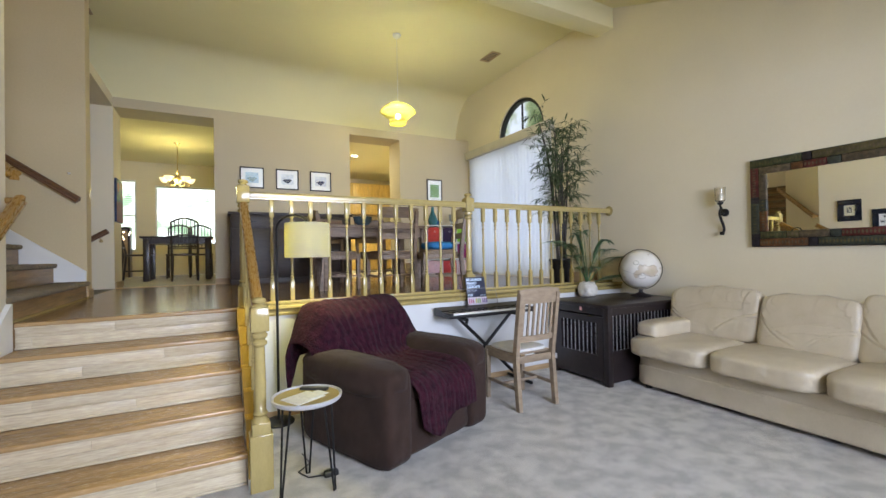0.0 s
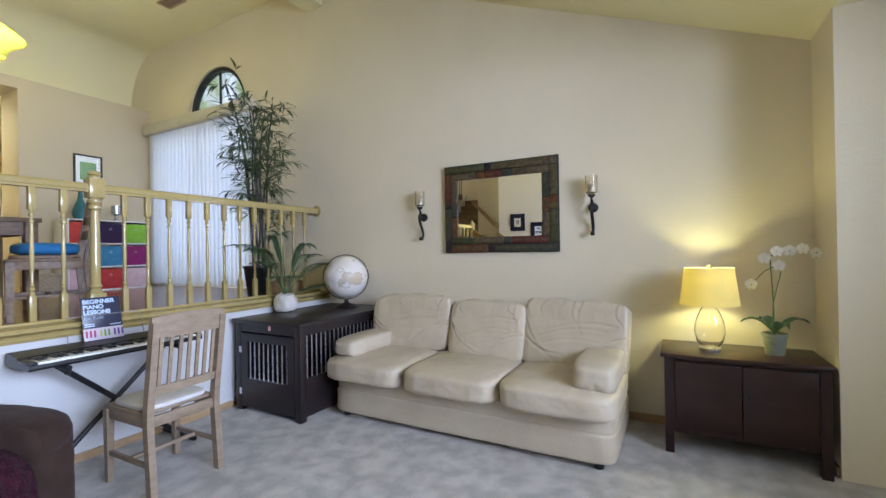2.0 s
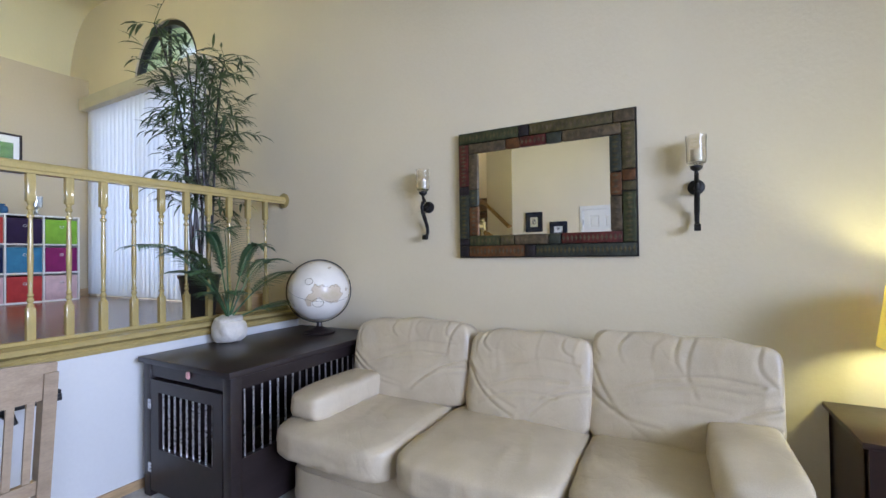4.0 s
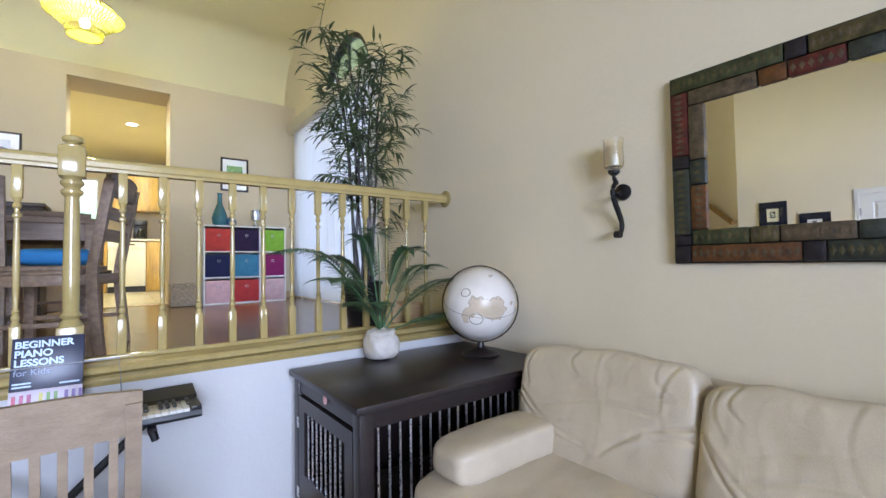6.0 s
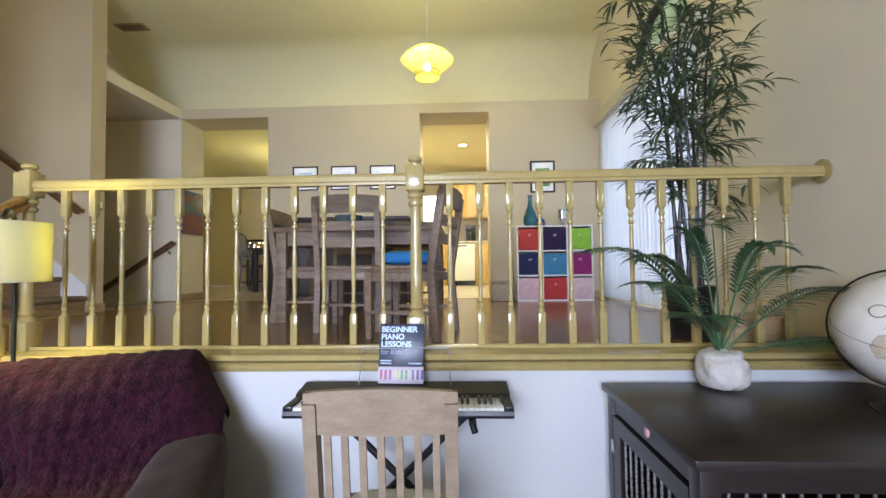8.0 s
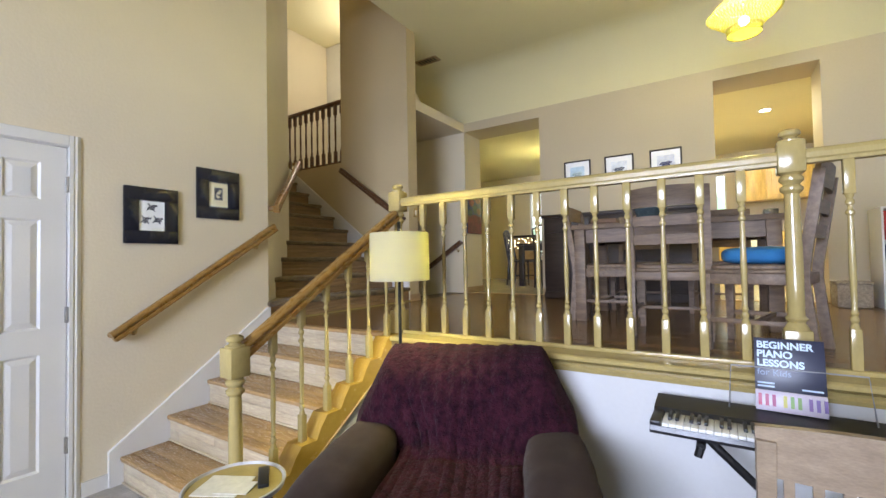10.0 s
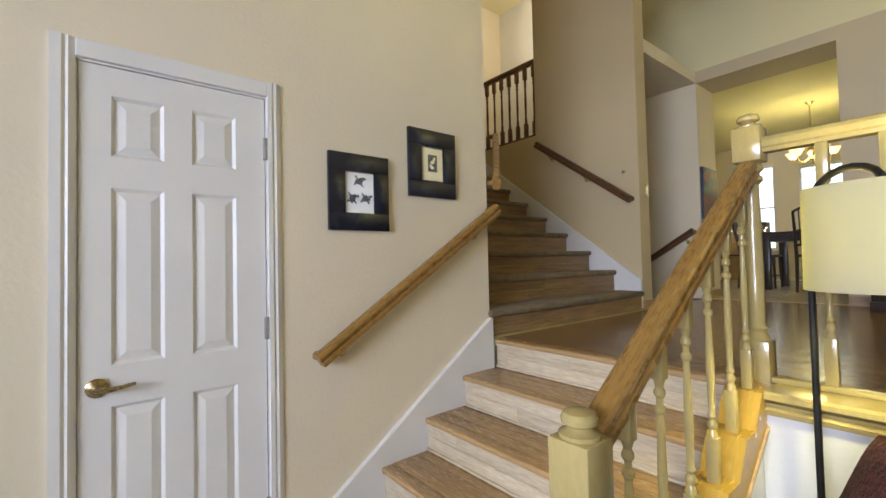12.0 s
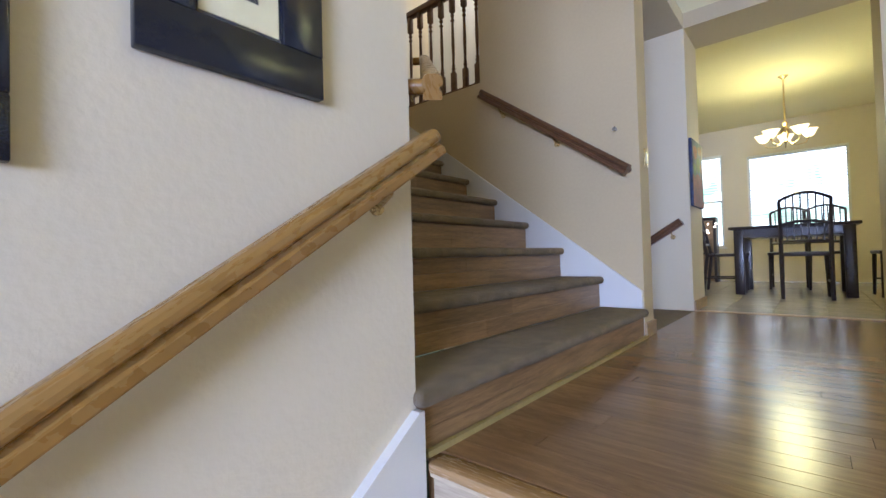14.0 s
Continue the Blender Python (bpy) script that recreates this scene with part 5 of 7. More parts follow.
# ---- floor lamp ----
fl = thing("floor_lamp", "black arched floor lamp with a white drum shade, lit", "lamp", (0.956, 3.812, 0))
bm = bmesh.new()
lathe(bm, [(0.112, 0), (0.114, 0.012), (0.105, 0.02), (0.015, 0.03)], 28, -0.185, 0.225)
part("base", bm, IRON, fl, smooth=True)
bm = bmesh.new()
tube(bm, [(-0.185, 0.225, 0.02), (-0.185, 0.225, 1.46)] + [(-0.185 * (1 + math.cos(a)) / 2, 0.225 * (1 + math.cos(a)) / 2, 1.46 + 0.085 * math.sin(a) + 0.03 * (a / math.pi)) for a in [math.pi * i / 10 for i in range(1, 11)]], 0.0095, 10)
part("pole", bm, IRON, fl, smooth=True)
bm = bmesh.new()
lathe(bm, [(0.158, 1.245), (0.156, 1.495), (0.1545, 1.495), (0.1565, 1.245)], 44, caps=False)
part("shade", bm, shade_cloth("white_drum_shade", (0.60, 0.56, 0.42), (0.38, 0.37, 0.22)), fl, "white fabric drum shade", smooth=True)
bm = bmesh.new()
for k in range(3):
    a = 2 * math.pi * k / 3
    tube(bm, [(0, 0, 1.47), (0.155 * math.cos(a), 0.155 * math.sin(a), 1.49)], 0.003, 6)
tube(bm, [(0, 0, 1.38), (0, 0, 1.52)], 0.006, 8)
part("shade_spider", bm, IRON, fl)

# ---- keyboard on stand ----
kb = thing("keyboard", "black portable keyboard with white keys", "keyboard", (2.605, 3.965, 0.685))
bm = bmesh.new()
prism(bm, [(-0.150, 0.0), (-0.155, 0.012), (-0.15, 0.028), (-0.02, 0.030), (0.0, 0.055), (0.13, 0.072), (0.148, 0.065), (0.15, 0.0)], "x", -0.465, 0.465)
part("case", bm, PLASTIC, kb)
for k in range(36):
    x0 = -0.425 + k * 0.85 / 36
    boxpart("white_key", (x0 + 0.0008, x0 + 0.85 / 36 - 0.0008, -0.146, -0.012, 0.028, 0.040), IVORY, kb, 0.001)
for k in range(36):
    if k % 7 in (0, 1, 3, 4, 5):
        x0 = -0.425 + (k + 1) * 0.85 / 36
        boxpart("black_key", (x0 - 0.0065, x0 + 0.0065, -0.10, -0.010, 0.040, 0.051), PLASTIC, kb, 0.002)
for s in (-1, 1):
    boxpart("end_block", (min(s * 0.427, s * 0.465), max(s * 0.427, s * 0.465), -0.150, 0.0, 0.028, 0.046), PLASTIC, kb, 0.004)
bm = bmesh.new()
tube(bm, [(-0.21, 0.09, 0.066), (-0.20, 0.125, 0.225), (0.20, 0.125, 0.225), (0.21, 0.09, 0.066)], 0.003, 6)
part("music_rest", bm, surface("clear_rest", (0.30, 0.30, 0.31), 0.2, bump=0.0), kb, "thin wire music rest", smooth=True)
stand = thing("keyboard_stand", "black folding X keyboard stand", "stand", (2.605, 3.965, 0))
for s in (-1, 1):
    bm = bmesh.new()
    tube(bm, [(-s * 0.38, 0.012 * s, 0.025), (s * 0.30, 0.012 * s, 0.665)], 0.016, 8)
    part("leg", bm, IRON, stand, smooth=True)
    bm = bmesh.new()
    tube(bm, [(-s * 0.38, -0.19, 0.02), (-s * 0.38, 0.17, 0.02)], 0.016, 8)
    part("foot_bar", bm, IRON, stand, smooth=True)
    bm = bmesh.new()
    tube(bm, [(s * 0.30, -0.165, 0.668), (s * 0.30, 0.15, 0.668)], 0.0155, 8)
    tube(bm, [(s * 0.30, -0.16, 0.668), (s * 0.31, -0.165, 0.635)], 0.014, 8)
    part("support_arm", bm, IRON, stand, smooth=True)
NAVY = surface("navy_book_cover", (0.022, 0.026, 0.055), 0.35, vary=0.08, bump=0.02)
book = thing("music_book", "navy beginner piano lesson book with coloured key bars", "book", (2.585, 4.055, 0.757), 0)
book.rotation_euler = (radians(-14), 0, radians(-3))
boxpart("cover", (-0.105, 0.105, 0, 0.012, 0.075, 0.27), NAVY, book, 0.001)
boxpart("cover_foot", (-0.105, 0.105, 0, 0.012, 0, 0.0745), surface("pale_violet_cover", (0.62, 0.56, 0.66), 0.35, vary=0.05, bump=0.02), book, 0.001, "pale violet band")
for k, c in enumerate(((0.45, 0.05, 0.12), (0.40, 0.04, 0.14), (0.35, 0.04, 0.16), (0.55, 0.50, 0.08), (0.18, 0.35, 0.08), (0.15, 0.30, 0.06), (0.16, 0.07, 0.28), (0.13, 0.06, 0.28), (0.12, 0.05, 0.26))):
    x = -0.088 + 0.021 * k + (0.012 if k > 2 else 0) + (0.010 if k > 5 else 0) - 0.008
    boxpart("key_bar", (x, x + 0.011, -0.0012, -0.0002, 0.018, 0.06), surface("bar_ink_%d" % k, c, 0.4, vary=0.05, bump=0), book)
INK = surface("pale_blue_ink", (0.55, 0.68, 0.85), 0.5, vary=0.02, bump=0)
for txt, z, s in (("BEGINNER", 0.232, 0.036), ("PIANO", 0.198, 0.036), ("LESSONS", 0.164, 0.036), ("for Kids", 0.130, 0.032)):
    cu = bpy.data.curves.new("lettering", "FONT")
    cu.body, cu.size, cu.extrude, cu.offset = txt, s, 0.0004, 0.0012 if txt != "for Kids" else 0
    cu.materials.append(INK if txt != "for Kids" else surface("grey_blue_ink", (0.24, 0.30, 0.42), 0.5, vary=0.02, bump=0))
    o = new("lettering", cu)
    o.parent = book
    o.matrix_local = pose(-0.097, -0.0008, z, 90, 0, 0)
for x0, x1 in ((-0.097, -0.045), (0.035, 0.095)):
    boxpart("small_print_bar", (x0, x1, -0.0010, -0.0002, 0.086, 0.092), INK, book)
    if x0 < 0:
        boxpart("small_print_bar", (x0, x1, -0.0010, -0.0002, 0.098, 0.104), INK, book)
low_box = thing("book_basket", "dark basket of papers on the carpet", "basket", (2.02, 3.62, 0))
boxpart("basket_body", (-0.13, 0.13, -0.09, 0.09, 0, 0.22), surface("dark_wicker", (0.06, 0.05, 0.045), 0.8, vary=0.4, scale=40, grain=90, bump=0.8), low_box, 0.01)
boxpart("paper_stack", (-0.11, 0.11, -0.07, 0.07, 0.22, 0.25), surface("magazine_paper", (0.25, 0.24, 0.22), 0.6, vary=0.4, scale=30), low_box, 0.002)

# ---- slat-back chairs ----
def slat_chair(loc, rz, label, scale=1.0, mat=GREYWOOD, seat_mat=LINEN, slats=7, ladder=False, group=""):
    """Dining chair; its back is at -y, it faces +y."""
    e = thing("dining_chair", label, "chair", loc, rz, group)
    W, D, SH, BH = 0.205, 0.205, 0.45, 0.965
    for s in (-1, 1):
        bm = bmesh.new()
        n = 12
        sec = []
        for i in range(n + 1):
            f = i / n
            z = (BH - 0.035) * f
            y = -D + 0.02 - 0.075 * max(0, (f - 0.45)) / 0.55 - 0.035 * max(0, 0.45 - f) / 0.45
            sec.append((s * W, y, z))
        rings = []
        for (x, y, z) in sec:
            w, d2 = 0.019, 0.022
            rings.append([bm.verts.new((x + a * w, y + b2 * d2, z)) for a, b2 in ((-1, -1), (1, -1), (1, 1), (-1, 1))])
        for a, b2 in zip(rings, rings[1:]):
            for j in range(4):
                bm.faces.new((a[j], a[(j + 1) % 4], b2[(j + 1) % 4], b2[j]))
        bm.faces.new(rings[0][::-1]), bm.faces.new(rings[-1])
        part("back_leg", bm, mat, e)
        bm = bmesh.new()
        f0 = [bm.verts.new((s * (W - 0.0) + a * 0.016, D + b2 * 0.016, 0)) for a, b2 in ((-1, -1), (1, -1), (1, 1), (-1, 1))]
        f1 = [bm.verts.new((s * (W - 0.0) + a * 0.022, D + b2 * 0.022, SH - 0.03)) for a, b2 in ((-1, -1), (1, -1), (1, 1), (-1, 1))]
        for j in range(4):
            bm.faces.new((f0[j], f0[(j + 1) % 4], f1[(j + 1) % 4], f1[j]))
        bm.faces.new(f0[::-1]), bm.faces.new(f1)
        part("front_leg", bm, mat, e)
        boxpart("side_stretcher", (s * W - 0.010, s * W + 0.010, -D + 0.02, D, 0.155, 0.18), mat, e, 0.003)
        boxpart("side_apron", (s * W - 0.011, s * W + 0.011, -D + 0.03, D, SH - 0.085, SH - 0.028), mat, e, 0.003)
    boxpart("front_apron", (-W, W, D - 0.011, D + 0.011, SH - 0.085, SH - 0.028), mat, e, 0.003)
    boxpart("back_apron", (-W, W, -D + 0.008, -D + 0.030, SH - 0.085, SH - 0.028), mat, e, 0.003)
    boxpart("cross_stretcher", (-W, W, -0.010, 0.010, 0.157, 0.178), mat, e, 0.003)
    bm = bmesh.new()
    bx(bm, -W - 0.012, W + 0.012, -D + 0.05, D + 0.025, SH - 0.028, SH - 0.008, 0.008)
    part("seat_board", bm, mat, e, smooth=True)
    softpart("seat_pad", e, seat_mat, "pale upholstered seat", ((0, 0.025, SH + 0.004), (W - 0.004, D - 0.022, 0.018)), e=5, n=10)
    def yback(z):
        return -D + 0.02 - 0.075 * max(0, z / BH - 0.45) / 0.55
    def bowed(z0, z1, bow=0.018, th=0.011, ext=0.0, crest=0.0):
        bm = bmesh.new()
        n = 10
        R = []
        for i in range(n + 1):
            u = i / n * 2 - 1
            x = u * (W + ext)
            dy = -bow * (1 - u * u)
            zz = z1 + crest * (1 - u * u)
            R.append([bm.verts.new(p) for p in ((x, yback(z0) + dy - th, z0), (x, yback(z0) + dy + th, z0), (x, yback(z1) + dy + th, zz), (x, yback(z1) + dy - th, zz))])
        for a, b2 in zip(R, R[1:]):
            for j in range(4):
                bm.faces.new((a[j], a[(j + 1) % 4], b2[(j + 1) % 4], b2[j]))
        bm.faces.new(R[0][::-1]), bm.faces.new(R[-1])
        return bm
    e.scale.z = scale
    part("crest_rail", bowed(0.845, 0.958, ext=0.020, crest=0.014), mat, e, "wide knotty top rail")
    if ladder:
        for z in (0.60, 0.72):
            part("ladder_rail", bowed(z, z + 0.065), mat, e)
    else:
        part("lower_rail", bowed(0.54, 0.585), mat, e)
        for i in range(slats):
            u = (i + 0.5) / slats * 2 - 1
            x = u * (W - 0.018)
            dy = -0.018 * (1 - u * u)
            bm = bmesh.new()
            z0, z1 = 0.575, 0.855
            vs = [bm.verts.new(p) for z, h in ((z0, 0.0), (z1, 0.0)) for p in ((x - 0.0105, yback(z) + dy - 0.005, z), (x + 0.0105, yback(z) + dy - 0.005, z), (x + 0.0105, yback(z) + dy + 0.005, z), (x - 0.0105, yback(z) + dy + 0.005, z))]
            for j in range(4):
                bm.faces.new((vs[j], vs[(j + 1) % 4], vs[4 + (j + 1) % 4], vs[4 + j]))
            bm.faces.new(vs[:4][::-1]), bm.faces.new(vs[4:])
            part("slat", bm, mat, e)
    return e


keyboard_chair = slat_chair((2.640, 3.505, 0), 1, "weathered grey slat-back chair with a pale seat pad at the keyboard")
keyboard_chair.scale.x = 0.92


# ---- pictures ----
FRAMEBLACK = surface("black_lacquer_frame", (0.010, 0.012, 0.022), 0.24, vary=0.08, scale=8, grain=600, bump=0.0)
MAT_W = surface("white_mat_board", (0.68, 0.66, 0.60), 0.8, vary=0.03, bump=0.05)
MAT_C = surface("cream_mat_board", (0.62, 0.55, 0.33), 0.8, vary=0.05, bump=0.05)
INKD = surface("dark_print_ink", (0.035, 0.032, 0.035), 0.6, vary=0.3, scale=60, bump=0.05)


def wall_picture(name, label, m, w, h, border, depth, frame_mat, mat_mat, inner, art):
    """A framed picture facing local -y; inner: share of the opening taken by the artwork; art builds the print."""
    e = thing(name, label, "picture")
    e.matrix_basis = m
    bm = bmesh.new()
    bx(bm, -w / 2, w / 2, -depth, 0, h / 2 - border, h / 2, 0.003), bx(bm, -w / 2, w / 2, -depth, 0, -h / 2, -h / 2 + border, 0.003)
    bx(bm, -w / 2, -w / 2 + border, -depth, 0, -h / 2 + border, h / 2 - border, 0.003), bx(bm, w / 2 - border, w / 2, -depth, 0, -h / 2 + border, h / 2 - border, 0.003)
    part("frame", bm, frame_mat, e, smooth=True)
    boxpart("mat_board", (-w / 2 + border, w / 2 - border, -depth * 0.45, -0.001, -h / 2 + border, h / 2 - border), mat_mat, e)
    art(e, w - 2 * border, h - 2 * border, -depth * 0.45 - 0.001)
    g = boxpart("glass", (-w / 2 + border, w / 2 - border, -depth * 0.45 - 0.006, -depth * 0.45 - 0.004, -h / 2 + border, h / 2 - border), PICGLASS, e)
    g.visible_shadow = False
    return e


PICGLASS = clear_glass("picture_glass")


def blob_print(e, y, shapes, mat, name="print_mark"):
    for (cx, cz, rx, rz, rot) in shapes:
        bm = bmesh.new()
        vs = []
        for k in range(20):
            a = 2 * math.pi * k / 20
            r = 1 + 0.18 * math.sin(3 * a + cx * 90) + 0.10 * math.sin(7 * a)
            x, z = rx * r * math.cos(a), rz * r * math.sin(a)
            vs.append(bm.verts.new((cx + x * math.cos(rot) - z * math.sin(rot), y - 0.0006, cz + x * math.sin(rot) + z * math.cos(rot))))
        bm.faces.new(vs)
        part(name, bm, mat, e)


def three_marks(e, w, h, y):
    boxpart("inner_frame", (-w * 0.30, w * 0.30, y - 0.0005, y, -h * 0.33, h * 0.33), INKD, e)
    boxpart("print_sheet", (-w * 0.25, w * 0.25, y - 0.0015, y - 0.0006, -h * 0.28, h * 0.27), MAT_W, e)
    sh = []
    for cx, cz in ((0.0, 0.055), (-0.037, -0.030), (0.034, -0.028)):
        sh += [(cx, cz, 0.024, 0.016, 0.5 - cx * 12), (cx + 0.026, cz + 0.012, 0.009, 0.007, 0), (cx - 0.016, cz + 0.018, 0.013, 0.005, 2.2), (cx - 0.022, cz - 0.012, 0.012, 0.005, 0.8), (cx + 0.012, cz - 0.017, 0.012, 0.005, -0.9)]
    blob_print(e, y - 0.0015, sh, INKD)


def one_mark(e, w, h, y):
    boxpart("print_sheet", (-w * 0.27, w * 0.27, y - 0.0010, y - 0.0002, -h * 0.28, h * 0.27), MAT_C, e)
    boxpart("print_block", (-w * 0.12, w * 0.12, y - 0.0020, y - 0.0011, -h * 0.13, h * 0.16), INKD, e)
    blob_print(e, y - 0.0020, [(0.002, 0.014, 0.020, 0.010, 0.7), (-0.006, -0.016, 0.017, 0.010, -0.5), (0.012, 0.03, 0.009, 0.008, 0)], MAT_C)


BLUEMAT = surface("navy_mat", (0.014, 0.018, 0.040), 0.2, vary=0.15, grain=600, bump=0.0)
wall_picture("framed_print", "black framed print of three dark turtle shapes on white", pose(XL, 3.369, 1.681, 0, 0, 90), 0.324, 0.372, 0.085, 0.022, FRAMEBLACK, BLUEMAT, 0.5, lambda e, w, h, y: three_marks(e, w * 2.1, h * 1.75, y))
wall_picture("framed_print", "black framed print of a small dark block on cream", pose(XL, 3.822, 1.876, 0, 0, 90), 0.324, 0.372, 0.085, 0.022, FRAMEBLACK, BLUEMAT, 0.5, lambda e, w, h, y: one_mark(e, w * 1.7, h * 1.6, y))
SEPIA = surface("brown_black_frame", (0.022, 0.014, 0.010), 0.4, vary=0.2, bump=0.03)
def landscape(sky, land):
    a, b = surface("print_sky", sky, 0.6, vary=0.15, scale=20, bump=0), surface("print_land", land, 0.6, vary=0.3, scale=30, bump=0)
    def art(e, w, h, y):
        boxpart("print_sheet", (-w * 0.30, w * 0.30, y - 0.001, y, -h * 0.28, h * 0.28), a, e)
        blob_print(e, y - 0.001, [(0, -h * 0.08, w * 0.20, h * 0.12, 0.1)], b)
    return art
for cx, art, nm in ((0.87, landscape((0.35, 0.45, 0.50), (0.22, 0.28, 0.26)), "framed pale seascape print above the buffet"), (1.375, landscape((0.55, 0.56, 0.55), (0.06, 0.07, 0.09)), "framed dark hill print above the buffet"),
                    (1.885, landscape((0.50, 0.50, 0.52), (0.05, 0.05, 0.10)), "framed dark blue print above the buffet")):
    wall_picture("framed_photo", nm, pose(cx, YB, 2.44, 0, 0, 0), 0.335, 0.315, 0.018, 0.02, SEPIA, MAT_W, 0.5, art)
GREENP = surface("green_print", (0.12, 0.22, 0.06), 0.6, vary=0.4, scale=30, bump=0)
def green(e, w, h, y):
    boxpart("print_sheet", (-w * 0.33, w * 0.33, y - 0.001, y, -h * 0.34, h * 0.30), GREENP, e)
wall_picture("framed_photo", "framed green landscape print above the cube shelf", pose(3.945, YB, 2.405, 0, 0, 0), 0.315, 0.41, 0.022, 0.02, SEPIA, MAT_W, 0.5, green)
# painted panel on the reveal
CANV = [surface("painted_red", (0.143, 0.017, 0.017), 0.6, vary=0.4, scale=14, bump=0.2), surface("painted_blue", (0.028, 0.044, 0.110), 0.6, vary=0.6, scale=18, bump=0.2), surface("painted_green", (0.033, 0.066, 0.044), 0.6, vary=0.5, scale=22, bump=0.2), surface("painted_pink", (0.165, 0.077, 0.061), 0.6, vary=0.4, scale=22, bump=0.2)]
canvas = thing("painted_canvas", "bright red and blue abstract canvas in the doorway reveal", "painting", (XL, 7.83, 2.04))
boxpart("canvas_body", (0, 0.025, -0.22, 0.22, -0.29, 0.29), CANV[1], canvas, 0.003)
boxpart("red_field", (0.0252, 0.0262, -0.22, 0.22, -0.29, -0.02), CANV[0], canvas)
for k, (yy, zz, ry, rz, m) in enumerate(((-0.10, 0.18, 0.08, 0.06, 0), (0.10, 0.22, 0.09, 0.04, 3), (0.02, 0.08, 0.07, 0.07, 2), (0.13, 0.06, 0.06, 0.05, 3), (-0.14, 0.02, 0.06, 0.06, 2), (0.0, -0.05, 0.12, 0.05, 0))):
    bm = bmesh.new()
    bm.faces.new([bm.verts.new((0.0268 + 0.0003 * k, yy + ry * math.cos(a) * (1 + 0.2 * math.sin(3 * a)), zz + rz * math.sin(a))) for a in [2 * math.pi * i / 18 for i in range(18)]])
    part("paint_patch", bm, CANV[m], canvas)

# ---- pendant lamp ----
pend = thing("pendant_lamp", "cream woven double-cone pendant lamp on a white cord, lit", "lamp", (2.59, 6.00, 3.03))
PAPER = shade_cloth("pendant_weave", (0.50, 0.45, 0.13), (0.44, 0.425, 0.014))
WIRE = surface("straw_strand", (0.42, 0.33, 0.12), 0.5, vary=0.1, bump=0.0)
prof = [(0.108, -0.002), (0.116, 0.050), (0.170, 0.100), (0.243, 0.158), (0.180, 0.228), (0.125, 0.265), (0.004, 0.280)]
# added disc closes the open shade bottom, keeps direct bulb light off the floor
bm = bmesh.new()
lathe(bm, [(0.107, 0.003), (0.0, 0.002)], 40, caps=False)
part("diffuser", bm, PAPER, pend, "cream disc added below the bulb to hold back its downward light")
def shade_at(f):
    """Radius and height at a share of the way up the shade."""
    i = min(int(f * 6), 5)
    g = f * 6 - i
    return prof[i][0] + (prof[i + 1][0] - prof[i][0]) * g, prof[i][1] + (prof[i + 1][1] - prof[i][1]) * g
for r, z in (prof[0], prof[1], prof[4]):
    bm = bmesh.new()
    tube(bm, [(r * 1.01 * math.cos(2 * math.pi * i / 40), r * 1.01 * math.sin(2 * math.pi * i / 40), z) for i in range(41)], 0.0045, 5)
    part("wire_hoop", bm, WIRE, pend, smooth=True)
bm = bmesh.new()
for k in range(56):                                       # crossing strands of the weave
    for way in (-1, 1):
        pts, thick = [], []
        for i in range(19):
            r, z = shade_at(i / 18)
            a = 2 * math.pi * k / 56 + way * 0.6 * i / 18
            pts.append((r * 1.006 * math.cos(a), r * 1.006 * math.sin(a), z))
            thick.append(0.0030 * min(1, r / 0.2) ** 0.6)
        tube(bm, pts, thick, 4, flat=0.4, caps=False)
weave = part("weave", bm, PAPER, pend, "crossing straw strands")
weave["kind"] = "stuff"
bm = bmesh.new()
tube(bm, [(0, 0, 0.22), (0, 0, 1.20)], 0.004, 6)
part("cord", bm, WHITE, pend)
bm = bmesh.new()
lathe(bm, [(0.015, 1.17), (0.055, 1.195), (0.06, 1.22)], 20)
part("ceiling_rose", bm, WHITE, pend, smooth=True)
bm = bmesh.new()
bmesh.ops.create_uvsphere(bm, u_segments=14, v_segments=10, radius=0.035)
o = part("bulb", bm, glow("bulb_glow", (1, 0.85, 0.55), 12), pend, smooth="all")
o.location = (0, 0, 0.10)
o.visible_shadow = False

# ---- ceiling vents ----
def vent(loc, rz, w, h):
    e = thing("ceiling_vent", "brown louvred ceiling vent", "vent", loc, rz, "ceiling vents")
    bm = bmesh.new()
    for s in (-1, 1):
        bx(bm, -w / 2, w / 2, s * h / 2 - 0.012, s * h / 2 + 0.012, -0.008, 0), bx(bm, s * w / 2 - 0.012, s * w / 2 + 0.012, -h / 2, h / 2, -0.0085, 0)
    part("frame", bm, SKIRT, e)
    boxpart("backing", (-w / 2, w / 2, -h / 2, h / 2, -0.002, -0.0005), BLACK, e)
    for k in range(7):
        x = -w / 2 + w * (k + 0.5) / 7
        boxpart("slat", (x - 0.010, x + 0.006, -h / 2 + 0.012, h / 2 - 0.012, -0.007, -0.003), SKIRT, e)
vent((4.12, 5.98, 4.25), 90, 0.32, 0.14)
vent((-1.1, 7.1, 4.251), 0, 0.34, 0.14)
wv = thing("wall_vent", "white air return grille high on the wall", "vent", (XL, 1.95, 2.3))
boxpart("grille_frame", (0, 0.010, -0.12, 0.12, -0.17, 0.17), WHITE, wv, 0.003)
boxpart("grille", (0.0101, 0.013, -0.09, 0.09, -0.13, 0.13), surface("grey_grille", (0.35, 0.34, 0.32), 0.5, bump=0.4, grain=200), wv)
sw = thing("wall_hook", "small round metal knob on the stair wall", "hook", (-0.93, 6.20, 2.13))
bm = bmesh.new()
tube(bm, [(0, 0, 0), (0, -0.02, 0), (0, -0.035, 0)], [0.008, 0.008, 0.014], 10)
part("knob", bm, STEEL, sw, smooth=True)
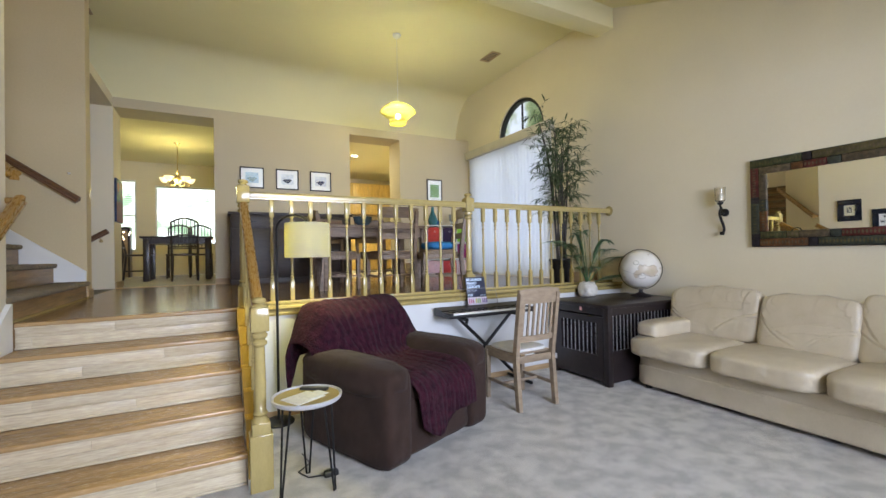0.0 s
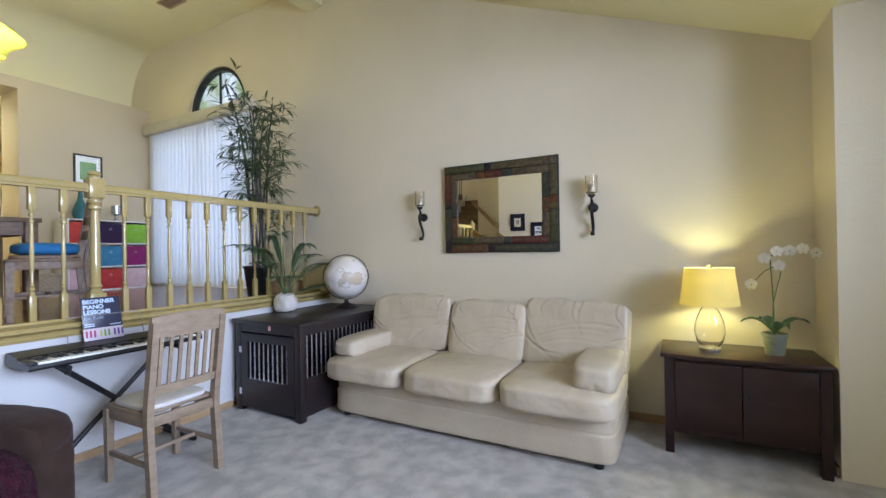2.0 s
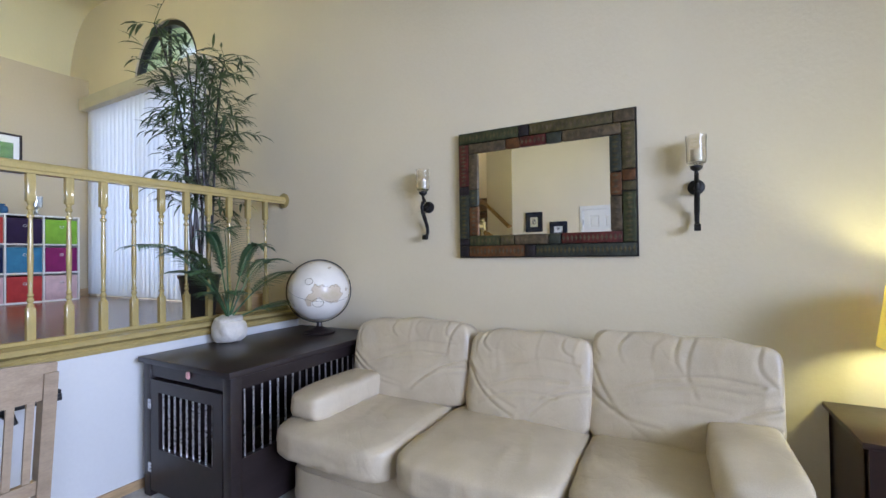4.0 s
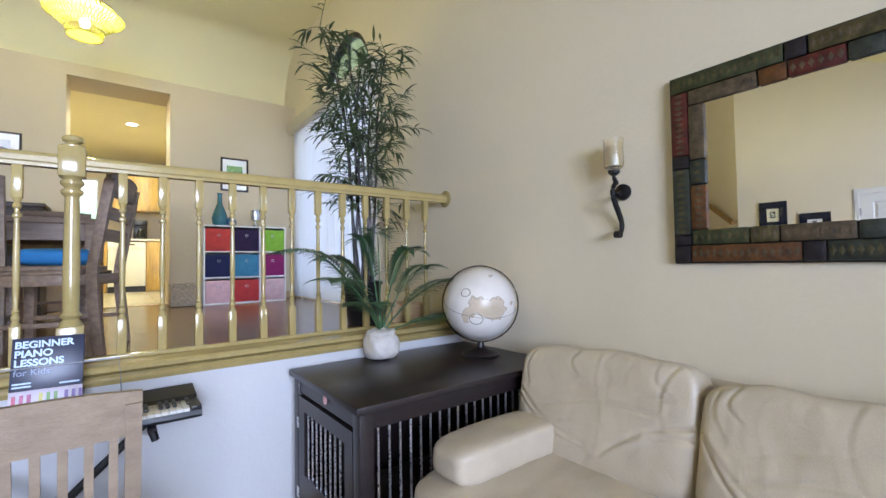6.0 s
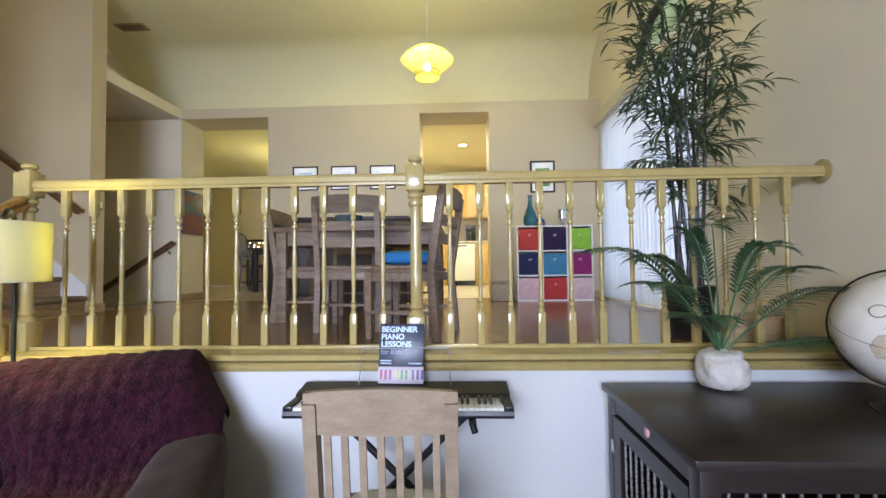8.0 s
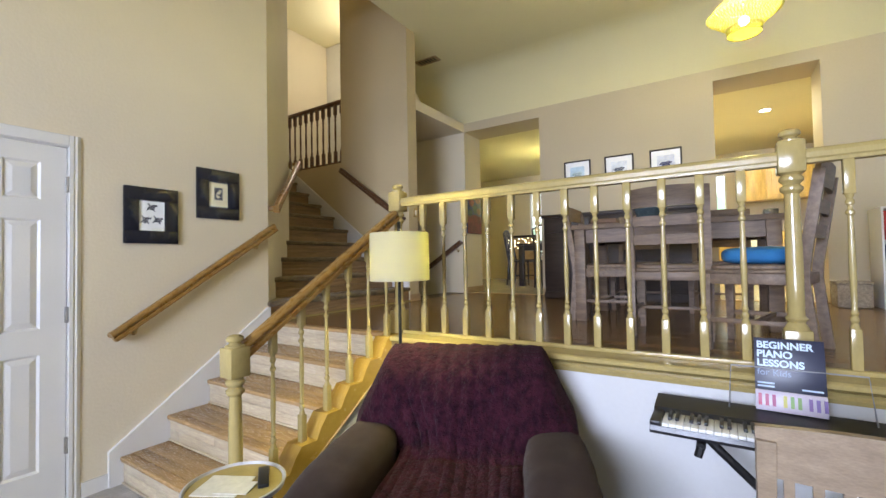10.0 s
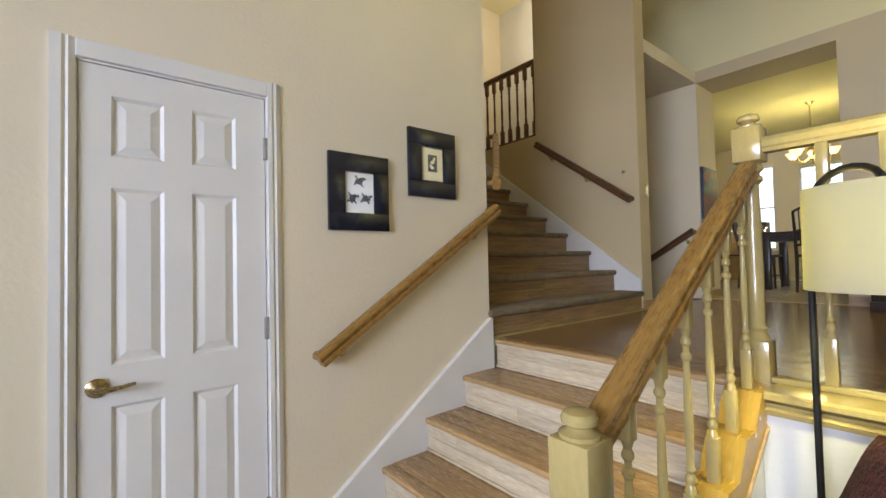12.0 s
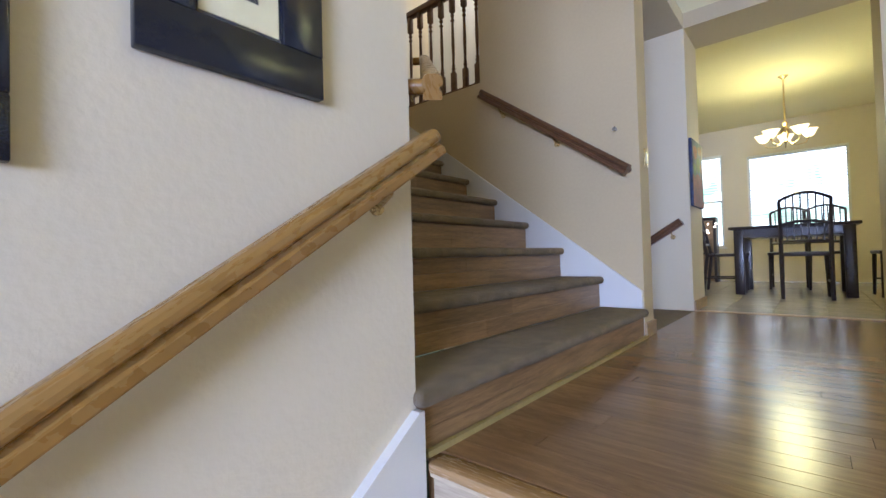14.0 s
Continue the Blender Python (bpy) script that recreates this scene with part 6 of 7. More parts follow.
sw2 = thing("light_switch", "brass light switch plate on the wall end", "switch", (XL, 6.33, 1.95))
boxpart("plate", (0, 0.006, -0.035, 0.035, -0.057, 0.057), BRASS, sw2, 0.002)
boxpart("rocker", (0.006, 0.009, -0.016, 0.016, -0.032, 0.032), WHITE, sw2, 0.001)

# ---- patio door, blinds, fanlight ----
win = thing("window_1", "arched transom window with dark frame above the patio door", "window", (XR, 6.03, 3.13), kind="structure")
bm = bmesh.new()
n = 28
for R0, R1, xa, xb in ((0.525, 0.572, 0.02, 0.12),):
    for i in range(n):
        a0, a1 = math.pi * i / n, math.pi * (i + 1) / n
        prism(bm, [(-R1 * math.cos(a0), R1 * math.sin(a0)), (-R1 * math.cos(a1), R1 * math.sin(a1)), (-R0 * math.cos(a1), R0 * math.sin(a1)), (-R0 * math.cos(a0), R0 * math.sin(a0))], "x", xa, xb)
bx(bm, 0.02, 0.12, -0.57, 0.57, 0, 0.03)
bx(bm, 0.05, 0.08, -0.012, 0.012, 0.03, 0.53)
part("window_frame", bm, BLACK, win)
bm = bmesh.new()
bm.faces.new([bm.verts.new((0.065, -0.55 * math.cos(math.pi * i / 24), 0.55 * math.sin(math.pi * i / 24))) for i in range(25)])
g = part("pane", bm, clear_glass("window_glass"), win)
g.visible_shadow = False
pd = thing("door_2", "sliding patio door frame behind the blinds", "door", (XR, 6.385, F), kind="structure")
bm = bmesh.new()
for y in (-1.03, -0.03, 0.99):
    bx(bm, 0.06, 0.12, y, y + 0.05, 0, 2.12)
bx(bm, 0.06, 0.12, -1.03, 1.04, 0, 0.06), bx(bm, 0.06, 0.12, -1.03, 1.04, 2.06, 2.12)
part("door_frame", bm, WHITE, pd)
blinds = thing("vertical_blinds", "closed white vertical blinds with a padded valance", "blinds", (XR, 6.37, F))
VANE = shade_cloth("blind_vane", (0.74, 0.73, 0.72), (0.75, 0.78, 0.85))
vm = bpy.data.meshes.new("vane")
bm = bmesh.new()
R = []
for i in range(7):
    u = i / 6 * 2 - 1
    R.append([bm.verts.new((0.012 * (1 - u * u), u * 0.047, z)) for z in (0.03, 2.16)])
for a, b2 in zip(R, R[1:]):
    bm.faces.new((a[0], b2[0], b2[1], a[1]))
bm.to_mesh(vm)
bm.free()
vm.materials.append(VANE)
vm.shade_smooth()
for k in range(26):
    o = new("vane", vm)
    o.parent, o.location, o.rotation_euler = blinds, (-0.065 + 0.004 * (k % 2), -1.08 + 0.085 * k, 0), (0, 0, radians(8))
boxpart("valance", (-0.13, -0.001, -1.13, 1.15, 2.14, 2.285), surface("valance_cloth", (0.58, 0.54, 0.45), 0.8, vary=0.05, bump=0.15), blinds, 0.012, "padded cream valance")

# ---- outside ----
def backdrop_mat(name, strength, leafy, scale=1.2):
    m, nt, b = nodes(name)
    n = nt.nodes
    tc, nz, rp, em = n.new("ShaderNodeTexCoord"), n.new("ShaderNodeTexNoise"), n.new("ShaderNodeValToRGB"), n.new("ShaderNodeEmission")
    nz.inputs["Scale"].default_value, nz.inputs["Detail"].default_value = scale, 9
    cr = rp.color_ramp
    cr.elements[0].position, cr.elements[0].color = 0.36, (0.10, 0.16, 0.06, 1) if leafy else (0.22, 0.34, 0.22, 1)
    cr.elements[1].position, cr.elements[1].color = 0.60, (0.80, 0.90, 1.0, 1)
    e = cr.elements.new(0.50)
    e.color = (0.35, 0.45, 0.25, 1) if leafy else (0.72, 0.80, 0.72, 1)
    link(nt, tc.outputs["Object"], nz.inputs[0]), link(nt, nz.outputs[0], rp.inputs[0]), link(nt, rp.outputs[0], em.inputs[0])
    em.inputs[1].default_value = strength
    link(nt, em.outputs[0], n["Material Output"].inputs[0])
    return m
bm = bmesh.new()
bx(bm, 11, 11.1, -2, 14, -1, 12)
tagged(part("backdrop_garden", bm, backdrop_mat("garden_distance", 1.0, True, 0.9)), "distant garden trees and sky", "backdrop", "", "structure")
bm = bmesh.new()
bx(bm, -9, 9, 19, 19.1, -1, 10)
tagged(part("backdrop_yard", bm, backdrop_mat("yard_distance", 3.6, False, 1.1)), "bright distant trees and sky beyond the dining room", "backdrop", "", "structure")
struct("ground", [(-60, 60, -60, 60, -0.6, -0.5)], surface("lawn", (0.07, 0.10, 0.035), 0.95, vary=0.3, scale=2, grain=40, bump=0.3), "lawn around the house", "ground")
struct("roof", [(-4, 5.6, -2, 4.4, 4.75, 4.85), (-4, 5.6, 4.4, 12.4, 5.5, 5.6)], SKIRT, "house roof above the ceilings", "roof")

# ---- cube shelf ----
shelf = thing("cube_shelf", "white cube shelf with coloured fabric bins", "shelf", (3.975, 7.10, F))
S, T = 0.875, 0.016
boxpart("back_panel", (-S / 2, S / 2, 0.35, 0.362, 0, S), WHITE, shelf)
for k in range(4):
    p = -S / 2 + (S - T) * k / 3
    boxpart("upright", (p, p + T, 0, 0.35, 0, S), WHITE, shelf, 0.001)
    for j in range(3):
        q = -S / 2 + (S - T) * j / 3 + T
        boxpart("shelf_board", (q, q + (S - T) / 3 - T, 0.001, 0.35, (S - T) * k / 3, (S - T) * k / 3 + T), WHITE, shelf)
BINS = [["pink", (0.62, 0.40, 0.42)], ["red", (0.42, 0.035, 0.035)], ["blush", (0.60, 0.42, 0.44)], ["navy", (0.012, 0.016, 0.07)], ["teal", (0.045, 0.20, 0.34)], ["magenta", (0.22, 0.012, 0.11)], ["red", (0.50, 0.05, 0.04)], ["purple", (0.022, 0.008, 0.045)], ["lime", (0.24, 0.47, 0.04)]]
for k, (nm, col) in enumerate(BINS):
    i, j = k % 3, k // 3
    c = (S - T) / 3
    b2 = thing("fabric_bin", nm + " fabric storage bin in the cube shelf", "storage bin", (3.975 - S / 2 + T + c * i + (c - T) / 2, 7.10, F + c * j + T), 0, "bins in the cube shelf")
    w = (c - T) / 2 - 0.004
    bm = bmesh.new()
    bx(bm, -w, w, 0.004, 0.33, 0.0005, c - T - 0.022, 0.006)
    part("bin_body", bm, surface("bin_cloth_%d" % k, col, 0.85, vary=0.12, scale=14, grain=180, bump=0.3), b2, smooth=True)
    bm = bmesh.new()
    tube(bm, [(0.014 * math.cos(a), 0.002, 0.175 + 0.012 * math.sin(a)) for a in [2 * math.pi * q / 14 for q in range(15)]], 0.003, 6)
    part("grommet", bm, STEEL, b2, "metal ring pull", smooth=True)
v1 = thing("vase", "teal glass bottle vase on the cube shelf", "vase", (3.72, 7.24, F + S))
bm = bmesh.new()
lathe(bm, [(0.05, 0), (0.075, 0.03), (0.085, 0.09), (0.06, 0.17), (0.028, 0.25), (0.022, 0.34), (0.03, 0.375), (0.024, 0.375), (0.016, 0.34)], 24, caps=True)
part("vase_body", bm, surface("teal_glass", (0.03, 0.13, 0.16), 0.12, vary=0.2, bump=0.02), v1, smooth=True)
v2 = thing("jar", "small blue glass jar on the cube shelf", "jar", (3.84, 7.24, F + S))
bm = bmesh.new()
lathe(bm, [(0.04, 0), (0.055, 0.03), (0.05, 0.07), (0.03, 0.09), (0.034, 0.10)], 20)
part("jar_body", bm, surface("blue_glass", (0.03, 0.10, 0.22), 0.15, bump=0.02), v2, smooth=True)
v3 = thing("candle_holder", "silver glass candle holder on the cube shelf", "candle holder", (4.10, 7.24, F + S))
bm = bmesh.new()
lathe(bm, [(0.045, 0), (0.048, 0.01), (0.018, 0.03), (0.016, 0.07), (0.05, 0.09), (0.055, 0.20), (0.05, 0.20)], 20)
part("holder_body", bm, surface("silvered_glass", (0.5, 0.52, 0.5), 0.2, 0.7, vary=0.3, scale=40, bump=0.1), v3, smooth=True)
bk2 = thing("storage_basket", "beige woven floor basket beside the cube shelf", "basket", (3.36, 7.22, F))
boxpart("basket_body", (-0.12, 0.12, -0.10, 0.16, 0, 0.21), surface("beige_wicker", (0.36, 0.29, 0.20), 0.8, vary=0.3, scale=40, grain=110, bump=0.8), bk2, 0.015)
boxpart("basket_lid", (-0.125, 0.125, -0.105, 0.165, 0.2105, 0.232), surface("beige_wicker_lid", (0.38, 0.31, 0.22), 0.8, vary=0.3, scale=40, grain=110, bump=0.8), bk2, 0.008)

# ---- buffet ----
DRIFT = surface("dark_brown_buffet", (0.032, 0.020, 0.015), 0.45, vary=0.3, scale=4, grain=24, bump=0.08, stretch=(1.5, 10, 10))
buf = thing("buffet", "dark brown wooden buffet against the back wall", "cabinet", (1.40, 7.36, F))
boxpart("top", (-0.87, 0.87, -0.225, 0.225, 0.985, 1.02), DRIFT, buf, 0.005)
boxpart("body", (-0.84, 0.84, -0.20, 0.22, 0.08, 0.985), DRIFT, buf, 0.003)
boxpart("plinth", (-0.85, 0.85, -0.21, 0.22, 0, 0.0795), DRIFT, buf, 0.004)
for k in range(3):
    x = -0.82 + 0.55 * k
    d2 = boxpart("drawer", (x, x + 0.53, -0.216, -0.2005, 0.80, 0.965), DRIFT, buf, 0.004)
    d3 = boxpart("door", (x, x + 0.53, -0.216, -0.2005, 0.10, 0.785), DRIFT, buf, 0.004)
    boxpart("pull", (x + 0.22, x + 0.31, -0.235, -0.217, 0.875, 0.89), IRON, d2, 0.003)
    boxpart("pull", (x + 0.47, x + 0.485, -0.235, -0.217, 0.40, 0.50), IRON, d3, 0.003)

# ---- upper dining set ----
TBL = surface("grey_brown_table", (0.24, 0.165, 0.105), 0.5, vary=0.2, scale=4, grain=22, bump=0.12, stretch=(1.5, 10, 10), dark=(0.14, 0.092, 0.058))
table = thing("dining_table", "weathered grey-brown wooden dining table", "table", (2.07, 5.80, F))
for k in range(5):
    boxpart("top_board", (-0.66, 0.66, -0.42 + 0.168 * k, -0.42 + 0.168 * k + 0.1665, 0.705, 0.74), TBL, table, 0.003)
for s in (-1, 1):
    boxpart("long_apron", (-0.58, 0.58, s * 0.36 - 0.011, s * 0.36 + 0.011, 0.60, 0.705), TBL, table)
    boxpart("short_apron", (s * 0.59 - 0.011, s * 0.59 + 0.011, -0.34, 0.34, 0.60, 0.705), TBL, table)
    for q in (-1, 1):
        boxpart("leg", (s * 0.60 - 0.04, s * 0.60 + 0.04, q * 0.37 - 0.04, q * 0.37 + 0.04, 0, 0.705), TBL, table, 0.005)
G = "chairs round the dining table"
slat_chair((2.12, 5.13, F), 0, "weathered wooden ladder-back chair with its back to the railing", ladder=True, group=G, mat=TBL, seat_mat=TBL, scale=0.93)
slat_chair((1.62, 5.62, F), -90, "weathered wooden ladder-back chair drawn up to the table end", ladder=True, group=G, mat=TBL, seat_mat=TBL, scale=0.93)
slat_chair((2.57, 4.80, F), 75, "weathered wooden chair turned sideways with a blue cushion", ladder=True, group=G, mat=TBL, seat_mat=TBL, scale=0.93)
slat_chair((1.75, 6.42, F), 180, "weathered wooden ladder-back chair on the far side of the table", ladder=True, group=G, mat=TBL, seat_mat=TBL, scale=0.93)
slat_chair((2.38, 6.42, F), 178, "weathered wooden ladder-back chair on the far side of the table", ladder=True, group=G, mat=TBL, seat_mat=TBL, scale=0.93)
cus = thing("seat_cushion", "bright blue seat cushion on the turned chair", "cushion", (2.56, 4.82, F + 0.441))
softpart("cushion_body", cus, surface("bright_blue_cloth", (0.02, 0.16, 0.38), 0.8, vary=0.15, grain=180, bump=0.3), "", ((0, 0, 0.04), (0.17, 0.17, 0.045)), e=3.5, n=10, wrinkle=0.004)
bowl = thing("bowl", "blue-grey ceramic bowl on the dining table", "bowl", (1.95, 5.62, F + 0.74))
bm = bmesh.new()
lathe(bm, [(0.05, 0), (0.10, 0.05), (0.115, 0.11), (0.105, 0.11), (0.09, 0.055), (0.0, 0.02)], 24, caps=False)
part("bowl_body", bm, surface("blue_grey_glaze", (0.10, 0.17, 0.22), 0.25, vary=0.2, bump=0.05), bowl, smooth=True)
for x, y, w, d2, h, nm, col in ((1.60, 5.70, 0.22, 0.15, 0.06, "stack of brown books on the dining table", (0.16, 0.09, 0.05)), (2.42, 5.85, 0.26, 0.18, 0.07, "brown wooden tray box on the dining table", (0.14, 0.10, 0.07))):
    e = thing("book_stack" if "books" in nm else "tray_box", nm, "books" if "books" in nm else "box", (x, y, F + 0.74))
    for k in range(2):
        boxpart("book" if "books" in nm else "board", (-w / 2 + 0.01 * k, w / 2 - 0.012 * k, -d2 / 2, d2 / 2, h * k / 2, h * (k + 1) / 2 - 0.001), surface("stack_%d_%d" % (int(x * 10), k), tuple(c * (1 + 0.4 * k) for c in col), 0.6), e, 0.003)

# ---- far dining room ----
DT = surface("black_brown_table", (0.030, 0.022, 0.024), 0.3, vary=0.2, scale=5, grain=40, bump=0.04)
t2 = thing("far_dining_table", "dark wooden table in the dining room", "table", (-0.20, 9.80, F))
boxpart("tabletop", (-0.55, 0.55, -0.50, 0.50, 0.735, 0.765), DT, t2, 0.005)
boxpart("apron", (-0.48, 0.48, -0.43, 0.43, 0.64, 0.735), DT, t2)
for s in (-1, 1):
    for q in (-1, 1):
        boxpart("leg", (s * 0.46 - 0.045, s * 0.46 + 0.045, q * 0.42 - 0.045, q * 0.42 + 0.045, 0, 0.735), DT, t2, 0.005)
def windsor(loc, rz):
    """Arched spindle-back chair; its back is at -y."""
    e = thing("spindle_chair", "dark arched spindle-back chair at the dining room table", "chair", loc, rz, "spindle chairs")
    boxpart("seat", (-0.21, 0.21, -0.20, 0.21, 0.43, 0.465), DT, e, 0.012)
    for s in (-1, 1):
        bm = bmesh.new()
        tube(bm, [(s * 0.19, -0.24, 0), (s * 0.19, -0.19, 0.44), (s * 0.19, -0.25, 0.75), (s * 0.195, -0.29, 0.98)], [0.017, 0.02, 0.017, 0.014], 8)
        part("back_post", bm, DT, e, smooth=True)
        bm = bmesh.new()
        tube(bm, [(s * 0.18, 0.18, 0.44), (s * 0.19, 0.19, 0)], [0.02, 0.014], 8)
        part("front_leg", bm, DT, e, smooth=True)
        bm = bmesh.new()
        tube(bm, [(s * 0.188, -0.22, 0.17), (s * 0.188, 0.187, 0.17)], 0.010, 6)
        part("stretcher", bm, DT, e, smooth=True)
    for z, arch in ((0.98, 0.07), (0.74, 0.035), (0.58, 0.0)):
        bm = bmesh.new()
        yb = -0.19 - 0.10 * (z - 0.44) / 0.54
        tube(bm, [(-0.20 + 0.40 * i / 12, yb - 0.02 * math.sin(math.pi * i / 12), z + arch * math.sin(math.pi * i / 12)) for i in range(13)], 0.015, 8)
        part("arched_rail", bm, DT, e, smooth=True)
    for k in range(6):
        x = -0.14 + 0.056 * k
        bm = bmesh.new()
        tube(bm, [(x, -0.235, 0.58), (x * 1.02, -0.285, 0.98 + 0.06 * (1 - (x / 0.2) ** 2))], 0.007, 6)
        part("spindle", bm, DT, e, smooth=True)
    return e
w0 = windsor((-0.09, 9.22, F), 3)
for loc, rz in (((-0.83, 9.80, F), -88), ((-0.25, 10.45, F), 180), ((0.66, 9.70, F), 95), ((0.12, 10.45, F), 183)):
    copy_thing(w0, pose(*loc, 0, 0, rz))
chan = thing("chandelier", "brass five-arm chandelier with frosted glass cups, lit", "chandelier", (-0.22, 9.80, 2.60))
bm = bmesh.new()
lathe(bm, [(0.01, -0.02), (0.03, 0.0), (0.018, 0.03), (0.03, 0.06), (0.045, 0.12), (0.02, 0.18), (0.035, 0.21), (0.012, 0.24), (0.008, 0.72), (0.05, 0.755), (0.055, 0.76)], 18)
part("column", bm, BRASS, chan, smooth=True)
CUP = shade_cloth("frosted_cup", (0.85, 0.80, 0.68), (1.0, 0.88, 0.58), 1.2)
for k in range(5):
    a = radians(20 + 72 * k)
    bm = bmesh.new()
    tube(bm, [(0.02 * math.cos(a), 0.02 * math.sin(a), 0.03), (0.10 * math.cos(a), 0.10 * math.sin(a), -0.05), (0.19 * math.cos(a), 0.19 * math.sin(a), -0.03), (0.22 * math.cos(a), 0.22 * math.sin(a), 0.03)], 0.007, 8)
    part("arm", bm, BRASS, chan, smooth=True)
    bm = bmesh.new()
    lathe(bm, [(0.025, 0.03), (0.05, 0.055), (0.072, 0.105), (0.085, 0.115), (0.07, 0.105), (0.046, 0.06)], 20, 0.22 * math.cos(a), 0.22 * math.sin(a), caps=False)
    part("glass_cup", bm, CUP, chan, "frosted glass cup", smooth=True)
for nm, x0, x1, z0, z1 in (("window_2", -1.47, -1.12, 1.42, 2.95), ("window_3", -0.78, 0.42, 1.55, 2.86)):
    wn = thing(nm, "dining room window with white horizontal blinds", "window", ((x0 + x1) / 2, DY, (z0 + z1) / 2), kind="structure")
    w, h = (x1 - x0) / 2, (z1 - z0) / 2
    bm = bmesh.new()
    bx(bm, -w, -w + 0.03, 0.02, 0.12, -h, h), bx(bm, w - 0.03, w, 0.02, 0.12, -h, h), bx(bm, -w + 0.03, w - 0.03, 0.02, 0.12, h - 0.03, h), bx(bm, -w + 0.03, w - 0.03, 0.02, 0.12, -h, -h + 0.03)
    if w < 0.3:
        bx(bm, -w + 0.03, w - 0.03, 0.05, 0.09, -0.015, 0.015)
    part("window_frame", bm, WHITE, wn)
    boxpart("window_sill", (-w - 0.03, w + 0.03, -0.04, 0.02, -h - 0.03, -h - 0.001), WHITE, wn, 0.004)
    k = 0
    z = -h + 0.05
    while z < h - 0.04:
        o = boxpart("blind_slat", (-w + 0.032, w - 0.032, 0.0, 0.022, -0.0008, 0.0008), WHITE, wn)
        o.location, o.rotation_euler = (0, -0.004, z), (radians(-18), 0, 0)
        z += 0.045
    boxpart("head_rail", (-w + 0.01, w - 0.01, -0.02, 0.018, h - 0.04, h - 0.001), WHITE, wn, 0.003)
outlet = thing("wall_outlet", "white wall outlet below the dining room window", "outlet", (-1.34, DY, 1.17))
boxpart("outlet_plate", (-0.036, 0.036, -0.006, 0, -0.057, 0.057), WHITE, outlet, 0.002)
for z in (-0.022, 0.022):
    boxpart("socket", (-0.014, 0.014, -0.0075, -0.0062, z - 0.013, z + 0.013), BLACK, outlet)
# decorated hearth corner seen through the opening
hearth = thing("lantern_shelf", "dark framed shelf with string lights and lanterns", "shelf", (-1.55, 11.60, F))
boxpart("frame_left", (-0.36, -0.32, -0.05, 0.2, 0, 1.0), DT, hearth), boxpart("frame_right", (0.32, 0.36, -0.05, 0.2, 0, 1.0), DT, hearth)
boxpart("frame_top", (-0.36, 0.36, -0.05, 0.2, 1.0, 1.05), DT, hearth), boxpart("shelf_board", (-0.32, 0.32, -0.05, 0.2, 0.45, 0.48), DT, hearth)
boxpart("wood_panel", (-0.32, 0.32, 0.18, 0.20, 0, 1.0), SKIRT, hearth)
for k in range(26):
    bm = bmesh.new()
    bmesh.ops.create_uvsphere(bm, u_segments=8, v_segments=6, radius=0.013)
    o = part("fairy_light", bm, FAIRY if k else glow("fairy_light_glow", (1, 0.85, 0.5), 9), hearth, smooth="all")
    if k == 0:
        FAIRY = o.data.materials[0]
    o.location = (-0.33 + 0.68 * (k % 9) / 8 + 0.02 * math.sin(k * 5), -0.06, 0.95 - 0.09 * (k // 9) + 0.03 * math.sin(k * 2.3))

# ---- kitchen seen through the opening ----
KOAK = surface("honey_cabinet_oak", (0.48, 0.315, 0.09), 0.35, vary=0.2, scale=4, grain=24, bump=0.04, stretch=(6, 6, 1))
KY = 10.9
def cab(name, label, x0, x1, z0, z1, depth, doors):
    e = thing(name, label, "cabinet", ((x0 + x1) / 2, KY, z0))
    w, h = (x1 - x0) / 2, z1 - z0
    boxpart("body", (-w, w, 0, depth, 0, h), KOAK, e)
    for k in range(doors):
        a = -w + 2 * w * k / doors + 0.012
        b2 = -w + 2 * w * (k + 1) / doors - 0.012
        bm = bmesh.new()
        bx(bm, a, b2, -0.02, -0.0005, 0.015, h - 0.015, 0.004)
        bx(bm, a + 0.06, b2 - 0.06, -0.026, -0.018, 0.08, h - 0.09, 0.006)
        part("door", bm, KOAK, e, smooth=True)
cab("base_cabinet", "honey oak kitchen base cabinet", 3.20, 4.40, F, F + 0.87, 0.6, 3)
cab("base_cabinet", "honey oak kitchen base cabinet by the sink", 1.90, 2.66, F, F + 0.87, 0.6, 2)
cab("wall_cabinet", "honey oak kitchen wall cabinet", 2.72, 4.40, 2.25, 3.02, 0.34, 5)
dw = thing("dishwasher", "white built-in dishwasher with black toe kick", "dishwasher", (2.93, KY, F))
boxpart("front_panel", (-0.26, 0.26, -0.015, 0.55, 0.10, 0.72), WHITE, dw, 0.006)
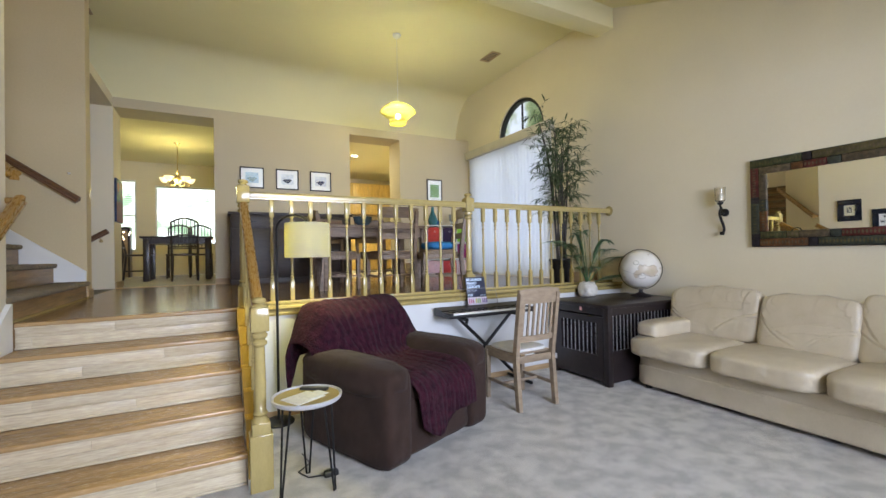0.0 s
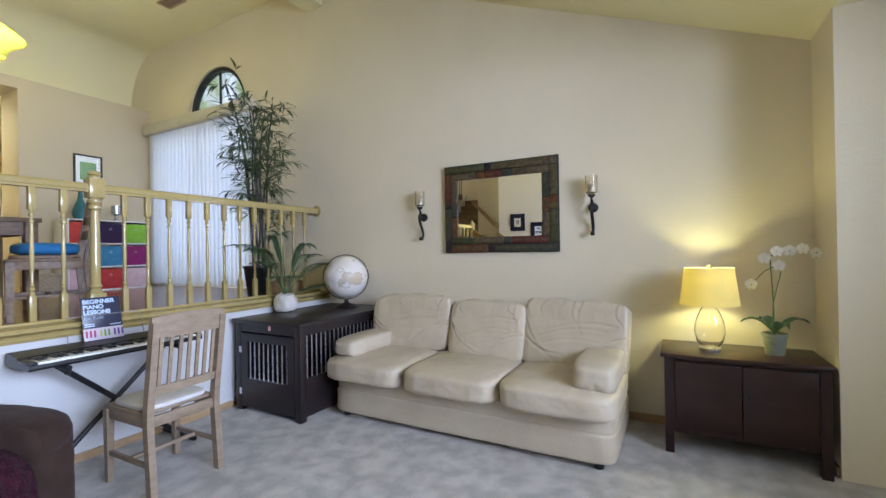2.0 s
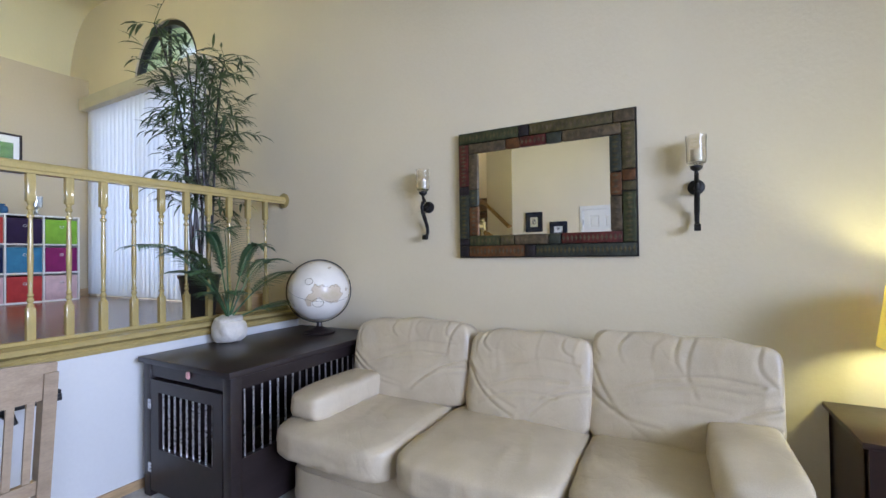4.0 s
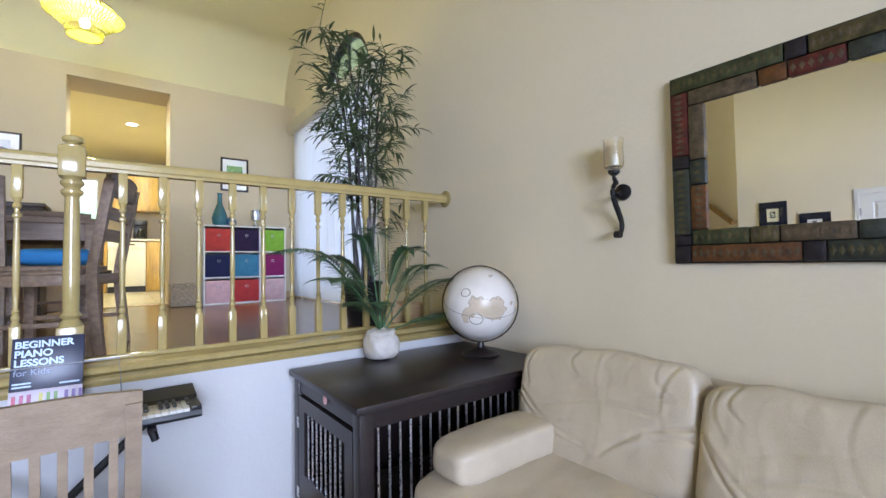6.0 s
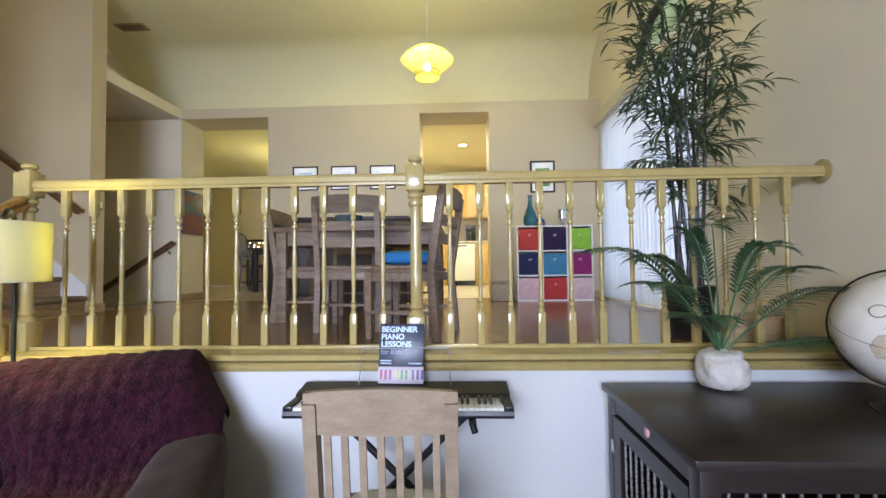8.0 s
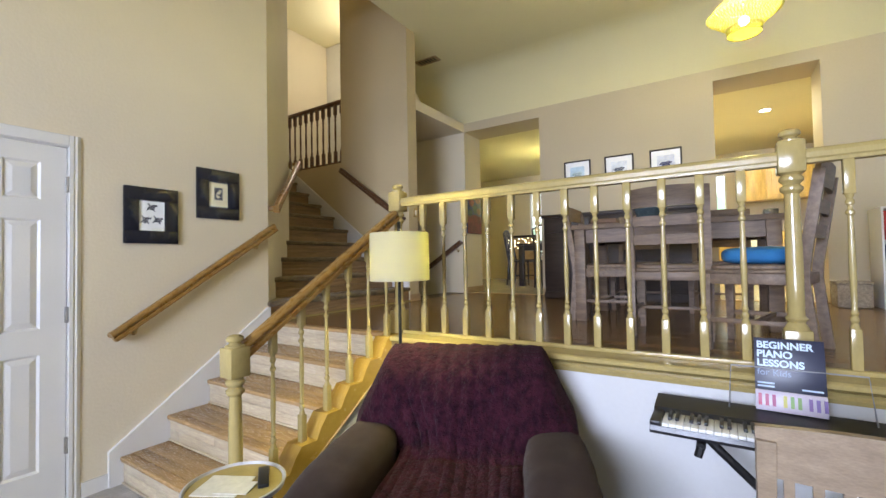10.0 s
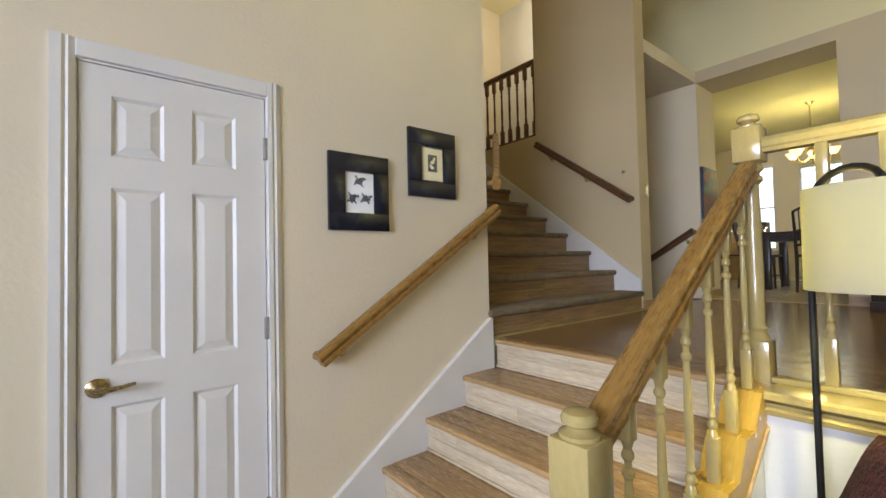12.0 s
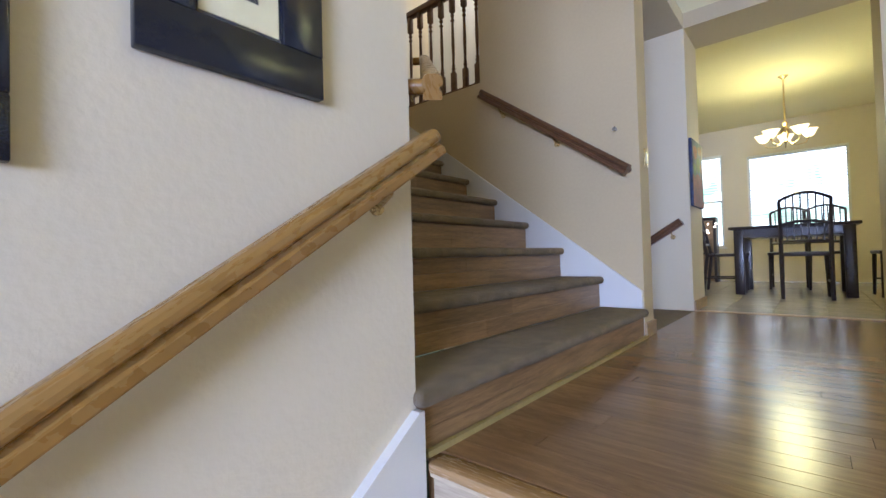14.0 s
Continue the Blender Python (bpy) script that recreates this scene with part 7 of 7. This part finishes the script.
boxpart("control_strip", (-0.26, 0.26, -0.018, 0.55, 0.7205, 0.86), WHITE, dw, 0.006)
boxpart("grip", (-0.10, 0.10, -0.026, -0.0185, 0.80, 0.825), BLACK, dw)
boxpart("toe_kick", (-0.26, 0.26, 0.03, 0.55, 0, 0.0995), BLACK, dw)
ctr = thing("worktop", "pale tiled kitchen worktop", "worktop", (3.2, KY, F + 0.872))
boxpart("worktop_slab", (-1.30, 1.2, -0.03, 0.9, 0, 0.04), TILE, ctr, 0.005)
cm = thing("coffee_maker", "black coffee maker on the kitchen worktop", "coffee maker", (3.12, 11.15, F + 0.912))
boxpart("maker_body", (-0.10, 0.10, 0.0, 0.2, 0, 0.34), PLASTIC, cm, 0.01)
boxpart("maker_head", (-0.10, 0.10, -0.12, -0.0005, 0.24, 0.34), PLASTIC, cm, 0.01)
boxpart("drip_plate", (-0.10, 0.10, -0.12, -0.0005, 0, 0.03), PLASTIC, cm, 0.004)
bm = bmesh.new()
lathe(bm, [(0.06, 0.031), (0.075, 0.08), (0.05, 0.17)], 16, 0, -0.06)
part("carafe", bm, surface("dark_carafe", (0.02, 0.02, 0.02), 0.1), cm, smooth=True)
rl = thing("recessed_light", "round recessed ceiling light in the kitchen, lit", "ceiling light", (2.95, 9.25, 3.299))
bm = bmesh.new()
lathe(bm, [(0.06, -0.002), (0.085, -0.006), (0.09, 0.0)], 24, caps=False)
part("trim_ring", bm, WHITE, rl, smooth=True)
bm = bmesh.new()
lathe(bm, [(0.062, -0.003), (0.0, -0.004)], 24, caps=False)
part("lens", bm, glow("recessed_glow", (1, 0.92, 0.75), 14), rl)
kw = thing("window_4", "bright kitchen window over the sink", "window", (2.24, DY, 2.41), kind="structure")
bm = bmesh.new()
bx(bm, -0.28, -0.25, 0.02, 0.12, -0.51, 0.51), bx(bm, 0.25, 0.28, 0.02, 0.12, -0.51, 0.51), bx(bm, -0.25, 0.25, 0.02, 0.12, 0.48, 0.51), bx(bm, -0.25, 0.25, 0.02, 0.12, -0.51, -0.48)
part("window_frame", bm, WHITE, kw)
